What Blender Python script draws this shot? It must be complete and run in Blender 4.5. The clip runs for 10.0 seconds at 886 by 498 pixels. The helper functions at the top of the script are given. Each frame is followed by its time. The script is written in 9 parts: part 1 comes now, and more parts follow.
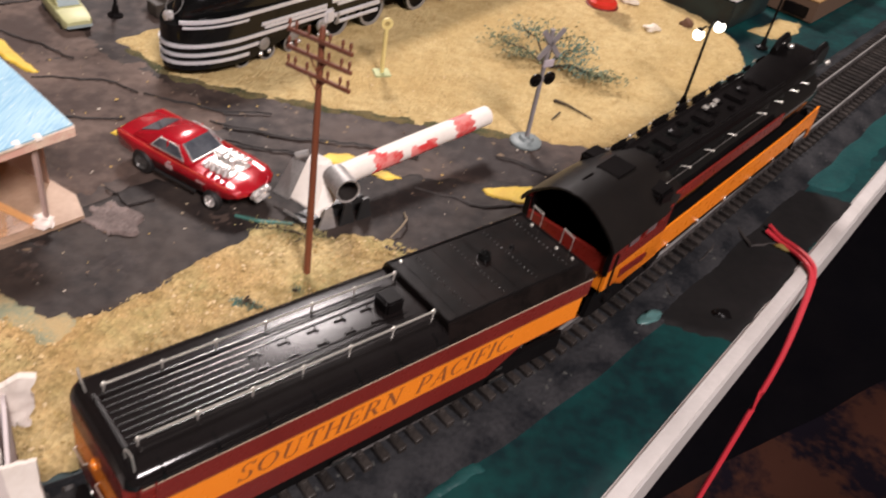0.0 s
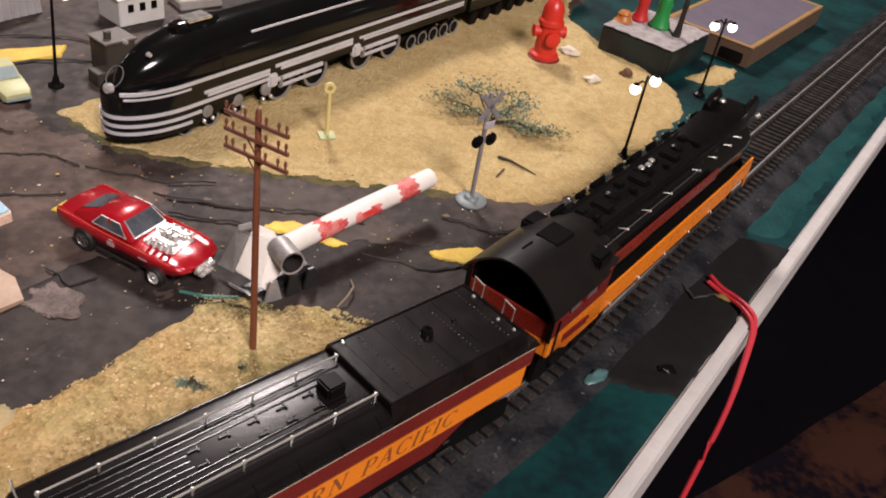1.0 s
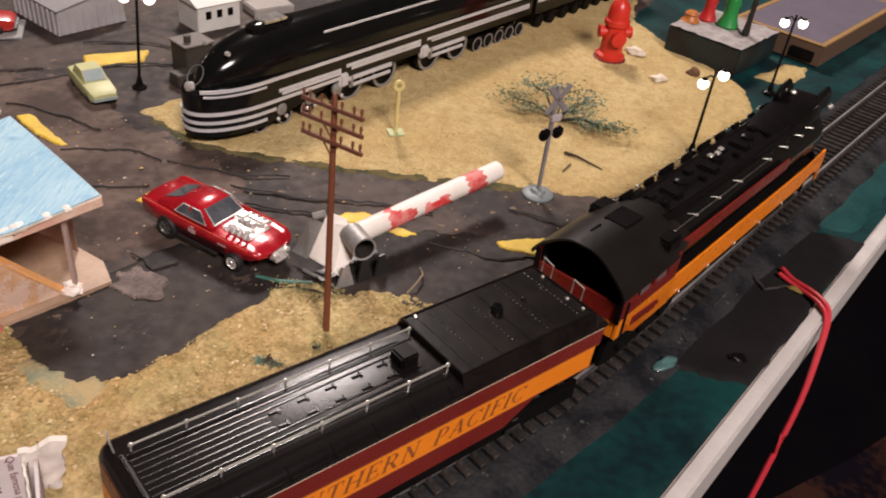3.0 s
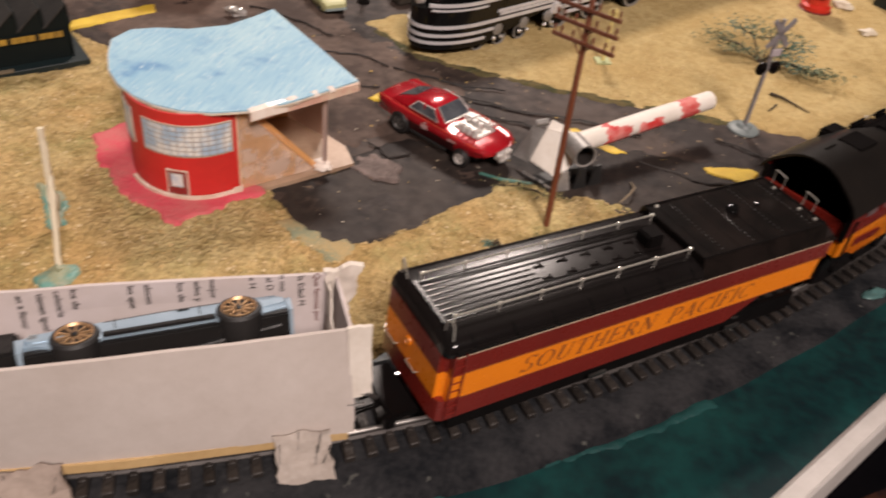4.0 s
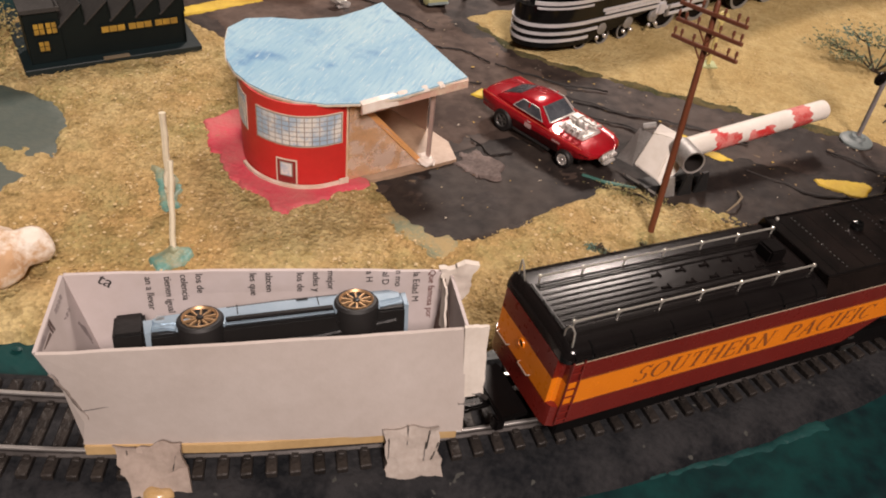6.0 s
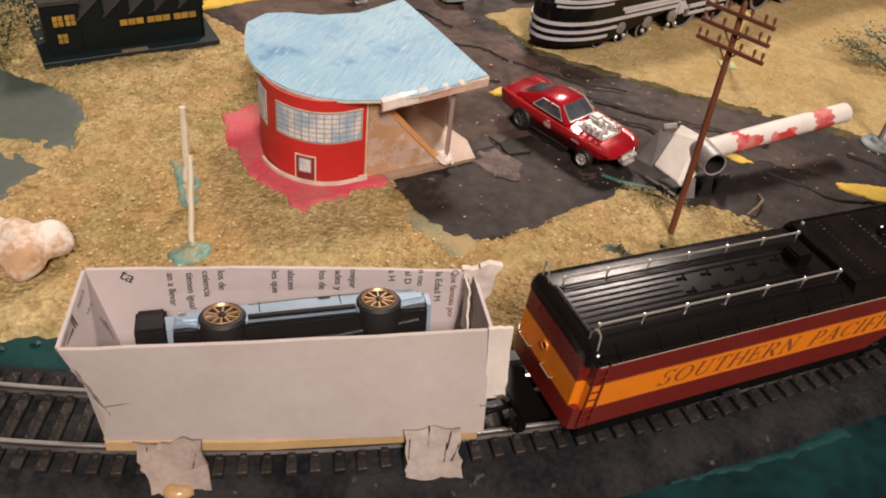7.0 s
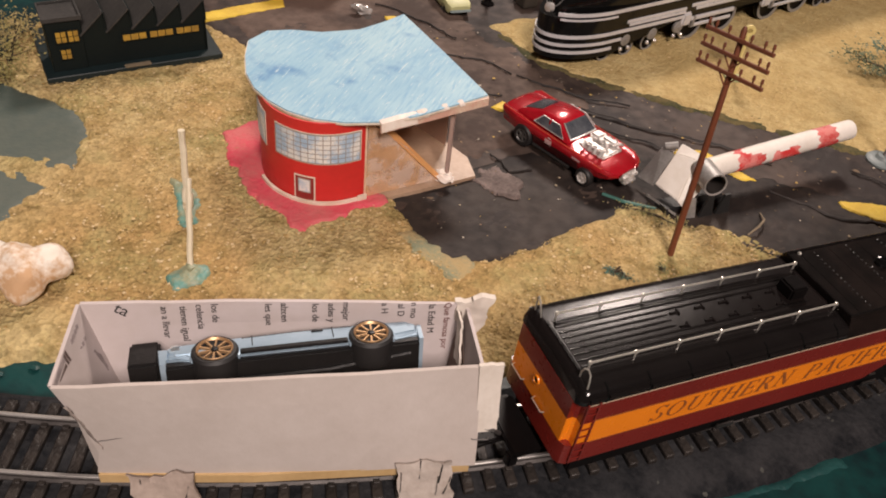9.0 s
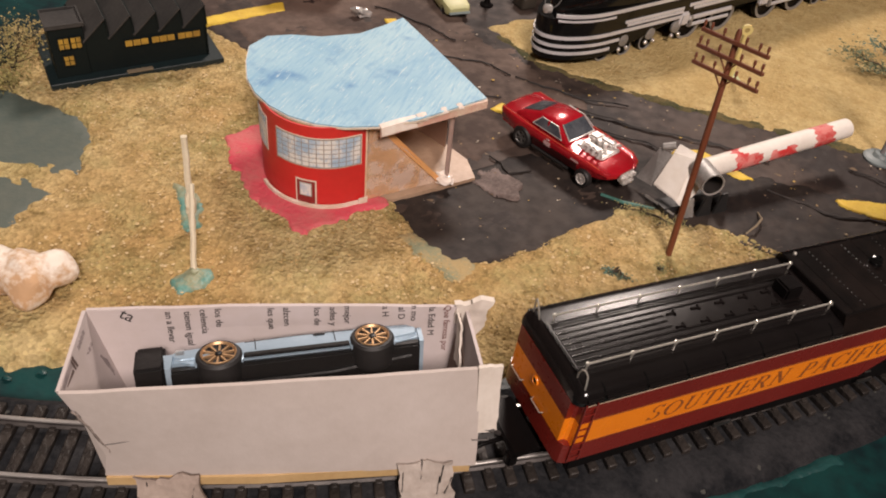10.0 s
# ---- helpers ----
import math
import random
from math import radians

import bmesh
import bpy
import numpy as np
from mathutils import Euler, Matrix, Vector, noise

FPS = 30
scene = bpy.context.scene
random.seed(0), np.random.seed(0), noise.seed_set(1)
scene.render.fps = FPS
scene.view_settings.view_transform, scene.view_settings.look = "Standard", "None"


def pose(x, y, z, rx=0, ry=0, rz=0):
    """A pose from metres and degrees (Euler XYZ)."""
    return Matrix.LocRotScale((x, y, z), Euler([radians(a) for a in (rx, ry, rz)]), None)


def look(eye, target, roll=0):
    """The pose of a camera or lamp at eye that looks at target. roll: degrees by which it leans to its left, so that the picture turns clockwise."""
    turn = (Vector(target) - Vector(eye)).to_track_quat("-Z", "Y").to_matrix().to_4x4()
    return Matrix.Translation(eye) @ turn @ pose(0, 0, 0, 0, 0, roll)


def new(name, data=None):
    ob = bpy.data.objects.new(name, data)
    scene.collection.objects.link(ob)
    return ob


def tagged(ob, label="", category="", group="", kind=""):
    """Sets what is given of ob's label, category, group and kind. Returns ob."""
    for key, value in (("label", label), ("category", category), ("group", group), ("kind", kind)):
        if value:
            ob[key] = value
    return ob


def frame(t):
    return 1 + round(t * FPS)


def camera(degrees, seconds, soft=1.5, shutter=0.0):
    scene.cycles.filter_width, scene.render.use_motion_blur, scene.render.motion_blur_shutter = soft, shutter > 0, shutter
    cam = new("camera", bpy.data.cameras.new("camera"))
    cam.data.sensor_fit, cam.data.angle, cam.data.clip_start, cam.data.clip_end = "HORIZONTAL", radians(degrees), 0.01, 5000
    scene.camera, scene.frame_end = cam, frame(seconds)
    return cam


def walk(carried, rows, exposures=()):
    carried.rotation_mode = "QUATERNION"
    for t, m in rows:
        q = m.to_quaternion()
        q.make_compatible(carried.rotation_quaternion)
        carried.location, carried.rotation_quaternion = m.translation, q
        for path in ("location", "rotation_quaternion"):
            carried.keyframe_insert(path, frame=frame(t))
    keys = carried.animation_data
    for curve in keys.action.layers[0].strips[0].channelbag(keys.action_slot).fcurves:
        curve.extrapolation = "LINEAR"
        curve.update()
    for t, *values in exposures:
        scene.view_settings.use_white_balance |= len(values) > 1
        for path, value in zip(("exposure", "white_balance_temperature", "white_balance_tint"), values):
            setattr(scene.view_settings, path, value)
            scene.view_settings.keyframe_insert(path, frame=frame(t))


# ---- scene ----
cam = camera(56.5, 10.0, soft=1.9, shutter=0.4)
PATH = [
    (0, (0.00532, 0.00951, 0.20430), (0.06317, 0.78986, -0.41836), 10.872),
    (0.5, (0.00898, 0.01603, 0.21412), (0.10388, 0.81284, -0.38261), 11.019),
    (1, (0.00993, 0.01577, 0.21711), (0.10800, 0.82094, -0.36777), 10.341),
    (1.5, (0.01399, 0.01232, 0.21296), (0.10579, 0.82334, -0.36481), 10.051),
    (2, (0.01792, 0.00902, 0.21057), (0.09909, 0.82280, -0.36492), 9.679),
    (2.2, (0.01390, 0.00567, 0.21029), (0.08552, 0.82187, -0.36304), 9.288),
    (3.3, (0.00278, 0.00314, 0.21059), (0.00637, 0.81803, -0.36902), 7.701),
    (3.5, (-0.00504, -0.01174, 0.21139), (-0.01669, 0.79792, -0.37539), 8.375),
    (4, (-0.02611, -0.03443, 0.19858), (-0.13845, 0.73819, -0.42626), 7.472),
    (4.5, (-0.03087, -0.03789, 0.20221), (-0.20404, 0.71598, -0.43158), 6.283),
    (5, (-0.03611, -0.03925, 0.20105), (-0.21855, 0.71078, -0.43470), 6.633),
    (5.5, (-0.03848, -0.03679, 0.19930), (-0.22230, 0.71151, -0.43809), 6.851),
    (7, (-0.04599, -0.03605, 0.19702), (-0.23591, 0.70643, -0.44536), 7.441),
    (7.5, (-0.04641, -0.03282, 0.20356), (-0.24360, 0.70530, -0.44165), 7.948),
    (8, (-0.04579, -0.02997, 0.20792), (-0.24490, 0.70639, -0.43871), 7.713),
    (8.5, (-0.04520, -0.02838, 0.20747), (-0.24519, 0.70492, -0.44235), 7.339),
    (9, (-0.04433, -0.02773, 0.20648), (-0.24483, 0.70334, -0.44570), 7.098),
    (9.5, (-0.04420, -0.02666, 0.21121), (-0.24565, 0.70216, -0.44319), 6.755),
    (10, (-0.04311, -0.02890, 0.21023), (-0.24625, 0.69892, -0.44476), 6.434),
]
walk(cam, [(t, look(eye, target, roll)) for t, eye, target, roll in PATH],
     exposures=[(0.0, 0.20, 6250, 10), (0.5, 0.08, 6250, 10), (2.2, 0.04, 6250, 10), (4.0, -0.13, 6800, 10), (10.0, -0.18, 6850, 10)])

# ---- room light ----
world = bpy.data.worlds.new("room")
scene.world = world
world.use_nodes = True
world.node_tree.nodes["Background"].inputs[0].default_value = (1.0, 0.86, 0.74, 1)
world.node_tree.nodes["Background"].inputs[1].default_value = 0.05


def lamp(name, place, target, size, power, colour):
    data = bpy.data.lights.new(name, "AREA")
    data.shape, data.size, data.energy, data.color = "DISK", size, power, colour
    ob = new(name, data)
    ob.matrix_world = look(place, target)
    return ob


lamp("ceiling_light_far", (-0.34, 1.79, 1.57), (0.0, 0.3, 0), 0.42, 50, (1.0, 0.87, 0.82))
lamp("ceiling_light_near", (0.62, -1.00, 1.52), (0.0, 0.25, 0), 0.55, 58, (1.0, 0.87, 0.84))
scene.view_settings.exposure = 0.0


# ---- materials ----
def material(name, colour, rough=0.5, metal=0.0, second=None, scale=60.0, contrast=0.5, bump=0.0, bump_scale=400.0,
             speck=None, speck_scale=900.0, speck_size=0.2, vary=0.0, coat=0.0, emit=0.0, trans=0.0, spec=0.5, alpha=1.0):
    """A procedural surface: two-scale colour variation, optional specks, fine relief."""
    m = bpy.data.materials.new(name)
    m.use_nodes = True
    nt = m.node_tree
    n, l = nt.nodes, nt.links
    b = n["Principled BSDF"]
    b.inputs["Roughness"].default_value, b.inputs["Metallic"].default_value = rough, metal
    b.inputs["Specular IOR Level"].default_value = spec
    b.inputs["Coat Weight"].default_value = coat
    b.inputs["Coat Roughness"].default_value = 0.08
    b.inputs["Transmission Weight"].default_value = trans
    b.inputs["Alpha"].default_value = alpha
    co = n.new("ShaderNodeTexCoord")
    big = n.new("ShaderNodeTexNoise")
    big.inputs["Scale"].default_value, big.inputs["Detail"].default_value = scale, 6
    fine = n.new("ShaderNodeTexNoise")
    fine.inputs["Scale"].default_value, fine.inputs["Detail"].default_value = scale * 9, 4
    for q in (big, fine):
        l.new(co.outputs["Object"], q.inputs["Vector"])
    add = n.new("ShaderNodeMath")
    add.operation = "MULTIPLY_ADD"
    add.inputs[1].default_value = 0.4
    l.new(fine.outputs[0], add.inputs[0])
    l.new(big.outputs[0], add.inputs[2])
    ramp = n.new("ShaderNodeMapRange")
    mid = 0.70
    ramp.inputs[1].default_value, ramp.inputs[2].default_value = mid - 0.5 * (1.05 - contrast), mid + 0.5 * (1.05 - contrast)
    l.new(add.outputs[0], ramp.inputs[0])
    mix = n.new("ShaderNodeMix")
    mix.data_type = "RGBA"
    c2 = second or tuple(c * 0.72 for c in colour)
    mix.inputs[6].default_value, mix.inputs[7].default_value = (*colour, 1), (*c2, 1)
    l.new(ramp.outputs[0], mix.inputs[0])
    out = mix.outputs[2]
    if speck:
        vor = n.new("ShaderNodeTexVoronoi")
        vor.inputs["Scale"].default_value = speck_scale
        l.new(co.outputs["Object"], vor.inputs["Vector"])
        lt = n.new("ShaderNodeMath")
        lt.operation = "LESS_THAN"
        lt.inputs[1].default_value = speck_size
        sep = n.new("ShaderNodeSeparateColor")
        l.new(vor.outputs["Color"], sep.inputs[0])
        l.new(sep.outputs[0], lt.inputs[0])
        m2 = n.new("ShaderNodeMix")
        m2.data_type = "RGBA"
        m2.inputs[7].default_value = (*speck, 1)
        l.new(lt.outputs[0], m2.inputs[0])
        l.new(out, m2.inputs[6])
        out = m2.outputs[2]
    if vary:
        info = n.new("ShaderNodeObjectInfo")
        mr = n.new("ShaderNodeMapRange")
        mr.inputs[3].default_value, mr.inputs[4].default_value = 1 - vary, 1 + vary
        l.new(info.outputs["Random"], mr.inputs[0])
        hsv = n.new("ShaderNodeHueSaturation")
        l.new(mr.outputs[0], hsv.inputs["Value"])
        l.new(out, hsv.inputs["Color"])
        out = hsv.outputs[0]
    l.new(out, b.inputs["Base Color"])
    rr = n.new("ShaderNodeMapRange")
    rr.inputs[3].default_value, rr.inputs[4].default_value = max(rough - min(0.08, rough * 0.2), 0.02), min(rough + min(0.1, rough * 0.25), 1)
    l.new(fine.outputs[0], rr.inputs[0])
    l.new(rr.outputs[0], b.inputs["Roughness"])
    if bump:
        bn = n.new("ShaderNodeTexNoise")
        bn.inputs["Scale"].default_value, bn.inputs["Detail"].default_value = bump_scale, 5
        l.new(co.outputs["Object"], bn.inputs["Vector"])
        bu = n.new("ShaderNodeBump")
        bu.inputs["Strength"].default_value, bu.inputs["Distance"].default_value = bump, 0.0012
        l.new(bn.outputs[0], bu.inputs["Height"])
        l.new(bu.outputs[0], b.inputs["Normal"])
    if emit:
        b.inputs["Emission Color"].default_value = (*colour, 1)
        b.inputs["Emission Strength"].default_value = emit
    return m


TEAL = material("teal_paint", (0.0048, 0.041, 0.0395), 0.45, second=(0.0025, 0.014, 0.017), scale=24, contrast=0.8, bump=0.25, bump_scale=150, spec=0.3)
TEAL_LIGHT = material("teal_glue", (0.012, 0.060, 0.057), 0.4, second=(0.005, 0.030, 0.032), scale=45, contrast=0.6, bump=0.4, spec=0.4)
ROAD = material("road_paper", (0.060, 0.042, 0.034), 0.66, second=(0.020, 0.0140, 0.0124), scale=17, contrast=0.86, bump=1.0, bump_scale=75, spec=0.28,
                speck=(0.13, 0.09, 0.055), speck_scale=420, speck_size=0.005)
ASPHALT = material("dark_card", (0.013, 0.012, 0.012), 0.7, second=(0.006, 0.006, 0.006), scale=26, contrast=0.6, bump=0.15, bump_scale=250, spec=0.15)


def flock(name, light, mid, dark, patch, depth):
    """Coarse ground foam: large drifts, clumps a few millimetres wide, single grains, and their relief."""
    m = bpy.data.materials.new(name)
    m.use_nodes = True
    n, l = m.node_tree.nodes, m.node_tree.links
    b = n["Principled BSDF"]
    b.inputs["Roughness"].default_value, b.inputs["Specular IOR Level"].default_value = 0.95, 0.1
    co = n.new("ShaderNodeTexCoord")

    def noise_at(scale, detail, lo, hi, rough=0.6):
        q = n.new("ShaderNodeTexNoise")
        q.inputs["Scale"].default_value, q.inputs["Detail"].default_value, q.inputs["Roughness"].default_value = scale, detail, rough
        l.new(co.outputs["Object"], q.inputs["Vector"])
        r = n.new("ShaderNodeMapRange")
        r.inputs[1].default_value, r.inputs[2].default_value = lo, hi
        l.new(q.outputs[0], r.inputs[0])
        return r.outputs[0]

    def blend(factor, a, c):
        x = n.new("ShaderNodeMix")
        x.data_type = "RGBA"
        l.new(factor, x.inputs[0])
        for slot, v in ((6, a), (7, c)):
            if isinstance(v, tuple):
                x.inputs[slot].default_value = (*v, 1)
            else:
                l.new(v, x.inputs[slot])
        return x.outputs[2]
    drift = blend(noise_at(12, 5, 0.42, 0.60), light, mid)
    tint = blend(noise_at(30, 6, 0.49, 0.67), drift, patch)
    clump = blend(noise_at(150, 8, 0.46, 0.72, 0.74), tint, dark)
    cells = n.new("ShaderNodeTexVoronoi")
    cells.inputs["Scale"].default_value = 640
    l.new(co.outputs["Object"], cells.inputs["Vector"])
    sep = n.new("ShaderNodeSeparateColor")
    l.new(cells.outputs["Color"], sep.inputs[0])
    val = n.new("ShaderNodeMapRange")
    val.inputs[3].default_value, val.inputs[4].default_value = 1.0 - depth, 1.0 + depth
    l.new(sep.outputs[0], val.inputs[0])
    hsv = n.new("ShaderNodeHueSaturation")
    l.new(val.outputs[0], hsv.inputs["Value"])
    l.new(clump, hsv.inputs["Color"])
    l.new(hsv.outputs[0], b.inputs["Base Color"])
    rel = n.new("ShaderNodeMath")
    rel.operation = "MULTIPLY_ADD"
    rel.inputs[1].default_value = 0.9
    fine = n.new("ShaderNodeTexNoise")
    fine.inputs["Scale"].default_value, fine.inputs["Detail"].default_value, fine.inputs["Roughness"].default_value = 420, 6, 0.7
    l.new(co.outputs["Object"], fine.inputs["Vector"])
    l.new(fine.outputs[0], rel.inputs[0])
    l.new(cells.outputs["Distance"], rel.inputs[2])
    bu = n.new("ShaderNodeBump")
    bu.inputs["Strength"].default_value, bu.inputs["Distance"].default_value = 0.75, 0.0011
    l.new(rel.outputs[0], bu.inputs["Height"])
    l.new(bu.outputs[0], b.inputs["Normal"])
    return m


def grains(name, colours, rough=0.9):
    """Loose grains, each of its own colour."""
    m = bpy.data.materials.new(name)
    m.use_nodes = True
    n, l = m.node_tree.nodes, m.node_tree.links
    b = n["Principled BSDF"]
    b.inputs["Roughness"].default_value, b.inputs["Specular IOR Level"].default_value = rough, 0.12
    geo = n.new("ShaderNodeNewGeometry")
    ramp = n.new("ShaderNodeValToRGB")
    ramp.color_ramp.interpolation = "CONSTANT"
    for i, c in enumerate(colours):
        e = ramp.color_ramp.elements[i] if i < 2 else ramp.color_ramp.elements.new(i / len(colours))
        e.position, e.color = i / len(colours), (*c, 1)
    l.new(geo.outputs["Random Per Island"], ramp.inputs[0])
    l.new(ramp.outputs[0], b.inputs["Base Color"])
    return m


SAND = flock("sand_flock", (0.485, 0.372, 0.180), (0.425, 0.308, 0.136), (0.33, 0.225, 0.092), (0.41, 0.302, 0.134), 0.08)
SAND_OLIVE = flock("sand_flock_olive", (0.47, 0.365, 0.180), (0.40, 0.262, 0.112), (0.205, 0.140, 0.050), (0.305, 0.262, 0.112), 0.17)
GRAIN = grains("grit", ((0.54, 0.40, 0.21), (0.42, 0.295, 0.13), (0.34, 0.235, 0.095), (0.57, 0.44, 0.26), (0.36, 0.27, 0.11), (0.29, 0.200, 0.080), (0.47, 0.33, 0.15)))
GRAIN_PALE = grains("pale_grit", ((0.54, 0.40, 0.21), (0.46, 0.33, 0.16), (0.58, 0.44, 0.25), (0.38, 0.26, 0.11)))
POND = material("pond_paint", (0.105, 0.118, 0.098), 0.5, second=(0.062, 0.085, 0.074), scale=20, contrast=0.7, bump=0.2)
YELLOW = material("yellow_paint", (0.70, 0.50, 0.05), 0.6, second=(0.52, 0.33, 0.035), scale=90, contrast=0.6, bump=0.4)
BED = material("roadbed_foam", (0.027, 0.0265, 0.0280), 0.85, second=(0.0066, 0.0074, 0.0090), scale=60, contrast=0.76, bump=0.7, bump_scale=500, spec=0.12, speck=(0.06, 0.06, 0.055), speck_scale=900, speck_size=0.006)
TIE = material("black_plastic_tie", (0.014, 0.0118, 0.0110), 0.40, second=(0.031, 0.026, 0.023), scale=230, contrast=0.8, bump=0.5, bump_scale=700, vary=0.35, spec=0.22)
STEEL = material("nickel_rail", (0.40, 0.38, 0.37), 0.36, 1.0, second=(0.24, 0.22, 0.21), scale=120, contrast=0.6)
BLACK = material("gloss_black", (0.0035, 0.0035, 0.0035), 0.12, second=(0.005, 0.005, 0.005), scale=90, coat=0.05, bump=0.015, spec=0.30)
MATTE_BLACK = material("satin_black", (0.0035, 0.003, 0.003), 0.30, second=(0.006, 0.005, 0.005), scale=80, bump=0.015, spec=0.08)
ORANGE = material("orange_paint", (0.80, 0.225, 0.012), 0.28, second=(0.72, 0.190, 0.010), scale=50, coat=0.12)
MAROON = material("maroon_paint", (0.165, 0.015, 0.010), 0.28, second=(0.130, 0.011, 0.008), scale=50, coat=0.12)
LETTER = material("letter_paint", (0.20, 0.060, 0.018), 0.4, second=(0.30, 0.090, 0.020), scale=500, contrast=0.85)
WIRE_STEEL = material("bright_wire", (0.88, 0.84, 0.76), 0.30, 0.8)
CARD = material("grey_card", (0.485, 0.428, 0.396), 0.85, second=(0.420, 0.362, 0.328), scale=38, contrast=0.60, bump=0.06, bump_scale=900)
CARD_IN = material("printed_card_inside", (0.52, 0.455, 0.45), 0.7, second=(0.43, 0.37, 0.34), scale=30, bump=0.1)

TAPE = material("paper_tape", (0.69, 0.63, 0.57), 0.75, second=(0.57, 0.505, 0.44), scale=70, contrast=0.6, bump=0.15)
TAPE_GREY = material("grey_card_flap", (0.43, 0.375, 0.335), 0.8, second=(0.31, 0.26, 0.225), scale=70, contrast=0.7, bump=0.4)
WOOD = material("pale_wood", (0.58, 0.40, 0.20), 0.6, second=(0.45, 0.29, 0.13), scale=60, bump=0.2)
INK = material("print_ink", (0.05, 0.045, 0.045), 0.7)

ROOF_BLACK = material("glossy_roof_black", (0.0085, 0.0062, 0.0058), 0.24, second=(0.0060, 0.005, 0.0050), scale=60, spec=0.17, bump=0.03, bump_scale=260)
RAIL = material("nickel_silver_rail", (0.66, 0.63, 0.60), 0.30, 0.7, second=(0.46, 0.43, 0.41), scale=90, contrast=0.7)
RAIL_WEB = material("tarnished_rail_web", (0.10, 0.09, 0.085), 0.45, 0.5, second=(0.05, 0.044, 0.042), scale=120, contrast=0.7)
ROAD_LIT = material("lit_road_paper", (0.125, 0.088, 0.070), 0.75, second=(0.052, 0.036, 0.030), scale=22, contrast=0.78, bump=1.0, bump_scale=70, spec=0.2)
TAPE_BROWN = material("brown_grey_flap", (0.33, 0.265, 0.225), 0.8, second=(0.22, 0.17, 0.14), scale=80, contrast=0.7, bump=0.4)
BEAD = material("polished_black_shoulder", (0.0055, 0.0045, 0.0045), 0.13, second=(0.0070, 0.006, 0.006), scale=130, contrast=0.6, spec=0.42)
RIB_BLACK = material("rib_black", (0.004, 0.0035, 0.0035), 0.17, second=(0.006, 0.005, 0.005), scale=90, spec=0.55)


# ---- shapes ----
def link(name, bm, mat, parent=None, smooth=False, sharp=35):
    me = bpy.data.meshes.new(name)
    bm.to_mesh(me)
    bm.free()
    for mm in (mat if isinstance(mat, (list, tuple)) else [mat]):
        me.materials.append(mm)
    if smooth:
        for p in me.polygons:
            p.use_smooth = True
        me.set_sharp_from_angle(angle=radians(sharp))
    ob = new(name, me)
    if parent:
        ob.parent = parent
    return ob


def part(name, bm, mat, parent, label="", smooth=False):
    ob = link(name, bm, mat, parent, smooth)
    return tagged(ob, label) if label else ob


def thing(name, m, label, category, group="", kind=""):
    ob = new(name)
    ob.empty_display_size = 0.01
    ob.matrix_world = m
    return tagged(ob, label, category, group, kind)


def raw(name, verts, faces, mat, parent=None, smooth=False):
    me = bpy.data.meshes.new(name)
    me.from_pydata([tuple(v) for v in verts], [], [tuple(f) for f in faces])
    me.materials.append(mat)
    if smooth:
        for p in me.polygons:
            p.use_smooth = True
    ob = new(name, me)
    if parent:
        ob.parent = parent
    return ob


def BM():
    return bmesh.new()


def add_box(bm, c, s, bevel=0.0, m=None, seg=2):
    """A box of size s round c, with rounded edges."""
    mat = Matrix.Translation(c) @ Matrix.Diagonal((*s, 1))
    if m is not None:
        mat = m @ mat
    got = bmesh.ops.create_cube(bm, size=1.0, matrix=mat)
    if bevel:
        edges = {e for v in got["verts"] for e in v.link_edges}
        bmesh.ops.bevel(bm, geom=list(edges), offset=bevel, segments=seg, affect="EDGES", clamp_overlap=True)
    return bm


def add_tube(bm, pts, r, n=8, cap=True):
    """A round bar along points; r is a number or one per point."""
    pts = [Vector(p) for p in pts]
    rs = r if isinstance(r, (list, tuple)) else [r] * len(pts)
    rings = []
    up = Vector((0, 0, 1))
    for i, p in enumerate(pts):
        d = (pts[min(i + 1, len(pts) - 1)] - pts[max(i - 1, 0)]).normalized()
        a = d.cross(up if abs(d.z) < 0.9 else Vector((1, 0, 0))).normalized()
        b = d.cross(a)
        rings.append([bm.verts.new(p + (a * math.cos(k * math.tau / n) + b * math.sin(k * math.tau / n)) * rs[i]) for k in range(n)])
    for u, v in zip(rings, rings[1:]):
        for k in range(n):
            bm.faces.new((u[k], u[(k + 1) % n], v[(k + 1) % n], v[k]))
    if cap:
        bm.faces.new(rings[0][::-1])
        bm.faces.new(rings[-1])
    return bm


def add_loft(bm, sections, closed=True, cap=True):
    """Skin over a row of sections, each a list of as many points."""
    rings = [[bm.verts.new(p) for p in sec] for sec in sections]
    n = len(rings[0])
    for u, v in zip(rings, rings[1:]):
        for k in range(n if closed else n - 1):
            bm.faces.new((u[k], u[(k + 1) % n], v[(k + 1) % n], v[k]))
    if cap and closed:
        bm.faces.new(rings[0][::-1])
        bm.faces.new(rings[-1])
    bmesh.ops.recalc_face_normals(bm, faces=bm.faces)
    return bm


def add_prism(bm, outline, z0, z1, m=None):
    """An upright slab with the given outline."""
    secs = [[Vector((x, y, z)) for x, y in outline] for z in (z0, z1)]
    if m is not None:
        secs = [[m @ p for p in s] for s in secs]
    return add_loft(bm, secs)


def add_lathe(bm, profile, n=20, m=None, cap=True):
    """A turned shape from (radius, height) pairs."""
    secs = [[Vector((r * math.cos(k * math.tau / n), r * math.sin(k * math.tau / n), z)) for k in range(n)] for r, z in profile]
    if m is not None:
        secs = [[m @ p for p in s] for s in secs]
    if not cap:
        secs.append(secs[0])
    return add_loft(bm, secs, cap=cap)


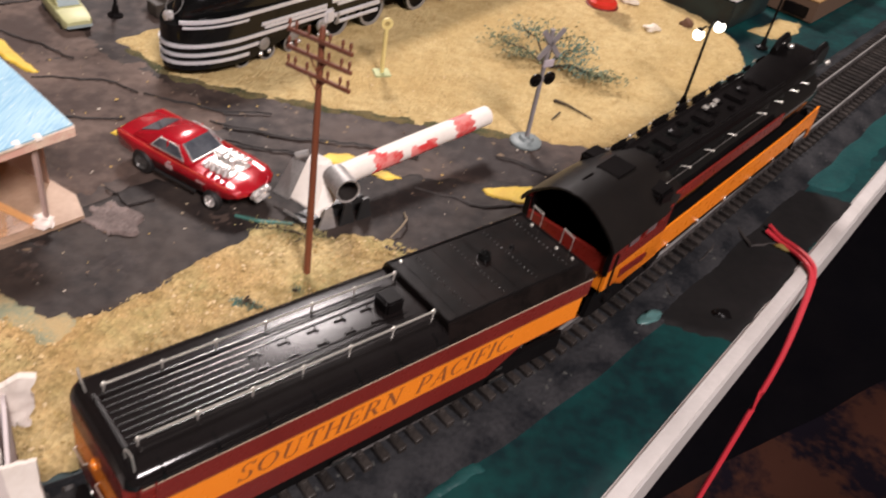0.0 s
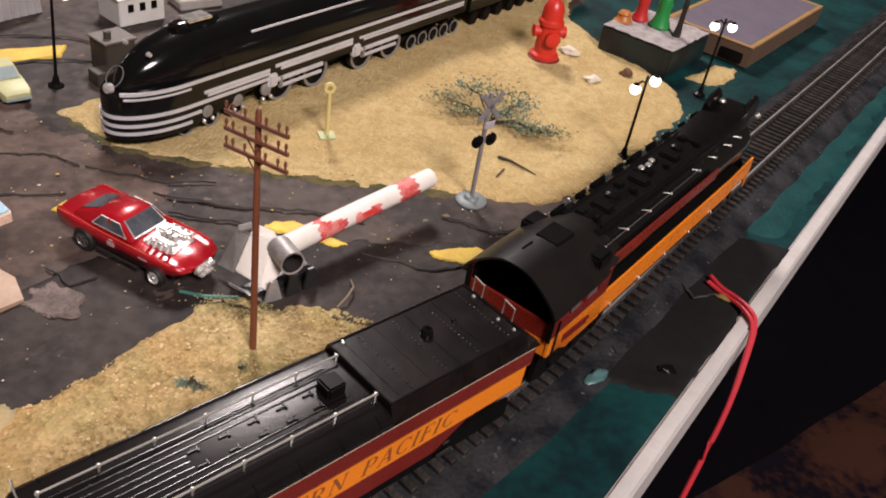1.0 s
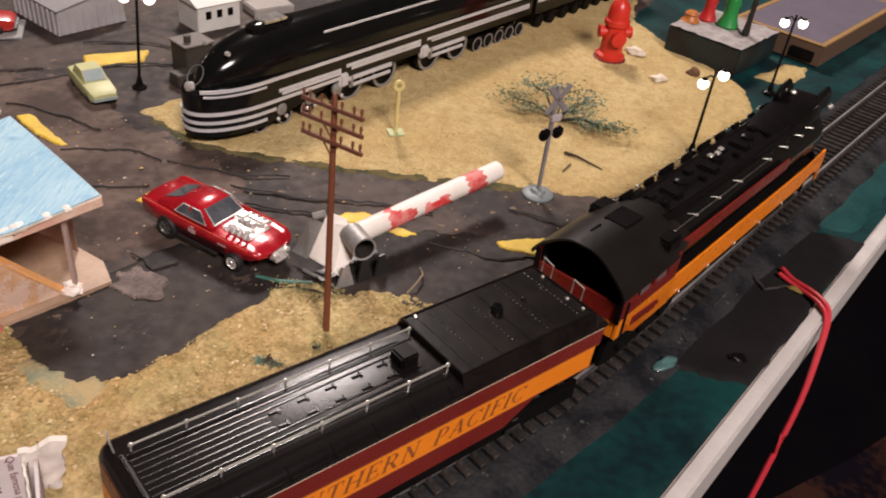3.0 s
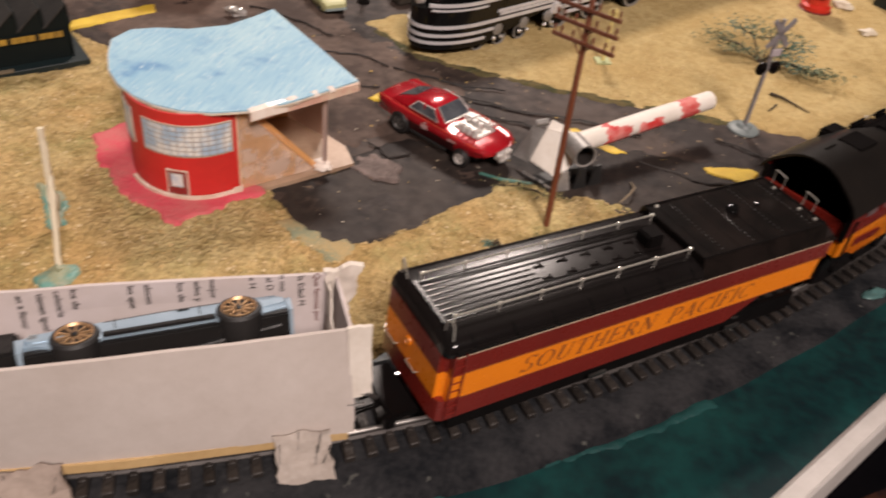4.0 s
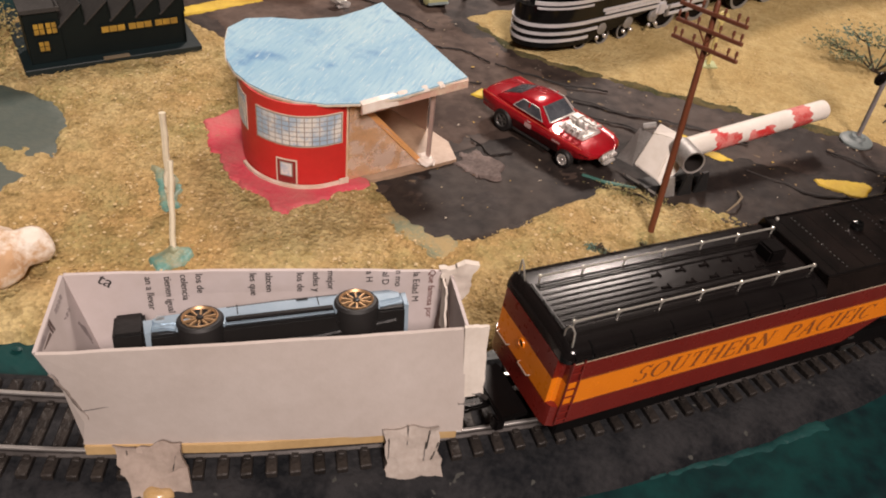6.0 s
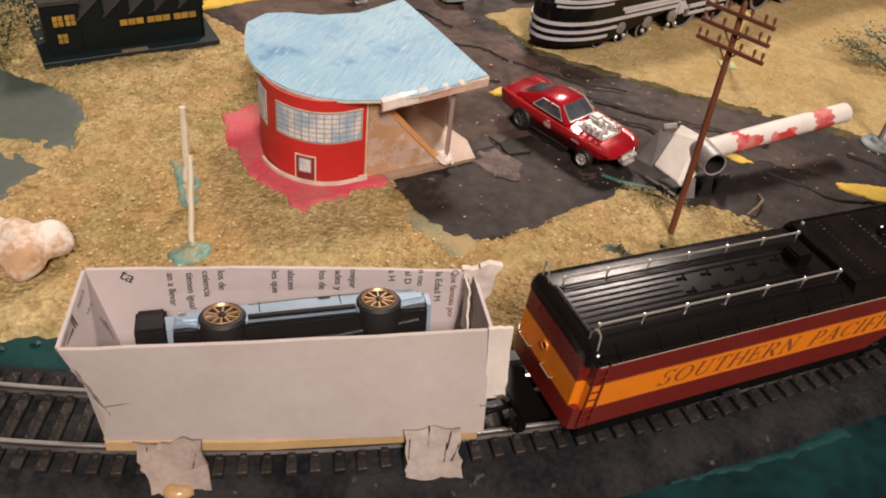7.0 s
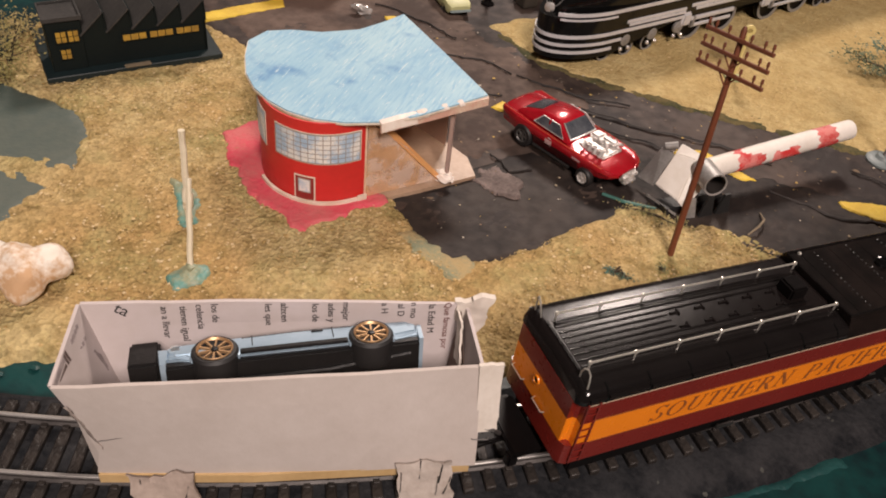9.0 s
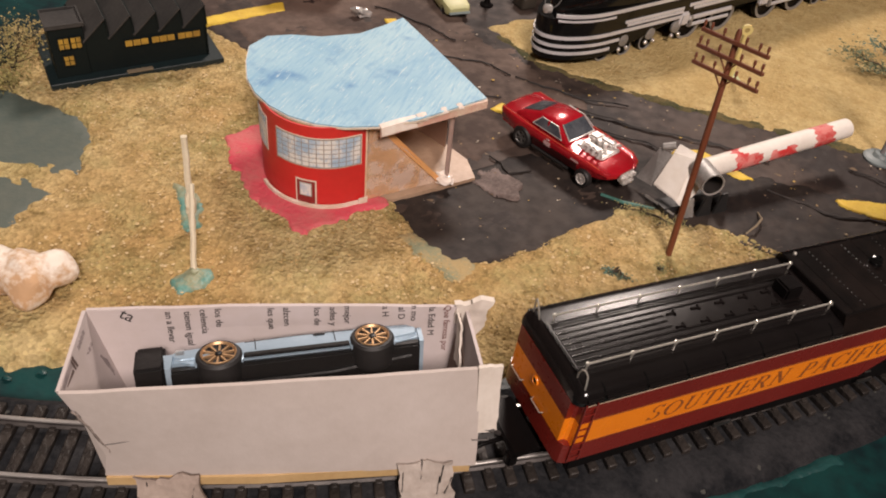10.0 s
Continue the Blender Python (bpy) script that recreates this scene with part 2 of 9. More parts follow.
def lettering(name, words, size, mat, parent, m, label="", depth=0.00004, squeeze=1.0, shear=0.0):
    cu = bpy.data.curves.new(name, "FONT")
    cu.body, cu.size, cu.extrude, cu.shear = words, size, depth, shear
    cu.align_x = "CENTER"
    cu.align_y = "CENTER"
    tmp = new(name, cu)
    dg = bpy.context.evaluated_depsgraph_get()
    me = bpy.data.meshes.new_from_object(tmp.evaluated_get(dg))
    bpy.data.objects.remove(tmp)
    bpy.data.curves.remove(cu)
    me.materials.clear()
    me.materials.append(mat)
    for v in me.vertices:
        v.co.x *= squeeze
    ob = new(name, me)
    ob.parent = parent
    ob.matrix_basis = m
    return tagged(ob, label) if label else ob


# roman capitals as strokes in a unit-high cell: bars (x0, y0, x1, y1, width) and bows (cx, cy, rx, ry, from, to, thin, thick)
T, H_ = 0.15, 0.06
ROMAN = {
    "S": (0.66, [(0.10, 0.00, 0.10, 0.22, H_), (0.58, 0.78, 0.58, 1.00, H_)], [(0.33, 0.75, 0.21, 0.22, 20, 250, 0.06, 0.10), (0.34, 0.25, 0.22, 0.23, 70, -160, 0.06, 0.14)]),
    "O": (0.92, [], [(0.46, 0.50, 0.36, 0.46, 0, 360, 0.05, 0.15)]),
    "U": (0.88, [(0.20, 0.32, 0.20, 1.0, T), (0.70, 0.32, 0.70, 1.0, H_), (0.06, 0.98, 0.34, 0.98, 0.05), (0.58, 0.98, 0.82, 0.98, 0.05)], [(0.45, 0.32, 0.25, 0.28, 180, 360, 0.06, 0.09)]),
    "T": (0.80, [(0.40, 0.0, 0.40, 1.0, T), (0.04, 0.97, 0.76, 0.97, H_), (0.06, 0.74, 0.06, 0.98, 0.05), (0.74, 0.74, 0.74, 0.98, 0.05), (0.24, 0.02, 0.56, 0.02, 0.05)], []),
    "H": (0.92, [(0.18, 0.0, 0.18, 1.0, T), (0.74, 0.0, 0.74, 1.0, T), (0.18, 0.50, 0.74, 0.50, H_), (0.04, 0.02, 0.32, 0.02, 0.05), (0.04, 0.98, 0.32, 0.98, 0.05), (0.60, 0.02, 0.88, 0.02, 0.05), (0.60, 0.98, 0.88, 0.98, 0.05)], []),
    "E": (0.76, [(0.18, 0.0, 0.18, 1.0, T), (0.04, 0.97, 0.66, 0.97, H_), (0.04, 0.03, 0.70, 0.03, H_), (0.18, 0.51, 0.52, 0.51, H_), (0.66, 0.78, 0.66, 0.98, 0.05), (0.70, 0.02, 0.70, 0.24, 0.05), (0.52, 0.40, 0.52, 0.62, 0.05)], []),
    "F": (0.70, [(0.18, 0.0, 0.18, 1.0, T), (0.04, 0.97, 0.64, 0.97, H_), (0.18, 0.50, 0.50, 0.50, H_), (0.64, 0.76, 0.64, 0.98, 0.05), (0.50, 0.39, 0.50, 0.61, 0.05), (0.04, 0.02, 0.34, 0.02, 0.05)], []),
    "R": (0.88, [(0.18, 0.0, 0.18, 1.0, T), (0.18, 0.97, 0.42, 0.97, H_), (0.18, 0.50, 0.42, 0.50, H_), (0.42, 0.50, 0.74, 0.03, T), (0.04, 0.02, 0.32, 0.02, 0.05), (0.04, 0.98, 0.20, 0.98, 0.05), (0.70, 0.02, 0.86, 0.02, 0.05)], [(0.40, 0.735, 0.22, 0.235, 90, -90, 0.06, 0.15)]),
    "P": (0.76, [(0.18, 0.0, 0.18, 1.0, T), (0.18, 0.97, 0.42, 0.97, H_), (0.18, 0.46, 0.42, 0.46, H_), (0.04, 0.02, 0.34, 0.02, 0.05), (0.04, 0.98, 0.20, 0.98, 0.05)], [(0.40, 0.715, 0.24, 0.255, 90, -90, 0.06, 0.15)]),
    "N": (0.94, [(0.18, 0.0, 0.18, 1.0, H_), (0.76, 0.0, 0.76, 1.0, H_), (0.16, 0.97, 0.76, 0.04, T), (0.04, 0.02, 0.32, 0.02, 0.05), (0.02, 0.98, 0.20, 0.98, 0.05), (0.62, 0.98, 0.90, 0.98, 0.05)], []),
    "A": (0.90, [(0.14, 0.0, 0.45, 1.0, H_), (0.45, 1.0, 0.76, 0.0, T), (0.25, 0.34, 0.64, 0.34, H_), (0.02, 0.02, 0.26, 0.02, 0.05), (0.62, 0.02, 0.90, 0.02, 0.05)], []),
    "C": (0.84, [(0.74, 0.72, 0.74, 0.98, 0.05)], [(0.45, 0.50, 0.35, 0.46, 40, 320, 0.05, 0.15)]),
    "I": (0.42, [(0.20, 0.0, 0.20, 1.0, T), (0.05, 0.02, 0.35, 0.02, 0.05), (0.05, 0.98, 0.35, 0.98, 0.05)], []),
    " ": (0.62, [], [])}


def roman(name, words, height, length, mat, parent, m, slant=0.2):
    """Painted serif capitals, spread over a length, as one thin raised layer."""
    unit = length / sum(ROMAN[c][0] + 0.10 for c in words)
    bm = BM()
    pen = -length / 2
    lift = 0.0

    def quad(pts, z):
        bm.faces.new([bm.verts.new(((pen + x * unit) + y * height * slant, (y - 0.5) * height, z)) for x, y in pts])
    for c in words:
        wide, bars, bows = ROMAN[c]
        for x0, y0, x1, y1, w in bars:
            dx, dy = x1 - x0, y1 - y0
            k = math.hypot(dx, dy)
            ox, oy = -dy / k * w / 2, dx / k * w / 2
            lift = (lift + 0.000004) % 0.00003
            quad([(x0 + ox, y0 + oy), (x1 + ox, y1 + oy), (x1 - ox, y1 - oy), (x0 - ox, y0 - oy)], lift)
        for cx, cy, rx, ry, a0, a1, thin, thick in bows:
            n = 18
            lift = (lift + 0.000004) % 0.00003
            ring = []
            for i in range(n + 1):
                a = radians(a0 + (a1 - a0) * i / n)
                w = thin + (thick - thin) * abs(math.cos(a))
                ring.append(((cx + (rx + w / 2) * math.cos(a), cy + (ry + thin / 2) * math.sin(a)), (cx + (rx - w / 2) * math.cos(a), cy + (ry - thin / 2) * math.sin(a))))
            for (p, q), (p2, q2) in zip(ring, ring[1:]):
                quad([p, p2, q2, q], lift)
        pen += (wide + 0.10) * unit
    ob = link(name, bm, mat, parent)
    ob.matrix_basis = m
    return ob


# ---- the layout board and what is glued on it ----
def signed(px, py, poly):
    """Distance inside a closed outline (minus: outside), for arrays of points."""
    best = np.full(px.shape, 1e9)
    inside = np.zeros(px.shape, bool)
    n = len(poly)
    for i in range(n):
        (x0, y0), (x1, y1) = poly[i], poly[(i + 1) % n]
        dx, dy = x1 - x0, y1 - y0
        t = np.clip(((px - x0) * dx + (py - y0) * dy) / (dx * dx + dy * dy), 0, 1)
        best = np.minimum(best, np.hypot(px - x0 - t * dx, py - y0 - t * dy))
        cross = ((y0 > py) != (y1 > py)) & (px < dx * (py - y0) / (dy if abs(dy) > 1e-12 else 1e-12) + x0)
        inside ^= cross
    return np.where(inside, best, -best)


def waves(px, py, scale, seed):
    """Smooth value noise about 0, made of turned sines."""
    rng = np.random.RandomState(seed)
    out = np.zeros(px.shape)
    for k in range(9):
        a, ph, f = rng.uniform(0, math.tau), rng.uniform(0, math.tau), scale * rng.uniform(0.5, 2.2)
        out += np.sin((px * math.cos(a) + py * math.sin(a)) * f + ph) / 9 ** 0.5
    return out


def sheet(name, poly, mat, thick, step, ragged, soft, rough=0.0, sink=0.0012, seed=1, z0=0.0):
    """A glued layer with a ragged outline that feathers into the board."""
    xs = np.arange(min(p[0] for p in poly) - 0.006, max(p[0] for p in poly) + 0.006, step)
    ys = np.arange(min(p[1] for p in poly) - 0.006, max(p[1] for p in poly) + 0.006, step)
    gx, gy = np.meshgrid(xs, ys)
    rng = np.random.RandomState(seed)
    d = signed(gx, gy, poly) + ragged * (0.7 * waves(gx, gy, 180, seed) + 0.5 * waves(gx, gy, 520, seed + 7))
    t = np.clip(d / soft + 0.5, 0, 1)
    z = z0 - sink + (thick + sink) * t * t * (3 - 2 * t) + rough * (0.5 * waves(gx, gy, 110, seed + 3) + 0.5 * rng.uniform(-1, 1, gx.shape)) * t
    keep = d > -soft
    idx = -np.ones(gx.shape, int)
    idx[keep] = np.arange(keep.sum())
    a, b, c, e = idx[:-1, :-1], idx[:-1, 1:], idx[1:, 1:], idx[1:, :-1]
    ok = (a >= 0) & (b >= 0) & (c >= 0) & (e >= 0)
    faces = np.stack([a[ok], b[ok], c[ok], e[ok]], 1)
    ob = raw(name, np.stack([gx[keep], gy[keep], z[keep]], 1).tolist(), faces.tolist(), mat, smooth=True)
    return ob


# the track's centre line, from a heading that changes with the way along it
def track_line():
    pts, s, ds = [], 0.0, 0.002
    knots = [(-0.5, -38), (0.0, 17.6), (0.22, 42.4), (0.31, 48.4), (0.40, 51.7), (0.50, 50.85), (1.6, 51.35)]
    head = lambda v: radians(np.interp(v, [k[0] for k in knots], [k[1] for k in knots]))
    x, y = -0.184, 0.063
    fwd = []
    while s < 1.2:
        fwd.append((s, x, y, head(s)))
        x, y, s = x + ds * math.cos(head(s + ds / 2)), y + ds * math.sin(head(s + ds / 2)), s + ds
    x, y, s = -0.184, 0.063, 0.0
    back = []
    while s > -0.3:
        x, y, s = x - ds * math.cos(head(s - ds / 2)), y - ds * math.sin(head(s - ds / 2)), s - ds
        back.append((s, x, y, head(s)))
    return back[::-1] + fwd


LINE = track_line()
LS, LX, LY, LH = (np.array([p[i] for p in LINE]) for i in range(4))


def on_track(s, side=0.0, z=0.0):
    x, y, h = np.interp(s, LS, LX), np.interp(s, LS, LY), np.interp(s, LS, LH)
    return Vector((x - side * math.sin(h), y + side * math.cos(h), z)), h


def rail_top(s):
    """Height of the rail heads: the track comes down a little along the curve."""
    return float(np.interp(s, [0.05, 0.14, 0.29, 0.50, 0.80], [0.0132, 0.0124, 0.0068, 0.0085, 0.0095]))


EDGE_A, EDGE_B = Vector((-0.38, -0.444, 0)), Vector((0.72, 0.987, 0))   # the board's outer edge
EDGE_DIR = (EDGE_B - EDGE_A).normalized()
EDGE_OUT = Vector((EDGE_DIR.y, -EDGE_DIR.x, 0))
EDGE_A, EDGE_B = EDGE_A - EDGE_OUT * 0.0045, EDGE_B - EDGE_OUT * 0.0045

bm = BM()
a, b = EDGE_A, EDGE_B
add_prism(bm, [(a.x, a.y), (b.x, b.y), (b.x - 0.2, b.y + 0.6), (-1.1, 1.6), (-1.1, -0.444)], -0.018, 0.0)
board = tagged(link("ground", bm, TEAL), "teal-painted plywood model railway board", "ground", kind="structure")
bm = BM()
add_box(bm, (0, 0, 0), (1.8, 0.0070, 0.022), 0.001, Matrix.Translation((a + b) / 2 + EDGE_OUT * 0.0036 + Vector((0, 0, -0.0095))) @ Matrix.Rotation(math.atan2(EDGE_DIR.y, EDGE_DIR.x), 4, "Z"))
WHITE_TRIM = material("white_edge_paint", (0.48, 0.452, 0.43), 0.55, second=(0.38, 0.355, 0.335), scale=40, bump=0.2)
tagged(link("trim", bm, WHITE_TRIM), "white painted edge strip of the layout board", "edge strip", kind="structure")

ROAD_OUT = [(-0.140, 0.219), (-0.122, 0.200), (-0.1015, 0.1925), (-0.083, 0.207), (-0.061, 0.234), (-0.046, 0.253), (0.02, 0.258), (0.085, 0.285), (0.118, 0.35),
            (0.135, 0.45), (0.14, 0.62), (0.20, 0.75), (0.12, 1.5), (-1.0, 1.5), (-1.0, 0.34), (-0.33, 0.335), (-0.25, 0.302), (-0.205, 0.275), (-0.15, 0.255)]
tagged(sheet("road", ROAD_OUT, ROAD, 0.0012, 0.0024, 0.0015, 0.004, 0.0005, seed=3), "crumpled dark grey-brown paper road", "road", kind="structure")
# this sheet puts the near lamp's light on the road into a paler brown
PALE = [(-0.32, 0.345), (-0.25, 0.312), (-0.20, 0.287), (-0.14, 0.268), (-0.113, 0.262), (-0.101, 0.285), (-0.094, 0.312), (-0.070, 0.333), (-0.095, 0.352), (-0.150, 0.383), (-0.20, 0.425), (-0.32, 0.43)]
tagged(sheet("lit_road_patch", PALE, ROAD_LIT, 0.0017, 0.0020, 0.0040, 0.006, 0.0006, seed=4), "crumpled paper road, lamplight put into its paler brown", "road", kind="structure")
DRIVE = [(-0.140, 0.219), (-0.122, 0.200), (-0.1015, 0.1925), (-0.083, 0.207), (-0.061, 0.234), (-0.046, 0.253), (0.02, 0.258), (0.085, 0.285), (0.100, 0.318), (0.050, 0.322), (0.000, 0.312), (-0.060, 0.300), (-0.100, 0.276), (-0.122, 0.255)]
ROAD_DARK = material("dark_drive_paper", (0.036, 0.027, 0.0225), 0.66, second=(0.015, 0.0115, 0.0105), scale=22, contrast=0.84, bump=0.8, bump_scale=75, spec=0.24)
tagged(sheet("drive", DRIVE, ROAD_DARK, 0.0018, 0.0018, 0.0045, 0.006, 0.0005, seed=8), "dark brown paper drive beside the sand", "road", kind="structure")
side = [on_track(s, float(np.interp(s, [0.02, 0.08], [0.040, 0.028])))[0] for s in np.arange(-0.3, 0.33, 0.03)]
SAND_A = [(p.x, p.y) for p in side] + [(0.055, 0.25), (0.03, 0.259), (0.009, 0.262), (-0.004, 0.265), (-0.014, 0.264), (-0.022, 0.260), (-0.028, 0.264), (-0.037, 0.267), (-0.047, 0.262), (-0.052, 0.253), (-0.064, 0.2385), (-0.076, 0.220), (-0.09, 0.204),
          (-0.102, 0.195), (-0.118, 0.204), (-0.134, 0.222), (-0.15, 0.26), (-0.205, 0.278), (-0.25, 0.304), (-0.33, 0.335), (-0.36, 0.30), (-0.34, 0.222), (-0.301, 0.219), (-0.274, 0.21),
          (-0.262, 0.19), (-0.259, 0.17), (-0.262, 0.145), (-0.32, 0.12), (-0.48, 0.10)]
tagged(sheet("sand_near", SAND_A, SAND_OLIVE, 0.0026, 0.0012, 0.0022, 0.006, 0.0009, seed=5), "tan and olive flocked grit ground", "sand", kind="structure")
SAND_B = [(-0.15, 0.393), (-0.114, 0.366), (-0.086, 0.361), (-0.032, 0.357), (0.04, 0.357), (0.108, 0.361), (0.15, 0.414), (0.203, 0.49), (0.207, 0.524),
          (0.172, 0.579), (0.15, 0.63), (0.16, 0.70), (0.10, 0.70), (-0.05, 0.52)]
tagged(sheet("sand_far", SAND_B, SAND, 0.0026, 0.002, 0.0018, 0.006, 0.0003, seed=9), "pale yellow flocked sand patch", "sand", kind="structure")
MOSS = material("green_flock_edge", (0.055, 0.058, 0.030), 0.95, second=(0.12, 0.095, 0.045), scale=90, contrast=0.85, bump=0.8, bump_scale=800, spec=0.1)
tagged(sheet("moss_edge", [(-0.147, 0.388), (-0.113, 0.3632), (-0.086, 0.3582), (-0.032, 0.3542), (0.03, 0.3545), (0.06, 0.3560), (0.06, 0.362), (0.0, 0.368), (-0.07, 0.372), (-0.12, 0.385)], MOSS, 0.0021, 0.0014, 0.0022, 0.004, 0.0003, seed=10),
       "dark green flock fringe of the sand", "moss", kind="structure")
tagged(sheet("pond", [(-0.42, 0.15), (-0.26, 0.14), (-0.255, 0.17), (-0.258, 0.19), (-0.27, 0.212), (-0.30, 0.222), (-0.42, 0.235)], POND, 0.0014, 0.003, 0.003, 0.010, seed=12),
       "dull grey-green painted pond", "pond", kind="structure")
bed_quad = [(0.086, 0.244), (0.100, 0.2405), (0.116, 0.2385), (0.135, 0.2355), (0.1365, 0.2340), (0.156, 0.2590), (0.2225, 0.3455), (0.213, 0.350), (0.198, 0.352), (0.190, 0.360), (0.165, 0.340), (0.120, 0.285)]
tagged(sheet("dark_patch", bed_quad, ASPHALT, 0.001, 0.002, 0.0012, 0.003, seed=15), "matt dark grey card patch beside the track", "card patch", kind="structure")


def dash(points, seed):
    return tagged(sheet("road_marking", points, YELLOW, 0.0025, 0.0008, 0.0006, 0.0009, seed=seed), "hand-painted yellow road dash", "road marking", "yellow road dashes", "structure")


dash([(0.0385, 0.3087), (0.0420, 0.3043), (0.0550, 0.3022), (0.0615, 0.3022), (0.0660, 0.3140), (0.0620, 0.3168), (0.0500, 0.3133), (0.0420, 0.3105)], 21)
dash([(-0.0345, 0.3130), (-0.0215, 0.3095), (-0.0020, 0.3045), (0.0048, 0.3075), (-0.0040, 0.3115), (-0.0200, 0.3205), (-0.0300, 0.3190)], 22)
dash([(-0.285, 0.316), (-0.256, 0.354), (-0.262, 0.364), (-0.29, 0.326)], 23)
dash([(-0.196, 0.437), (-0.168, 0.455), (-0.170, 0.470), (-0.203, 0.452)], 24)
dash([(-0.205, 0.372), (-0.189, 0.3575), (-0.172, 0.3475), (-0.168, 0.3500), (-0.180, 0.3600), (-0.199, 0.376)], 25)
dash([(-0.122, 0.309), (-0.112, 0.308), (-0.110, 0.316), (-0.119, 0.318)], 26)

# track: roadbed, rails, ties
verts, faces = [], []
prof = [(-0.030, -0.001), (-0.0285, 0.0004), (-0.0195, 0.0058), (-0.0175, 0.0063), (0.0175, 0.0063), (0.0195, 0.0058), (0.0245, 0.0004), (0.026, -0.001)]
ss = np.arange(-0.29, 1.15, 0.006)
for s in ss:
    for y, z in prof:
        verts.append(on_track(s, y, (z * (rail_top(s) - 0.0047) / 0.0063 if z > 0.001 else z) + 0.0003 * math.sin(s * 140 + y * 300))[0])
n = len(prof)
for i in range(len(ss) - 1):
    for k in range(n - 1):
        faces.append((i * n + k, (i + 1) * n + k, (i + 1) * n + k + 1, i * n + k + 1))
tagged(raw("roadbed", verts, faces, BED, smooth=True), "dark grey foam track roadbed", "roadbed", kind="structure")

inner = [on_track(s, -0.0275)[0] for s in np.arange(-0.1, 0.26, 0.02)]
outer = [on_track(s, -0.0308 - 0.0022 * math.sin(s * 31))[0] for s in np.arange(-0.1, 0.26, 0.02)]
tagged(sheet("paint_edge", [(p.x, p.y) for p in inner] + [(p.x, p.y) for p in outer[::-1]], TEAL_LIGHT, 0.0006, 0.0018, 0.0012, 0.003, seed=16), "brighter teal paint line along the roadbed", "paint", kind="structure")

track = thing("railway_track", Matrix.Identity(4), "nickel-silver rails on black plastic sleepers", "railway track")
RP = [(-0.0011, -0.0027), (-0.0011, -0.0023), (-0.0003, -0.0019), (-0.0003, -0.0009), (-0.0005, -0.0007), (-0.0005, -0.0001), (-0.00035, 0.0), (0.00035, 0.0), (0.0005, -0.0001), (0.0005, -0.0007), (0.0003, -0.0009), (0.0003, -0.0019), (0.0011, -0.0023), (0.0011, -0.0027)]
for sd in (-1, 1):
    bm = BM()
    add_loft(bm, [[on_track(s, sd * 0.0089 + y, rail_top(s) + z)[0] for y, z in RP] for s in np.arange(-0.29, 1.15, 0.008)])
    for f in bm.faces:
        c = f.calc_center_median()
        near = int(np.argmin((LX - c.x) ** 2 + (LY - c.y) ** 2))
        f.material_index = 0 if c.z > rail_top(float(LS[near])) - 0.0005 else 1
    part("rail", bm, [RAIL, RAIL_WEB], track)
# a sleeper with grained top, chairs round the rails and stubby raised ends
bm = BM()
add_box(bm, (0, 0, 0), (0.0030, 0.0310, 0.0024), 0.0003, seg=1)
for sd in (-1, 1):
    for e in (-1, 1):
        add_box(bm, (0, sd * 0.0089 + e * 0.0016, 0.0014), (0.0019, 0.0014, 0.0012), 0.0002, seg=1)
tie_mesh = bpy.data.meshes.new("tie")
bm.to_mesh(tie_mesh)
bm.free()
tie_mesh.materials.append(TIE)
for s in np.arange(-0.285, 1.14, 0.0061):
    ob = new("tie", tie_mesh)
    ob.parent = track
    p, h = on_track(s, random.uniform(-0.0002, 0.0002), rail_top(s) - 0.0038)
    ob.matrix_basis = Matrix.Translation(p) @ Matrix.Rotation(h + random.uniform(-0.01, 0.01), 4, "Z")


# ---- the orange and maroon train ----
def rounded(halfw, z0, z1, r, n=4):
    """Right half-section with a rounded shoulder, mirrored to a closed outline in (y, z)."""
    right = [(halfw, z0)] + [(halfw - r + r * math.cos(radians(a)), z1 - r + r * math.sin(radians(a))) for a in np.linspace(0, 90, n + 1)]
    return right + [(-y, z) for y, z in right[::-1]]


def make_wheel(bm, c, r, w, n=18):
    m = Matrix.Translation(c) @ Matrix.Rotation(radians(90), 4, "X")
    add_lathe(bm, [(r * 0.3, -w / 2), (r * 0.8, -w / 2), (r, -w / 2 + 0.0003), (r, w / 2 - 0.0003), (r * 0.82, w / 2), (r * 0.72, w / 2 - 0.0006), (r * 0.3, w / 2 - 0.0004)], n, m)


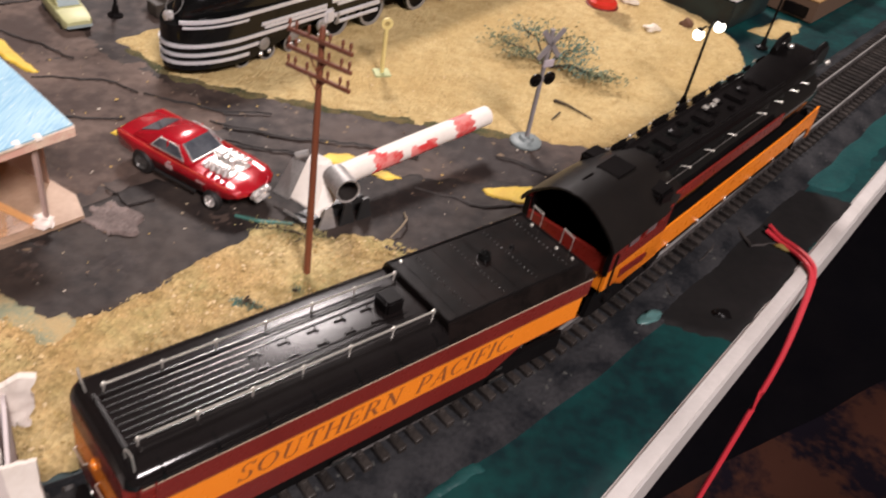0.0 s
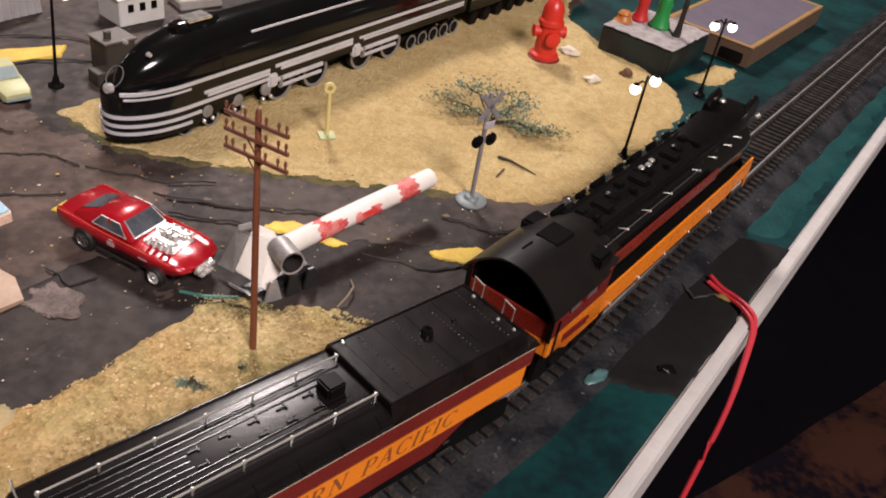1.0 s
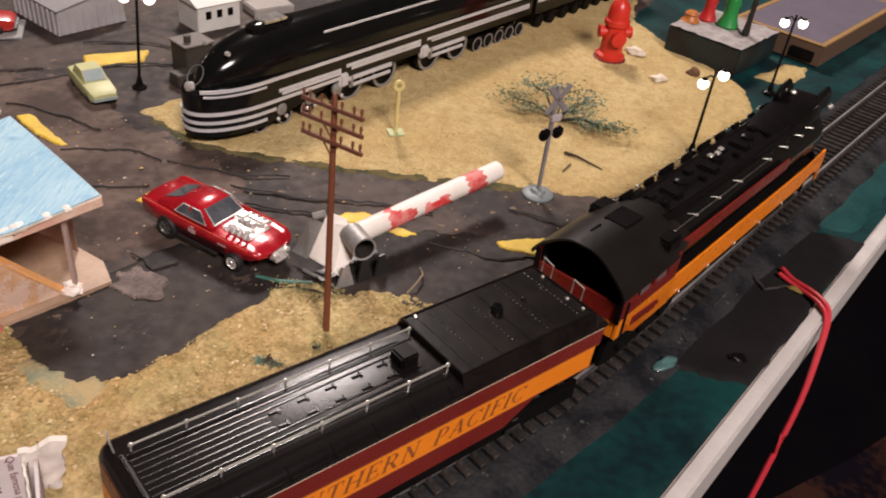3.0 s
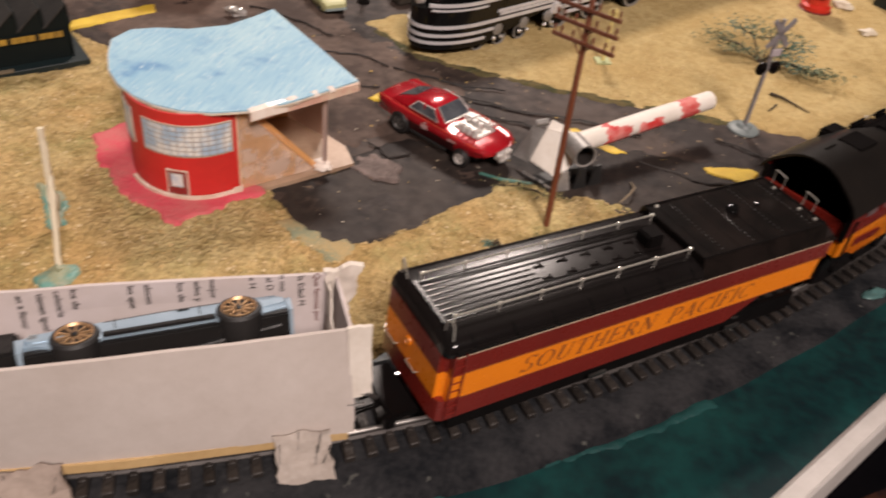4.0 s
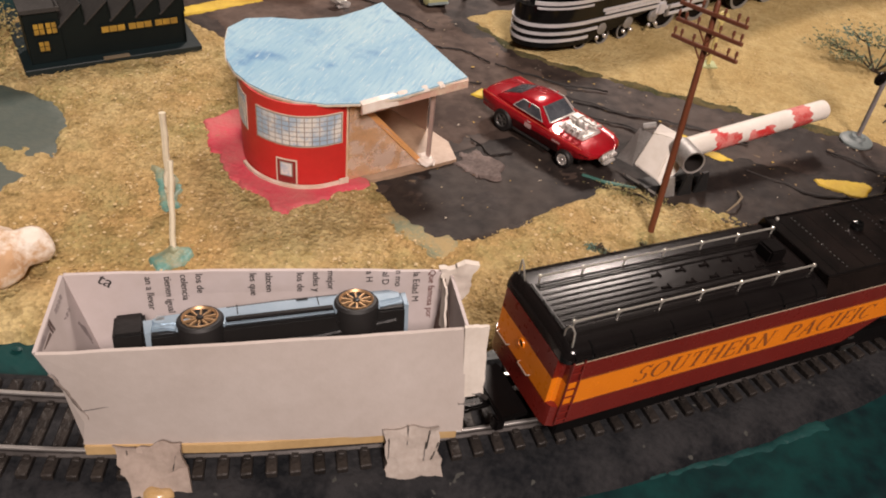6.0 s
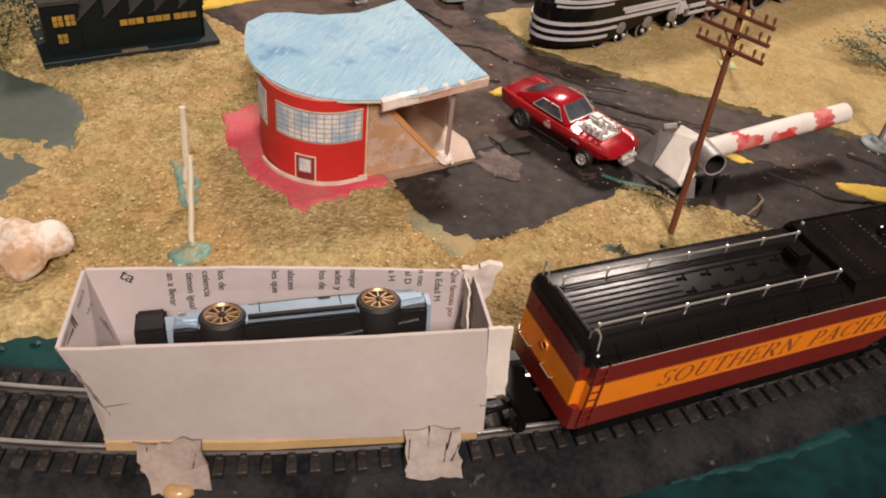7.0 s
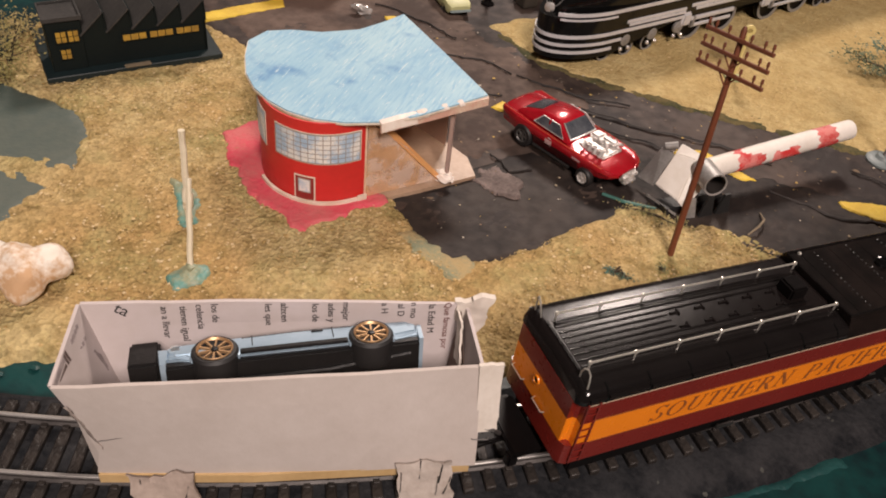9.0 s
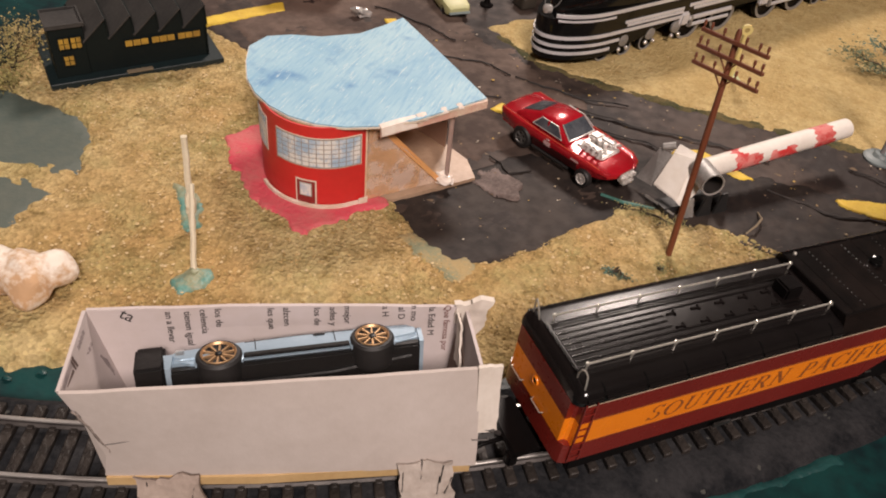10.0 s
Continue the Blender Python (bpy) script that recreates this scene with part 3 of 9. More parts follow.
def make_tender():
    root = thing("tender", pose(-0.0549, 0.1199, 0.0123, 0.6, 2.3, 42.26), "orange and maroon model locomotive tender with black roof", "tender")
    L, W = 0.1531, 0.0166
    # side bands, one slab each, stacked
    for name, z0, z1, mat, cut in (("lower_band", 0.0118, 0.0196, MAROON, True), ("middle_band", 0.0196, 0.0288, ORANGE, False), ("upper_band", 0.0288, 0.0357, MAROON, False)):
        bm = BM()
        if cut:
            add_prism(bm, [(0.0, -W + 0.0026), (0.0008, -W + 0.0008), (0.0026, -W), (0.1105, -W), (0.1105, W), (0.0026, W), (0.0008, W - 0.0008), (0.0, W - 0.0026)], z0, z1)
            add_loft(bm, [[(0.1106, y, z0), (0.1106, y, z1), (0.1240, y, z1), (0.1236, y, z1 - 0.0003)] for y in (-W, W)])
        else:
            end = L if z0 > 0.025 else L - 0.0022
            add_box(bm, (end / 2, 0, (z0 + z1) / 2), (end, 2 * W, z1 - z0 - 0.00001))
            bmesh.ops.bevel(bm, geom=[e for e in bm.edges if abs(e.verts[0].co.z - e.verts[1].co.z) > 0.001], offset=0.0026, segments=5, affect="EDGES")
        part(name, bm, mat, root, smooth=True)
    # tank roof: a rounded shell with a flat ribbed top
    bm = BM()
    TX = 0.0892
    half = [(W, 0.0357), (W + 0.0001, 0.0366)] + [(W - 0.0034 + 0.0034 * math.cos(radians(a)), 0.0372 + 0.0029 * math.sin(radians(a))) for a in (8, 24, 40, 56, 72, 86)] + [(0.0090, 0.0406)]
    sec = [(-y, z) for y, z in half] + half[::-1]
    def ring(x, k, h):
        return [(x, math.copysign(max(abs(y) - k, 0.0), y), 0.0357 + (z - 0.0357) * h) for y, z in sec]
    add_loft(bm, [ring(0.0001, 0.0024, 0.10), ring(0.0003, 0.0018, 0.42), ring(0.0010, 0.0009, 0.70), ring(0.0020, 0.0003, 0.90), ring(0.0034, 0.0, 1.0), ring(TX, 0.0, 1.0)])
    for f in bm.faces:
        f.material_index = 1 if f.calc_center_median().y < -0.0100 else 0
    roof = part("tank_roof", bm, [ROOF_BLACK, BEAD], root, "glossy black ribbed tank roof", smooth=True)
    for i in range(9):
        bm = BM()
        y = -0.0080 + i * 0.0020
        x1 = 0.0840 if i in (0, 1, 2, 6, 7, 8) else 0.0380
        add_loft(bm, [[(x, y + a * 0.0005, 0.0405 + h * k) for a, h in ((-1, 0), (-0.7, 0.00022), (0, 0.00032), (0.7, 0.00022), (1, 0))] for x, k in ((0.0045, 1.0), (x1 - 0.004, 1.0), (x1, 0.35))])
        part("rib", bm, RIB_BLACK, roof, smooth=True)
    bm = BM()
    add_box(bm, (0.0035, 0, 0.0409), (0.0010, 0.0178, 0.0008), 0.0003, seg=2)
    part("rib", bm, ROOF_BLACK, roof)
    bend = [(y + math.copysign(0.00012, y), z + 0.00010) for y, z in sec]
    for half in (bend[:8], bend[10:]):
        for i in range(7):
            bm = BM()
            x = 0.008 + i * 0.0128
            add_loft(bm, [[(x + dx, y, z) for y, z in half] for dx in (0.0, 0.00045)], closed=False, cap=False)
            part("seam", bm, BLACK, roof)
    for i in range(5):
        for k in range(2):
            bm = BM()
            add_box(bm, (0.040 + i * 0.0085, -0.0028 + k * 0.005, 0.0408), (0.0032, 0.0008, 0.0006), 0.0002, seg=1)
            add_box(bm, (0.040 + i * 0.0085 + 0.0012, -0.0028 + k * 0.005, 0.0409), (0.0008, 0.0020, 0.0006), 0.0002, seg=1)
            part("hinge", bm, ROOF_BLACK, roof)
    bm = BM()
    add_box(bm, (0.0805, 0.0005, 0.0424), (0.0062, 0.0062, 0.0044), 0.0006)
    part("hatch", bm, MATTE_BLACK, root)
    # bright hand rails on their posts
    for sd in (-1, 1):
        y = sd * 0.0089
        bm = BM()
        add_tube(bm, [(0.0055, y, 0.0427), (0.0892, y, 0.0427)], 0.00030, 8)
        rail = part("hand_rail", bm, WIRE_STEEL, root, "bright metal hand rail")
        for i in range(7):
            bm = BM()
            x = 0.0060 + i * 0.01378
            add_tube(bm, [(x, y, 0.0400), (x, y, 0.0424)], 0.00028, 6)
            add_lathe(bm, [(0.0002, 0.0420), (0.00050, 0.0423), (0.00062, 0.0427), (0.00045, 0.0432), (0.0001, 0.0433)], 10, Matrix.Translation((x, y, 0)))
            part("stanchion", bm, WIRE_STEEL, rail)
    # beads added along the shoulder to catch its dashed highlight
    for sd in (-1, 1):
        for i in range(7):
            bm = BM()
            x = 0.0030 if i == 0 else 0.0086 + (i - 1) * 0.0128
            add_tube(bm, [(x, sd * (W - 0.0001), 0.0376), (min(0.0078 + i * 0.0128, TX), sd * (W - 0.0001), 0.0376)], 0.00062, 14)
            part("glint_bead", bm, BEAD, roof, smooth=True)
    # raised fuel bunker at the front
    DECK_BLACK = material("dusty_deck_black", (0.0095, 0.0068, 0.0060), 0.24, second=(0.0040, 0.0032, 0.0030), scale=70, contrast=0.85, bump=0.05, bump_scale=240, spec=0.26)
    bm = BM()
    dk = [(-W, 0.0357), (-W + 0.0004, 0.0368), (-0.0146, 0.0420), (-0.0141, 0.0423), (0.0141, 0.0423), (0.0146, 0.0420), (W - 0.0004, 0.0368), (W, 0.0357)]
    add_loft(bm, [[(x, y, 0.0357 + (z - 0.0357) * k) for y, z in dk] for x, k in ((TX + 0.0003, 1.0), (L - 0.0078, 1.0), (L - 0.0068, 0.93), (L - 0.0004, 0.12))])
    deck = part("bunker_deck", bm, DECK_BLACK, root, "riveted satin black bunker deck")
    for x0, x1, y0, y1 in ((TX + 0.0003, TX + 0.0012, -0.0141, 0.0141), (L - 0.0085, L - 0.0076, -0.0141, 0.0141), (TX + 0.0003, L - 0.0078, -0.0143, -0.0135), (TX + 0.0003, L - 0.0078, 0.0135, 0.0143)):
        bm = BM()
        along = x1 - x0 > y1 - y0
        cx, cy = (x0 + x1) / 2, (y0 + y1) / 2
        add_tube(bm, [(x0, cy, 0.0424), (x1, cy, 0.0424)] if along else [(cx, y0, 0.0424), (cx, y1, 0.0424)], 0.00042, 10)
        part("lip", bm, RIB_BLACK, deck, smooth=True)
    rivet = bpy.data.meshes.new("rivet")
    bm = BM()
    add_lathe(bm, [(0.00032, 0.0), (0.00028, 0.00016), (0.00018, 0.00026), (0.00005, 0.00030)], 8)
    bm.to_mesh(rivet)
    bm.free()
    rivet.materials.append(material("worn_rivet", (0.03, 0.027, 0.025), 0.28, second=(0.012, 0.011, 0.011), scale=300, spec=0.55))
    for row in range(4):
        for i in range(15):
            ob = new("rivet", rivet)
            ob.parent = deck
            ob.location = (TX + 0.0100 + row * 0.0135, -0.0119 + i * 0.0017, 0.0423)
    for row in range(5):
        bm = BM()
        add_box(bm, (TX + 0.0050 + row * 0.0118, 0, 0.04230), (0.0005, 0.0272, 0.0002), 0.00005, seg=1)
        part("deck_seam", bm, DECK_BLACK, deck)
    for x, y in ((L - 0.0100, -0.0112), (L - 0.0108, -0.0050), (L - 0.0095, 0.0075), (TX + 0.0045, 0.0125)):
        bm = BM()
        add_lathe(bm, [(0.0006, 0.0423), (0.0006, 0.0428), (0.0003, 0.0431), (0.0001, 0.0431)], 8, Matrix.Translation((x, y, 0)))
        part("deck_stud", bm, WIRE_STEEL, deck, "worn bright stud")
    bm = BM()
    add_lathe(bm, [(0.0021, 0.0423), (0.0021, 0.0431), (0.0018, 0.0435), (0.0016, 0.0445), (0.0009, 0.0448), (0.0002, 0.0428)], 16, Matrix.Translation((TX + 0.0285, 0.0022, 0)))
    part("filler_cap", bm, BLACK, deck, smooth=True)
    bm = BM()
    add_lathe(bm, [(0.0008, 0.0423), (0.0008, 0.0432), (0.0002, 0.0434)], 10, Matrix.Translation((TX + 0.0400, 0.0020, 0)))
    part("bolt", bm, BLACK, deck)
    for y in (-0.0075, 0.0062):
        bm = BM()
        add_tube(bm, [(L - 0.0068, y, 0.0415), (L - 0.0068, y, 0.0468), (L - 0.0060, y + 0.005, 0.0468), (L - 0.0058, y + 0.005, 0.0405)], 0.0003, 6)
        part("grab_iron", bm, WIRE_STEEL, root, "bright wire grab iron")
    # end wall: lamp hole, ladder irons and hand holds
    bm = BM()
    add_lathe(bm, [(0.0015, 0), (0.0014, 0.0004), (0.0011, 0.0005), (0.0010, 0.0001)], 16, pose(-0.0002, 0.0012, 0.0268, 0, -90, 0))
    lampring = part("lamp_ring", bm, ORANGE, root, smooth=True)
    bm = BM()
    add_lathe(bm, [(0.0010, 0), (0.0010, 0.0003), (0.0003, 0.00031)], 14, pose(-0.0002, 0.0012, 0.0268, 0, -90, 0))
    part("lamp_socket", bm, MATTE_BLACK, lampring)
    for y in (-0.0142, 0.0142):
        bm = BM()
        add_tube(bm, [(0.0030, y, 0.0385), (0.0028, y, 0.0420), (0.0026, y * 0.985, 0.0446), (0.0022, y * 0.93, 0.0458), (0.0020, y * 0.84, 0.0452), (0.0022, y * 0.77, 0.0430), (0.0026, y * 0.74, 0.0405)], 0.00024, 6)
        part("hand_hold", bm, WIRE_STEEL, root, "curved bright wire hand hold")
    bm = BM()
    for x in (0.0028, 0.0062):
        add_tube(bm, [(x, -W - 0.0005, 0.013), (x, -W - 0.0005, 0.0366)], 0.00028, 6)
    for i in range(8):
        add_tube(bm, [(0.0028, -W - 0.0005, 0.0145 + i * 0.003), (0.0062, -W - 0.0005, 0.0145 + i * 0.003)], 0.0002, 5)
    part("ladder", bm, MAROON, root)
    bm = BM()
    for y0, y1 in ((0.0128, 0.0066), (0.0004, -0.0052)):
        add_tube(bm, [(0.0002, y0, 0.0206), (-0.0009, y0 - 0.0003, 0.0206), (-0.0009, y1 + 0.0003, 0.0206), (0.0002, y1, 0.0206)], 0.00022, 6)
    part("step_iron", bm, WIRE_STEEL, root, "thin bright wire step iron")
    # thin parting lines of the lining, name on the band
    for z in (0.0196, 0.0288, 0.0356):
        bm = BM()
        add_box(bm, (L / 2, -W - 0.00004, z), (L - 0.0062, 0.0001, 0.00030))
        part("lining", bm, material("lining_silver", (0.55, 0.42, 0.30), 0.4) if z == 0.0356 else LETTER, root)
    roman("lettering", "SOUTHERN PACIFIC", 0.0060, 0.0915, LETTER, root, Matrix.Translation((0.0712, -W - 0.00010, 0.0243)) @ Matrix.Rotation(radians(90), 4, "X"), 0.25)
    # running gear
    bm = BM()
    add_box(bm, (L / 2 - 0.005, 0, 0.0105), (L - 0.030, 0.020, 0.004), 0.0005)
    part("frame", bm, MATTE_BLACK, root)
    for sd in (-1, 1):
        bm = BM()
        add_box(bm, (0.0770, sd * 0.0136, 0.0078), (0.142, 0.0018, 0.0080), 0.0004)
        part("side_frame", bm, MATTE_BLACK, root)
    for cx in (0.030, 0.112):
        bm = BM()
        for sd in (-1, 1):
            add_loft(bm, [[(cx + u, sd * (0.0120 + e), z) for u, z in ((-0.021, 0.0035), (-0.016, 0.0022), (0.016, 0.0022), (0.021, 0.0035), (0.021, 0.0072), (0.012, 0.0088), (-0.012, 0.0088), (-0.021, 0.0072))] for e in (-0.0009, 0.0009)])
            for k in range(3):
                add_lathe(bm, [(0.0022, 0), (0.0022, 0.0012), (0.0012, 0.0018)], 10, pose(cx - 0.0145 + k * 0.0145, sd * 0.0128, 0.0055, sd * -90, 0, 0))
        truck = part("truck_frame", bm, MATTE_BLACK, root)
        for k in range(3):
            for sd in (-1, 1):
                bm = BM()
                make_wheel(bm, (cx - 0.0145 + k * 0.0145, sd * 0.0089, 0.0052), 0.0052, 0.0024)
                part("wheel", bm, MATTE_BLACK, truck, smooth=True)
        bm = BM()
        add_box(bm, (cx + (0.028 if cx < 0.05 else 0.004), -0.0164, 0.0078), (0.0066, 0.0008, 0.0020), 0.0003)
        # this small bar stands in for a glint on the truck
        add_box(bm, (cx + 0.006, -0.0150, 0.0098), (0.0028, 0.0006, 0.0008), 0.0002)
        part("spring_plate", bm, STEEL, truck, "bright metal spring plate with a small bar as glint")
    bm = BM()
    add_box(bm, (-0.007, 0, 0.0068), (0.016, 0.0032, 0.0022), 0.0005)
    add_box(bm, (-0.0155, 0.001, 0.0068), (0.004, 0.0055, 0.0030), 0.0008)
    coup = part("coupler", bm, MATTE_BLACK, root)
    bm = BM()
    add_box(bm, (-0.0045, 0, 0.0096), (0.0085, 0.0190, 0.0018), 0.0004)
    add_box(bm, (-0.0090, 0.0070, 0.0072), (0.0040, 0.0050, 0.0050), 0.0006)
    add_box(bm, (-0.0085, -0.0080, 0.0074), (0.0034, 0.0030, 0.0046), 0.0006)
    part("end_beam", bm, MATTE_BLACK, root)
    bm = BM()
    add_tube(bm, [(-0.0100, -0.0020, 0.0112), (-0.0130, -0.0030, 0.0150), (-0.0160, -0.0010, 0.0152), (-0.0170, 0.0010, 0.0110)], 0.0007, 8)
    part("hook", bm, material("dull_hook", (0.05, 0.045, 0.042), 0.5), coup)
    return root


make_tender()


def make_locomotive():
    root = thing("steam_locomotive", pose(0.0648, 0.2345, 0.0072, 0, -0.55, 50.5), "black streamlined model steam locomotive with orange skirt", "locomotive")
    L, W = 0.187, 0.0182
    CB = 0.0046                     # the cab's overhang at the back
    C0 = 0.034                      # front of the cab
    # orange skirt with its rounded pilot end
    for sd in (-1, 1):
        bm = BM()
        o = [(0.0, 0.0210), (0.004, 0.0206), (0.010, 0.0170), (0.027, 0.0180), (L - 0.030, 0.0186), (L - 0.024, 0.0200), (L - 0.017, 0.0214), (L - 0.010, 0.0208), (L - 0.0055, 0.0180), (L - 0.003, 0.0125), (L + 0.0025, 0.0120), (L + 0.0015, 0.0225), (L - 0.003, 0.0300), (L - 0.03, 0.0292), (0.0, 0.0285)]
        add_loft(bm, [[(x, sd * (W - (0.001 * max(0, (x - L + 0.02) / 0.02) ** 2) + e), z) for x, z in o] for e in (-0.0008, 0.0)])
        skirt = part("skirt", bm, ORANGE, root, "orange painted running-board skirt")
        if sd < 0:
            for i in range(5):
                bm = BM()
                x = 0.040 + i * 0.0240
                add_tube(bm, [(x - 0.0022, -W - 0.0002, 0.0190), (x - 0.0012, -W - 0.0008, 0.0180), (x + 0.0012, -W - 0.0008, 0.0180), (x + 0.0022, -W - 0.0002, 0.0190)], 0.00020, 6)
                part("step", bm, STEEL, skirt)
    bm = BM()
    add_box(bm, (C0 / 2 + L / 2 - 0.008, 0, 0.0280), (L - C0 - 0.016, 2 * W - 0.002, 0.0012), 0.0002, seg=1)
    part("running_board", bm, MATTE_BLACK, root)
    for sd in (-1, 1):
        bm = BM()
        add_box(bm, ((C0 + L) / 2 - 0.024, sd * 0.0154, 0.0390 if sd < 0 else 0.0350), (L - C0 - 0.056, 0.0008, 0.0058), 0.0002, seg=1)
        part("maroon_panel", bm, MAROON, root, "maroon painted boiler side panel")
    # cab: side walls, rear bulkhead low, arched roof, dark inside
    for sd in (-1, 1):
        bm = BM()
        add_loft(bm, [[(x, sd * (W - e), z) for x, z in ((-CB, 0.0212), (0.004, 0.0206), (0.010, 0.0172), (C0, 0.0172), (C0, 0.0293), (-CB, 0.0293))] for e in (0.0, 0.001)])
        lowp = part("cab_side", bm, ORANGE, root)
        bm = BM()
        add_loft(bm, [[(x, sd * (W + e), z) for x, z in ((0.0052, 0.0226), (0.0215, 0.0212), (0.0245, 0.0232), (0.0225, 0.0248), (0.0052, 0.0262))] for e in (-0.0002, 0.0004)])
        part("slot", bm, MAROON, lowp)
        bm = BM()
        add_box(bm, ((C0 - CB) / 2, sd * (W - 0.0005), 0.0318), (C0 + CB, 0.001, 0.0050))
        add_box(bm, ((0.005 - CB) / 2, sd * (W - 0.0005), 0.0372), (0.005 + CB, 0.001, 0.0070))
        add_box(bm, (C0 - 0.004, sd * (W - 0.0005), 0.0372), (0.008, 0.001, 0.0070))
        add_box(bm, (C0 / 2, sd * (W - 0.0005), 0.0372), (0.0016, 0.001, 0.0070))
        wall = part("cab_wall", bm, MAROON, root)
        bm = BM()
        add_tube(bm, [(0.0030 - CB, sd * (W + 0.0006), 0.0195), (0.0030 - CB, sd * (W + 0.0006), 0.0365)], 0.00035, 6)
        part("grab_iron", bm, MATTE_BLACK, wall)
        for k in range(2):
            bm = BM()
            add_box(bm, (0.010 + k * 0.0112, sd * (W - 0.0002), 0.0366), (0.0062, 0.0004, 0.0040), 0.0002, seg=1)
            part("window_frame", bm, material("window_grey", (0.15, 0.10, 0.10), 0.3), wall)
    for sd in (-1, 1):
        bm = BM()
        add_box(bm, ((C0 - CB) / 2, sd * (W - 0.0014), 0.0290), (C0 + CB - 0.003, 0.0006, 0.0220))
        part("cab_lining", bm, MATTE_BLACK, root)
        bm = BM()
        add_box(bm, (-CB - 0.0004, sd * (W - 0.0008), 0.0345), (0.0008, 0.0020, 0.0125), 0.0001, seg=1)
        part("door_post", bm, MATTE_BLACK, root)
    bm = BM()
    add_box(bm, ((C0 - CB) / 2, 0, 0.0190), (C0 + CB - 0.003, 2 * W - 0.004, 0.0010))
    part("cab_floor", bm, MATTE_BLACK, root)
    bm = BM()
    add_box(bm, (0.0008 - CB, 0, 0.0311), (0.0012, 2 * W - 0.003, 0.0072))
    part("cab_back", bm, MAROON, root, "maroon half-height cab rear bulkhead")
    bm = BM()
    add_box(bm, (0.0008 - CB, 0, 0.0242), (0.0012, 2 * W - 0.003, 0.0064))
    part("cab_apron", bm, ORANGE, root, "orange lower rear plate of the cab")
    bm = BM()
    arch = [(W + 0.0012, 0.0398), (W + 0.0005, 0.0414), (W - 0.0009, 0.0435), (W - 0.0034, 0.0459), (W - 0.0063, 0.0482), (W - 0.0093, 0.0503), (W - 0.0125, 0.0518), (0.0028, 0.0524)]
    roofsec = [(-y, z) for y, z in arch] + arch[::-1]
    inner = [(y * 0.96, z - 0.0008) for y, z in roofsec]
    add_loft(bm, [[(x, y * k, 0.0398 + (z - 0.0398) * k - dz) for y, z in roofsec + inner[::-1]] for x, k, dz in ((-0.0026 - CB, 1.0, 0), (0.012, 1.0, 0), (C0 - 0.006, 0.99, 0.0002), (C0 + 0.004, 0.90, 0.0008), (C0 + 0.016, 0.74, 0.0014))])
    croof = part("cab_roof", bm, material("satin_cab_roof", (0.0075, 0.006, 0.0052), 0.34, second=(0.0045, 0.0038, 0.0036), scale=60, contrast=0.7, spec=0.42), root, "arched satin black cab roof", smooth=True)
    for x, y, sx, sy in ((0.0185, 0.0004, 0.0115, 0.0090), (0.0050, 0.0032, 0.0060, 0.0009)):
        bm = BM()
        add_box(bm, (x, y, 0.0523), (sx, sy, 0.0010), 0.0002, seg=1)
        part("roof_hatch", bm, MATTE_BLACK, croof)
    bm = BM()
    add_box(bm, (0.028, 0, 0.034), (0.010, 2 * W - 0.0024, 0.028), 0.001)
    part("backhead", bm, MATTE_BLACK, root)
    # boiler with the skyline casing along its top
    bm = BM()
    secs = []
    for x, k in ((C0, 1.0), (C0 + 0.03, 1.0), (C0 + 0.05, 0.97), (L - 0.012, 0.94), (L - 0.005, 0.90), (L - 0.003, 0.70)):
        ring = [(0.0152 * k * math.sin(radians(a)), 0.0348 + 0.0152 * k * math.cos(radians(a))) for a in np.linspace(0, 360, 29)[:-1]]
        secs.append([(x, y, z) for y, z in ring])
    add_loft(bm, secs)
    part("boiler", bm, BLACK, root, smooth=True)
    bm = BM()
    cs = [(-0.0098, 0.0425), (-0.0088, 0.0487), (-0.0070, 0.0503), (-0.0058, 0.0495), (0.0058, 0.0495), (0.0070, 0.0503), (0.0088, 0.0487), (0.0098, 0.0425)]
    add_loft(bm, [[(x, y * k, z + dz) for y, z in cs] for x, k, dz in ((C0 + 0.001, 1.0, 0), (L - 0.030, 1.0, 0), (L - 0.016, 0.92, 0.0004), (L - 0.006, 0.75, 0.0016))])
    casing = part("skyline_casing", bm, MATTE_BLACK, root)
    rng = random.Random(4)
    for i in range(13):
        x = C0 + 0.008 + i * 0.0098
        bm = BM()
        if i % 3 == 1:
            add_box(bm, (x, rng.uniform(-0.001, 0.001), 0.0499), (0.006, 0.0082, 0.0022), 0.0007)
        elif i % 3 == 2:
            add_lathe(bm, [(0.0028, 0.0493), (0.0028, 0.0506), (0.0018, 0.0513), (0.0003, 0.0514)], 14, Matrix.Translation((x, 0.001, 0)))
        else:
            add_box(bm, (x, 0.003, 0.0498), (0.0045, 0.0035, 0.0020), 0.0005)
            add_box(bm, (x, -0.0035, 0.0503), (0.0035, 0.0022, 0.0020), 0.0005)
        part("roof_fitting", bm, MATTE_BLACK, casing, smooth=i % 3 == 2)
    for i in range(7):
        bm = BM()
        x = C0 + 0.010 + i * 0.0185 + rng.uniform(-0.001, 0.001)
        add_box(bm, (x, 0.0088, 0.0484), (rng.uniform(0.005, 0.009), 0.0026, rng.uniform(0.0014, 0.0022)), 0.0006, seg=1)
        part("casing_panel", bm, MATTE_BLACK, casing)
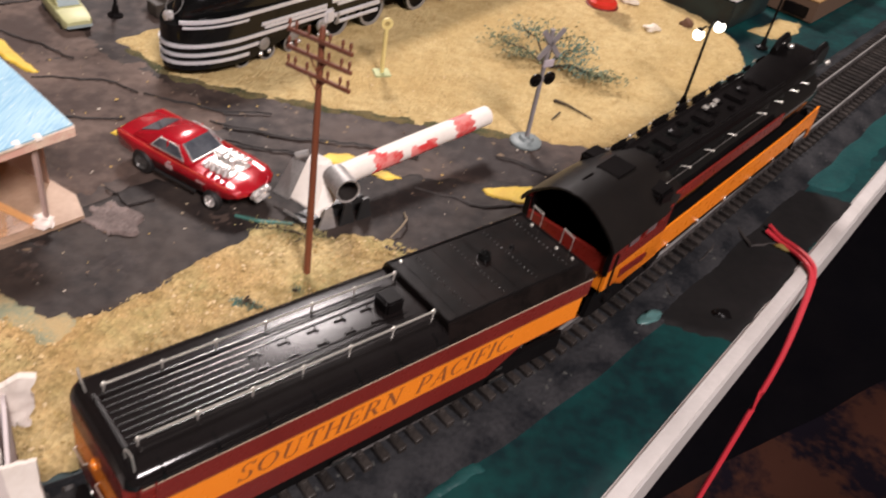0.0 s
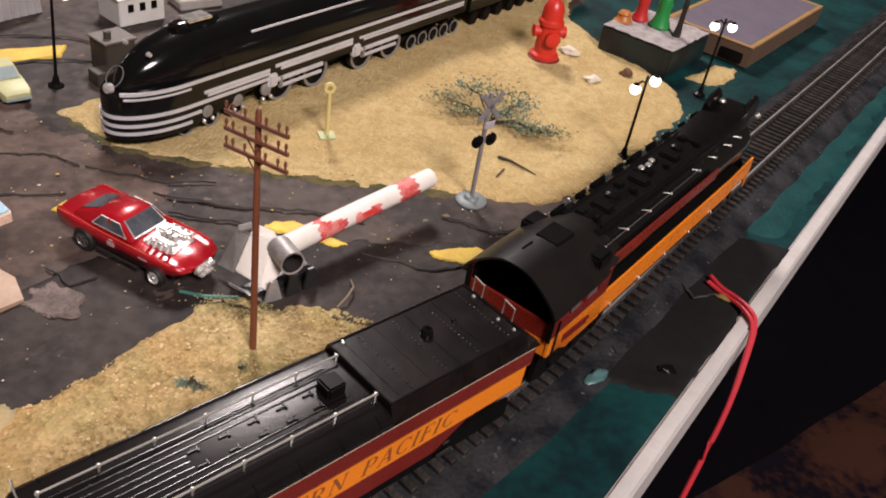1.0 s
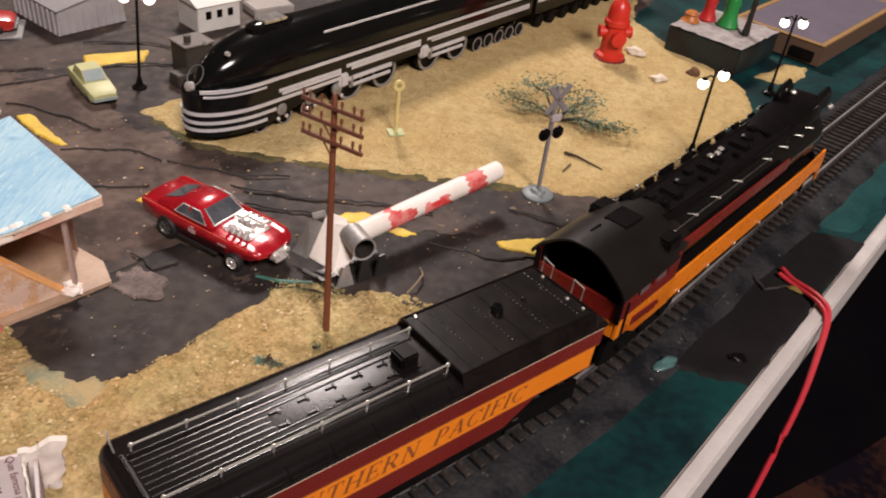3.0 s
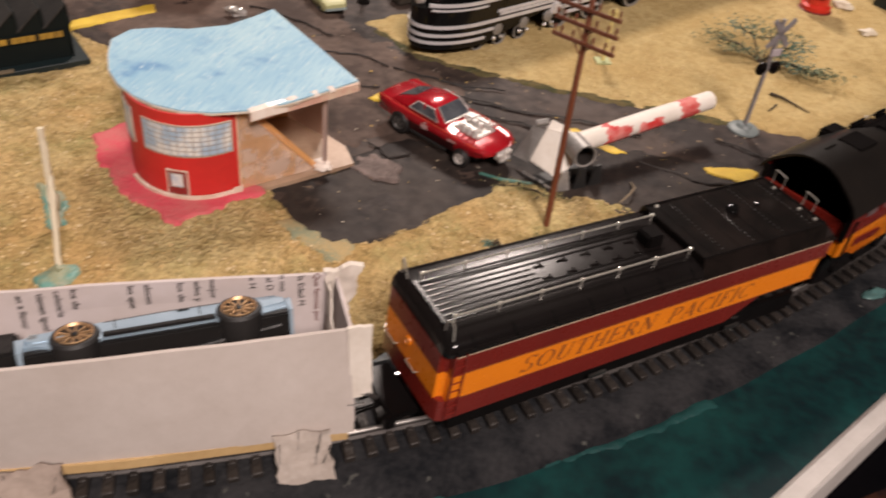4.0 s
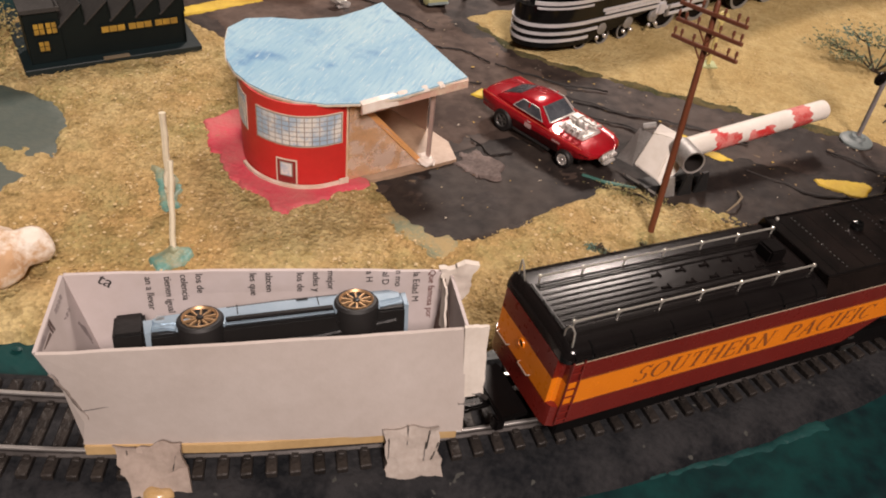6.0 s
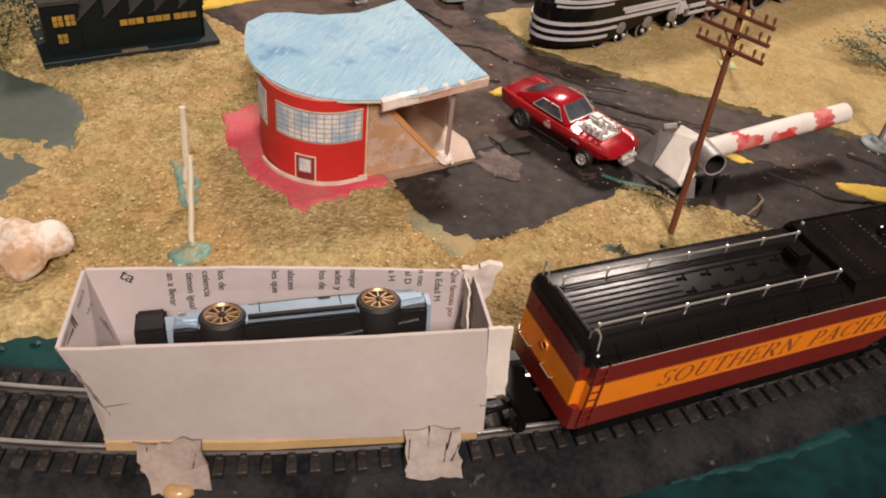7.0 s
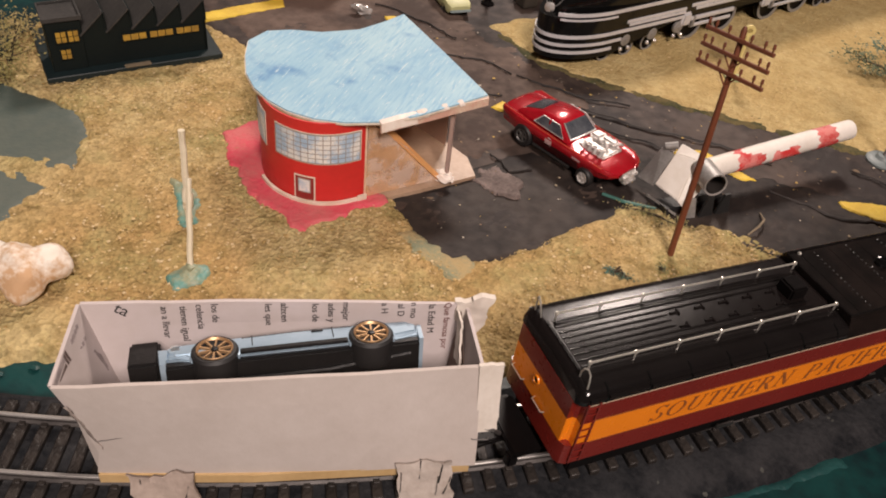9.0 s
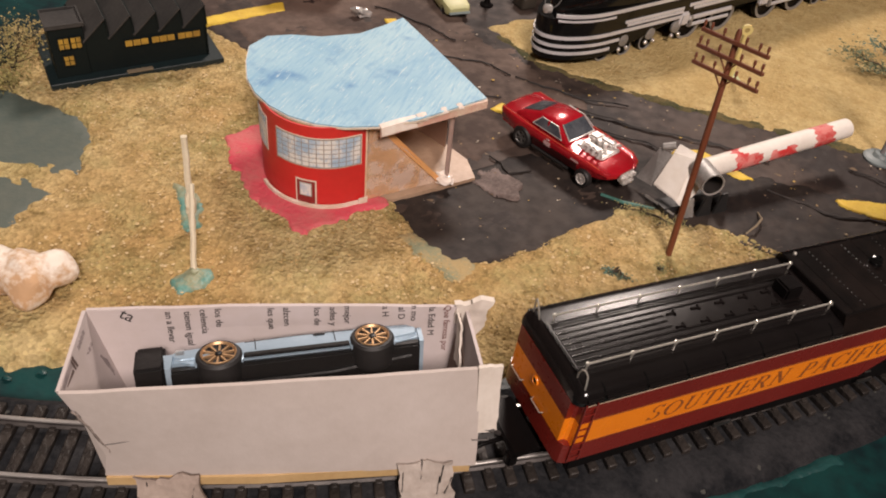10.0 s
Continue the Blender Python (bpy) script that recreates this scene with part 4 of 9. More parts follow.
    for i in range(9):
        bm = BM()
        x = C0 + 0.004 + i * 0.0150 + rng.uniform(-0.002, 0.002)
        add_box(bm, (x, 0.0098, 0.0492), (rng.uniform(0.006, 0.011), 0.0018, rng.uniform(0.0022, 0.0040)), 0.0007)
        part("casing_step", bm, MATTE_BLACK, casing)
        if i % 2:
            bm = BM()
            bmesh.ops.create_icosphere(bm, subdivisions=2, radius=0.0005, matrix=Matrix.Translation((x + 0.003, 0.0092, 0.0518)))
            part("rail_knob", bm, WIRE_STEEL, casing, "tiny bright rail knob")
    bm = BM()
    add_tube(bm, [(C0 + 0.004, -0.0075, 0.0508), (C0 + 0.05, -0.0082, 0.0506), (C0 + 0.11, -0.0080, 0.0507)], 0.0006, 8)
    part("pipe", bm, MATTE_BLACK, casing, smooth=True)
    for i in range(3):
        bm = BM()
        add_box(bm, (C0 + 0.052 + i * 0.0045, 0.0015 - 0.0008 * (i % 2), 0.0527), (0.0028, 0.0022, 0.0010), 0.0003, seg=1)
        part("whistle", bm, WIRE_STEEL, casing, "bright metal whistle fitting")
    bm = BM()
    hood = [(-0.0100, 0.0440), (-0.0098, 0.0490), (-0.0086, 0.0515), (-0.0050, 0.0527), (0.0050, 0.0527), (0.0086, 0.0515), (0.0098, 0.0490), (0.0100, 0.0440)]
    add_loft(bm, [[(x, y * w, 0.0440 + (z - 0.0440) * h) for y, z in hood] for x, w, h in ((L - 0.056, 0.80, 0.72), (L - 0.044, 0.92, 0.95), (L - 0.022, 1.0, 1.12), (L - 0.008, 0.98, 1.20), (L - 0.002, 0.84, 1.02), (L - 0.0005, 0.6, 0.7))])
    part("smokebox_hood", bm, MATTE_BLACK, root, smooth=True)
    for y, h, x0 in ((0.0068, 0.0610, L - 0.026), (-0.0072, 0.0585, L - 0.012)):
        bm = BM()
        add_loft(bm, [[(x, y + dy, z) for dy, z in ((-0.0016, 0.0480), (-0.0014, t - 0.0010), (-0.0004, t), (0.0006, t), (0.0014, t - 0.0010), (0.0016, 0.0480))] for x, t in ((x0, h - 0.0050), (x0 + 0.004, h - 0.0012), (x0 + 0.011, h), (x0 + 0.015, h - 0.0030))])
        part("smoke_lifter", bm, MATTE_BLACK, root, smooth=True)
    bm = BM()
    add_lathe(bm, [(0.0016, 0), (0.0017, 0.0008), (0.0012, 0.0014), (0.0002, 0.0016)], 12, Matrix.Translation((L - 0.014, 0.0038, 0.0545)))
    part("bell", bm, WIRE_STEEL, root, "bright metal bell", smooth=True)
    bm = BM()
    add_lathe(bm, [(0.0014, 0), (0.0014, 0.002), (0.0002, 0.0022)], 12, pose(L - 0.004, -0.0112, 0.0500, 0, 50, -40))
    part("marker_lamp", bm, WIRE_STEEL, root, "bright marker lamp")
    for sd in (-1, 1):
        bm = BM()
        y, z = sd * 0.0128, 0.0464
        add_tube(bm, [(C0 - 0.001, y, z), (C0 + 0.082, y * 0.985, z + 0.0003)], 0.00026, 6)
        hr = part("hand_rail", bm, STEEL, root)
        for x in (0.0335, 0.0505, 0.0690, 0.0880, 0.1160, 0.1330, 0.1500, 0.1620):
            bm = BM()
            add_tube(bm, [(x - 0.0018, y * 0.80, z + 0.0002), (x - 0.0008, y * 0.92, z + 0.0004), (x, y * 1.02, z + 0.0003)], [0.00014, 0.00018, 0.00024], 6)
            bmesh.ops.create_icosphere(bm, subdivisions=2, radius=0.00058, matrix=Matrix.Translation((x, y * 1.02, z + 0.0003)))
            part("stanchion", bm, WIRE_STEEL, hr, "bright metal hand-rail post")
    # pilot, smokebox door, frame and wheels
    bm = BM()
    add_loft(bm, [[(L - 0.004, y, z) for y, z in rounded(0.0140, 0.0040, 0.0280, 0.004)], [(L + 0.010, y, z) for y, z in rounded(0.0085, 0.0030, 0.0180, 0.004)], [(L + 0.013, y, z) for y, z in rounded(0.004, 0.0040, 0.0100, 0.002)]])
    part("pilot", bm, MATTE_BLACK, root, smooth=True)
    bm = BM()
    add_box(bm, (L / 2, 0, 0.0120), (L - 0.010, 0.010, 0.012), 0.001)
    part("frame", bm, MATTE_BLACK, root)
    xs = [(0.016, 0.0058), (0.032, 0.0058), (0.062, 0.0105), (0.085, 0.0105), (0.108, 0.0105), (0.131, 0.0105), (0.152, 0.0052), (0.168, 0.0052)]
    for x, r in xs:
        for sd in (-1, 1):
            bm = BM()
            make_wheel(bm, (x, sd * 0.0089, r), r, 0.0024)
            part("wheel", bm, MATTE_BLACK, root, smooth=True)
    for sd in (-1, 1):
        bm = BM()
        add_loft(bm, [[(x, sd * y, z) for x, z in ((-0.003, 0.0050), (0.004, 0.0030), (0.044, 0.0030), (0.050, 0.0060), (0.050, 0.0150), (0.040, 0.0178), (0.000, 0.0200))] for y in (0.0128, 0.0146)])
        part("trailing_truck", bm, MATTE_BLACK, root)
        bm = BM()
        add_box(bm, (0.104, sd * 0.0132, 0.0120), (0.104, 0.0012, 0.0125), 0.0004)
        part("valance", bm, MATTE_BLACK, root)
        for k in range(3):
            bm = BM()
            add_lathe(bm, [(0.0026, 0), (0.0026, 0.0012), (0.0012, 0.0018)], 10, pose(0.010 + k * 0.015, sd * 0.0144, 0.0080, sd * -90, 0, 0))
            part("axle_box", bm, MATTE_BLACK, root)
    for sd in (-1, 1):
        bm = BM()
        add_box(bm, (0.097, sd * 0.0108, 0.0085), (0.074, 0.0008, 0.0022), 0.0003)
        part("side_rod", bm, STEEL, root, "bright metal side rod")
        bm = BM()
        add_box(bm, (0.158, sd * 0.0125, 0.0120), (0.020, 0.006, 0.0080), 0.0015)
        part("cylinder", bm, MATTE_BLACK, root)
    return root


make_locomotive()


# ---- the cardboard wagon and the toy car tipped into it ----
BOX = pose(-0.117, 0.0985, 0, 0, 0, 28.5)


def slab(bm, quad, normal, thick):
    """A thin card with four corners, thickened along a direction."""
    n = Vector(normal).normalized() * thick
    return add_loft(bm, [[Vector(p) for p in quad], [Vector(p) + n for p in quad]])


def bent(bm, lower, upper, thick, bulge, n=14, seed=0, belly=0.0, bite=0.0):
    """A long card wall between two lower and two upper corners, bulged and a little wavy."""
    rng = random.Random(seed)
    a0, a1 = Vector(lower[0]), Vector(lower[1])
    b0, b1 = Vector(upper[0]), Vector(upper[1])
    dirn = (a1 - a0).normalized()
    out = Vector((dirn.y, -dirn.x, 0))
    secs = []
    for i in range(n + 1):
        t = i / n
        w = math.sin(math.pi * t) * bulge
        jig = rng.uniform(-0.0002, 0.0002)
        lo, hi = a0.lerp(a1, t) + out * belly * math.sin(math.pi * t) + Vector((0, 0, rng.uniform(-0.0003, 0.0003))), b0.lerp(b1, t) + out * w + Vector((0, 0, jig))
        pull = dirn * bite * max(0.0, 1 - 2.2 * t)
        q1, mid, q3 = (lo.lerp(hi, f) + out * w * 1.2 * f * (1.5 - f) + pull * k for f, k in ((0.25, 0.72), (0.5, 1.0), (0.75, 0.55)))
        secs.append([lo, q1, mid, q3, hi, hi + out * thick, q3 + out * thick, mid + out * thick, q1 + out * thick, lo + out * thick])
    return add_loft(bm, secs)


def make_wagon():
    root = thing("cardboard_wagon", BOX, "home-made grey cardboard open wagon on wooden base", "toy wagon")
    hx, z0 = 0.0485, 0.0185
    near_lo, near_hi = [(-0.0486, -0.0130, 0.0166), (0.0495, -0.0188, 0.0166)], [(-0.0532, -0.0130, 0.0506), (0.0487, -0.0113, 0.0484)]
    far_lo, far_hi = [(-0.0450, 0.0108, z0), (0.0460, 0.01003, z0)], [(-0.0520, 0.0147, 0.0494), (0.0490, 0.0125, 0.0458)]
    bm = BM()
    bent(bm, near_lo, near_hi, 0.0010, 0.0006, seed=2, belly=0.0010, bite=0.0040)
    part("side_panel", bm, CARD, root)
    bm = BM()
    bent(bm, far_lo, far_hi, -0.0010, -0.0010, seed=3)
    far = part("side_panel", bm, CARD_IN, root, "printed inner side of re-used card")
    bm = BM()
    slab(bm, [(-0.0455, -0.0100, 0.0166), far_lo[0], far_hi[0], near_hi[0]], (-1, 0, 0), 0.0009)
    part("end_panel", bm, CARD_IN, root)
    bm = BM()
    slab(bm, [(0.0492, -0.0170, 0.0175), far_lo[1], (0.0490, 0.0125, 0.0454), (0.0487, -0.0113, 0.0480)], (1, 0, 0), 0.0009)
    part("end_panel", bm, CARD_IN, root)
    bm = BM()
    add_box(bm, (0.002, -0.0010, z0 - 0.0002), (0.094, 0.0235, 0.0010))
    part("floor_panel", bm, CARD, root)
    bm = BM()
    add_prism(bm, [(-0.0484, -0.0147), (-0.0096, -0.0181), (0.0273, -0.0190), (0.0478, -0.0196), (0.0478, 0.0095), (-0.0460, 0.0105)], 0.0134, 0.0167)
    part("base_board", bm, WOOD, root, "pale wooden base strip")
    # torn tape at the far corner and folded flap at the near one
    def blob(name, pts, thick, mat, seed, label, crumple=0.0009):
        rng = random.Random(seed)
        b = BM()
        n = 9
        (p0, p1), (q0, q1) = pts
        p0, p1, q0, q1 = map(Vector, (p0, p1, q0, q1))
        nrm = (p1 - p0).cross(q0 - p0).normalized() * thick
        rows = []
        for i in range(n + 1):
            row = []
            for k in range(n + 1):
                p = p0.lerp(p1, k / n).lerp(q0.lerp(q1, k / n), i / n)
                ragged = 0.0008 if i in (0, n) or k in (0, n) else 0.0004
                row.append(p + Vector([rng.uniform(-1, 1) * ragged * min(0.6, crumple * 500) for _ in range(3)]) + noise.noise_vector(p * 260 + Vector((seed, 0, 0))) * crumple)
            rows.append(row)
        top = [[b.verts.new(p + nrm) for p in r] for r in rows]
        bot = [[b.verts.new(p - nrm) for p in r] for r in rows]
        for i in range(n):
            for k in range(n):
                b.faces.new((top[i][k], top[i][k + 1], top[i + 1][k + 1], top[i + 1][k]))
                b.faces.new((bot[i][k], bot[i + 1][k], bot[i + 1][k + 1], bot[i][k + 1]))
        rim = [(0, k) for k in range(n)] + [(i, n) for i in range(n)] + [(n, k) for k in range(n, 0, -1)] + [(i, 0) for i in range(n, 0, -1)]
        for (i, k), (i2, k2) in zip(rim, rim[1:] + rim[:1]):
            b.faces.new((top[i][k], bot[i][k], bot[i2][k2], top[i2][k2]))
        bmesh.ops.recalc_face_normals(b, faces=b.faces)
        return part(name, b, mat, root, label, smooth=True)
    blob("corner_tape", [((0.0470, 0.0128, 0.0345), (0.0535, 0.0125, 0.0330)), ((0.0462, 0.0128, 0.0474), (0.0568, 0.0120, 0.0492))], 0.0009, TAPE, 5, "crumpled cream paper tape", 0.0011)
    blob("corner_flap", [((0.0489, -0.0160, 0.0265), (0.0545, -0.0165, 0.0280)), ((0.0480, -0.0124, 0.0494), (0.0545, -0.0118, 0.0486))], 0.0006, TAPE, 6, "folded cream card corner", 0.0003)
    blob("wheel_flap", [((0.0275, -0.0192, 0.0196), (0.0425, -0.0198, 0.0200)), ((0.0280, -0.0275, 0.0052), (0.0430, -0.0272, 0.0066))], 0.0005, TAPE_GREY, 7, "torn stapled grey card flap")
    blob("wheel_flap", [((-0.0408, -0.0158, 0.0180), (-0.0250, -0.0172, 0.0186)), ((-0.0378, -0.0248, 0.0078), (-0.0222, -0.0258, 0.0066))], 0.0007, TAPE_BROWN, 8, "crumpled brown-grey card flap", 0.0014)
    def wall_y(x, z):
        """The near wall's outer face."""
        t = (x + 0.0486) / 0.0981
        lo = -0.0130 - 0.0058 * t - 0.0010 * math.sin(math.pi * min(max(t, 0), 1))
        hi = -0.0130 + 0.0017 * t
        return lo + (hi - lo) * (z - 0.0166) / 0.0335 - 0.0012
    bm = BM()
    bmesh.ops.create_icosphere(bm, subdivisions=2, radius=0.0030, matrix=Matrix.Translation((-0.0305, -0.0252, 0.0078)) @ Matrix.Diagonal((1.3, 0.8, 0.8, 1)))
    for v in bm.verts:
        v.co += noise.noise_vector(v.co * 420) * 0.0010
    part("glue_drop", bm, material("amber_glue", (0.42, 0.26, 0.10), 0.25, second=(0.55, 0.38, 0.20), scale=200, coat=0.4), root, "amber drop of dried glue", smooth=True)
    for x, y, z, ang, dy in ((-0.0440, wall_y(-0.0440, 0.0308), 0.0308, 9, 0), (-0.0425, wall_y(-0.0425, 0.0311), 0.0311, 10, 0), (-0.0375, -0.0190, 0.0150, 100, 0.6), (-0.0262, -0.0205, 0.0150, 75, 0.6), (0.0500, wall_y(0.0500, 0.0255), 0.0255, -4, 0), (0.0340, -0.0213, 0.0180, 85, 0.5), (0.0288, -0.0228, 0.0150, 85, 0.6),
                          (0.0395, -0.0222, 0.0170, 75, 0.6), (0.0412, -0.0240, 0.0140, 62, 0.6), (0.0385, -0.0238, 0.0140, 80, 0.6)):
        bm = BM()
        d = Vector((math.cos(radians(ang)), dy * math.sin(radians(ang)), math.sin(radians(ang)))) * 0.0024
        add_tube(bm, [Vector((x, y + 0.0008, z)) - d, Vector((x, y, z)) - d * 0.9, Vector((x, y, z)) + d * 0.9, Vector((x, y + 0.0008, z)) + d], 0.00020, 5)
        part("staple", bm, STEEL, root)
    # torn fold along the wall's free edge, its shade put into the dark colour
    rng = random.Random(12)
    bm = BM()
    rows = []
    for k in range(13):
        t = k / 12
        x = -0.0516 + 0.0062 * t ** 0.8 + rng.uniform(-0.0003, 0.0003)
        z = 0.0440 - 0.0170 * t
        y = wall_y(x, z) + 0.0002
        w = 0.0011 * math.sin(math.pi * (0.08 + 0.84 * t)) * rng.uniform(0.5, 1.4)
        rows.append([(x - w, y + 0.0002, z), (x, y - 0.0004, z), (x + w * 0.6, y + 0.0001, z)])
    add_loft(bm, rows, closed=False, cap=False)
    part("torn_fold", bm, material("torn_card_shadow", (0.16, 0.13, 0.115), 0.9, second=(0.30, 0.25, 0.22), scale=260, contrast=0.8), root, "torn fold in the card, shade put into its dark colour")
    # printed words on the card's inside, running down the wall
    words = (("ta", -0.0420, 0.0050), ("an a llevar", -0.0315, 0.0027), ("tienen igual", -0.0267, 0.0027), ("celencia", -0.0226, 0.0027), ("los de", -0.0187, 0.0027), ("les que", -0.0048, 0.0027), ("alzcen", -0.0006, 0.0027),
             ("los de", 0.0077, 0.0027), ("ades y", 0.0120, 0.0027), ("mejor", 0.0160, 0.0027), ("a H", 0.0265, 0.0027), ("al D", 0.0310, 0.0027), ("n mo", 0.0346, 0.0027), ("la Edad M", 0.0396, 0.0027), ("Que famosa por", 0.0440, 0.0026))
    INK_BROWN = material("brown_print_ink", (0.16, 0.055, 0.045), 0.7)
    for w, x, size in words:
        t = (x + 0.050) / 0.102
        top = far_hi[0][2] + (far_hi[1][2] - far_hi[0][2]) * t
        z = top + 0.0001 - size * (0.42 if w == "ta" else 0.215 * len(w))
        f = (z - z0) / (top - z0)
        t = (x + 0.0520) / 0.1055
        lo_y, hi_y = 0.0108 - 0.0008 * t, 0.0147 - 0.0023 * t
        yy = lo_y + (hi_y - lo_y) * f + 0.0009 * math.sin(math.pi * t) * f + 0.0001
        lettering("printed_word", w, size, INK_BROWN if x > 0.042 else INK, far, Matrix.Translation((x, yy - 0.00035, z)) @ Matrix.Rotation(radians(85), 4, "X") @ Matrix.Rotation(radians(-35 if w == "ta" else -90), 4, "Z"))
    # faded drawing and unreadable small print on the end panel's inside
    def on_end(u, v):
        lo = Vector(near_lo[0]).lerp(Vector(far_lo[0]), u)
        hi = Vector(near_hi[0]).lerp(Vector(far_hi[0]), u)
        return lo.lerp(hi, v) + Vector((0.0001, 0, 0))
    PRINT_GREY = material("faded_print", (0.24, 0.20, 0.20), 0.8, second=(0.34, 0.29, 0.28), scale=300, contrast=0.8)
    PRINT_DARK = material("dark_brown_print", (0.075, 0.048, 0.042), 0.7, second=(0.13, 0.09, 0.08), scale=160, contrast=0.7)
    end_in = [o for o in root.children if o.name.startswith("end_panel")][0]

    def printed(pts, mat):
        b = BM()
        slab(b, [on_end(*q) for q in pts], (1, 0, 0), 0.00012)
        part("printed_mark", b, mat, end_in)

    def stroke(u0, v0, u1, v1, w, mat):
        du, dv = u1 - u0, v1 - v0
        k = 1.5 * w / math.hypot(du, dv)
        printed([(u0 - dv * k, v0 + du * k), (u1 - dv * k, v1 + du * k), (u1 + dv * k, v1 - du * k), (u0 + dv * k, v0 - du * k)], mat)
    printed([(0.12, 0.93), (0.33, 0.93), (0.37, 0.58), (0.20, 0.58)], PRINT_DARK)
    for du in (0.0, 0.045):
        stroke(0.36 + du, 0.99, 0.42 + du, 0.52, 0.010, PRINT_DARK)
    stroke(0.02, 0.97, 0.36, 0.97, 0.016, PRINT_GREY)
    for u0, u1, v in ((0.56, 0.80, 0.95), (0.57, 0.83, 0.80), (0.61, 0.80, 0.66)):
        n = 4
        for k in range(n):
            a0 = u0 + (u1 - u0) * (k + 0.08) / n
            stroke(a0, v, a0 + (u1 - u0) / n * 0.75, v - 0.01, 0.012, PRINT_GREY)
    for q in ((0.85, 0.62, 0.66, 0.50), (0.85, 0.62, 0.90, 0.34), (0.66, 0.50, 0.90, 0.34), (0.72, 0.44, 0.88, 0.30), (0.70, 0.36, 0.84, 0.24)):
        stroke(*q, 0.010, PRINT_GREY)
    printed([(0.86, 0.60), (0.92, 0.52), (0.93, 0.36), (0.88, 0.40)], PRINT_GREY)
    # brown print with the end panel's shade in its colour, and a torn paper tongue
    bm = BM()
    slab(bm, [(0.0478, -0.0145, 0.0190), (0.0450, 0.0090, 0.0190), (0.0477, 0.0112, 0.0448), (0.0476, 0.0094, 0.0448)], (-1, 0, 0), 0.0002)
    part("shaded_strip", bm, material("shaded_brown_print", (0.17, 0.11, 0.088), 0.75, second=(0.11, 0.07, 0.055), scale=120, contrast=0.7), root, "brown print darkened with the shade of the end panel")
    blob("torn_tongue", [((0.0466, -0.0005, 0.0335), (0.0461, 0.0052, 0.0325)), ((0.0469, 0.0068, 0.0452), (0.0469, 0.0108, 0.0458))], 0.0003, TAPE, 9, "torn white paper tongue", 0.0004)
    return root


make_wagon()


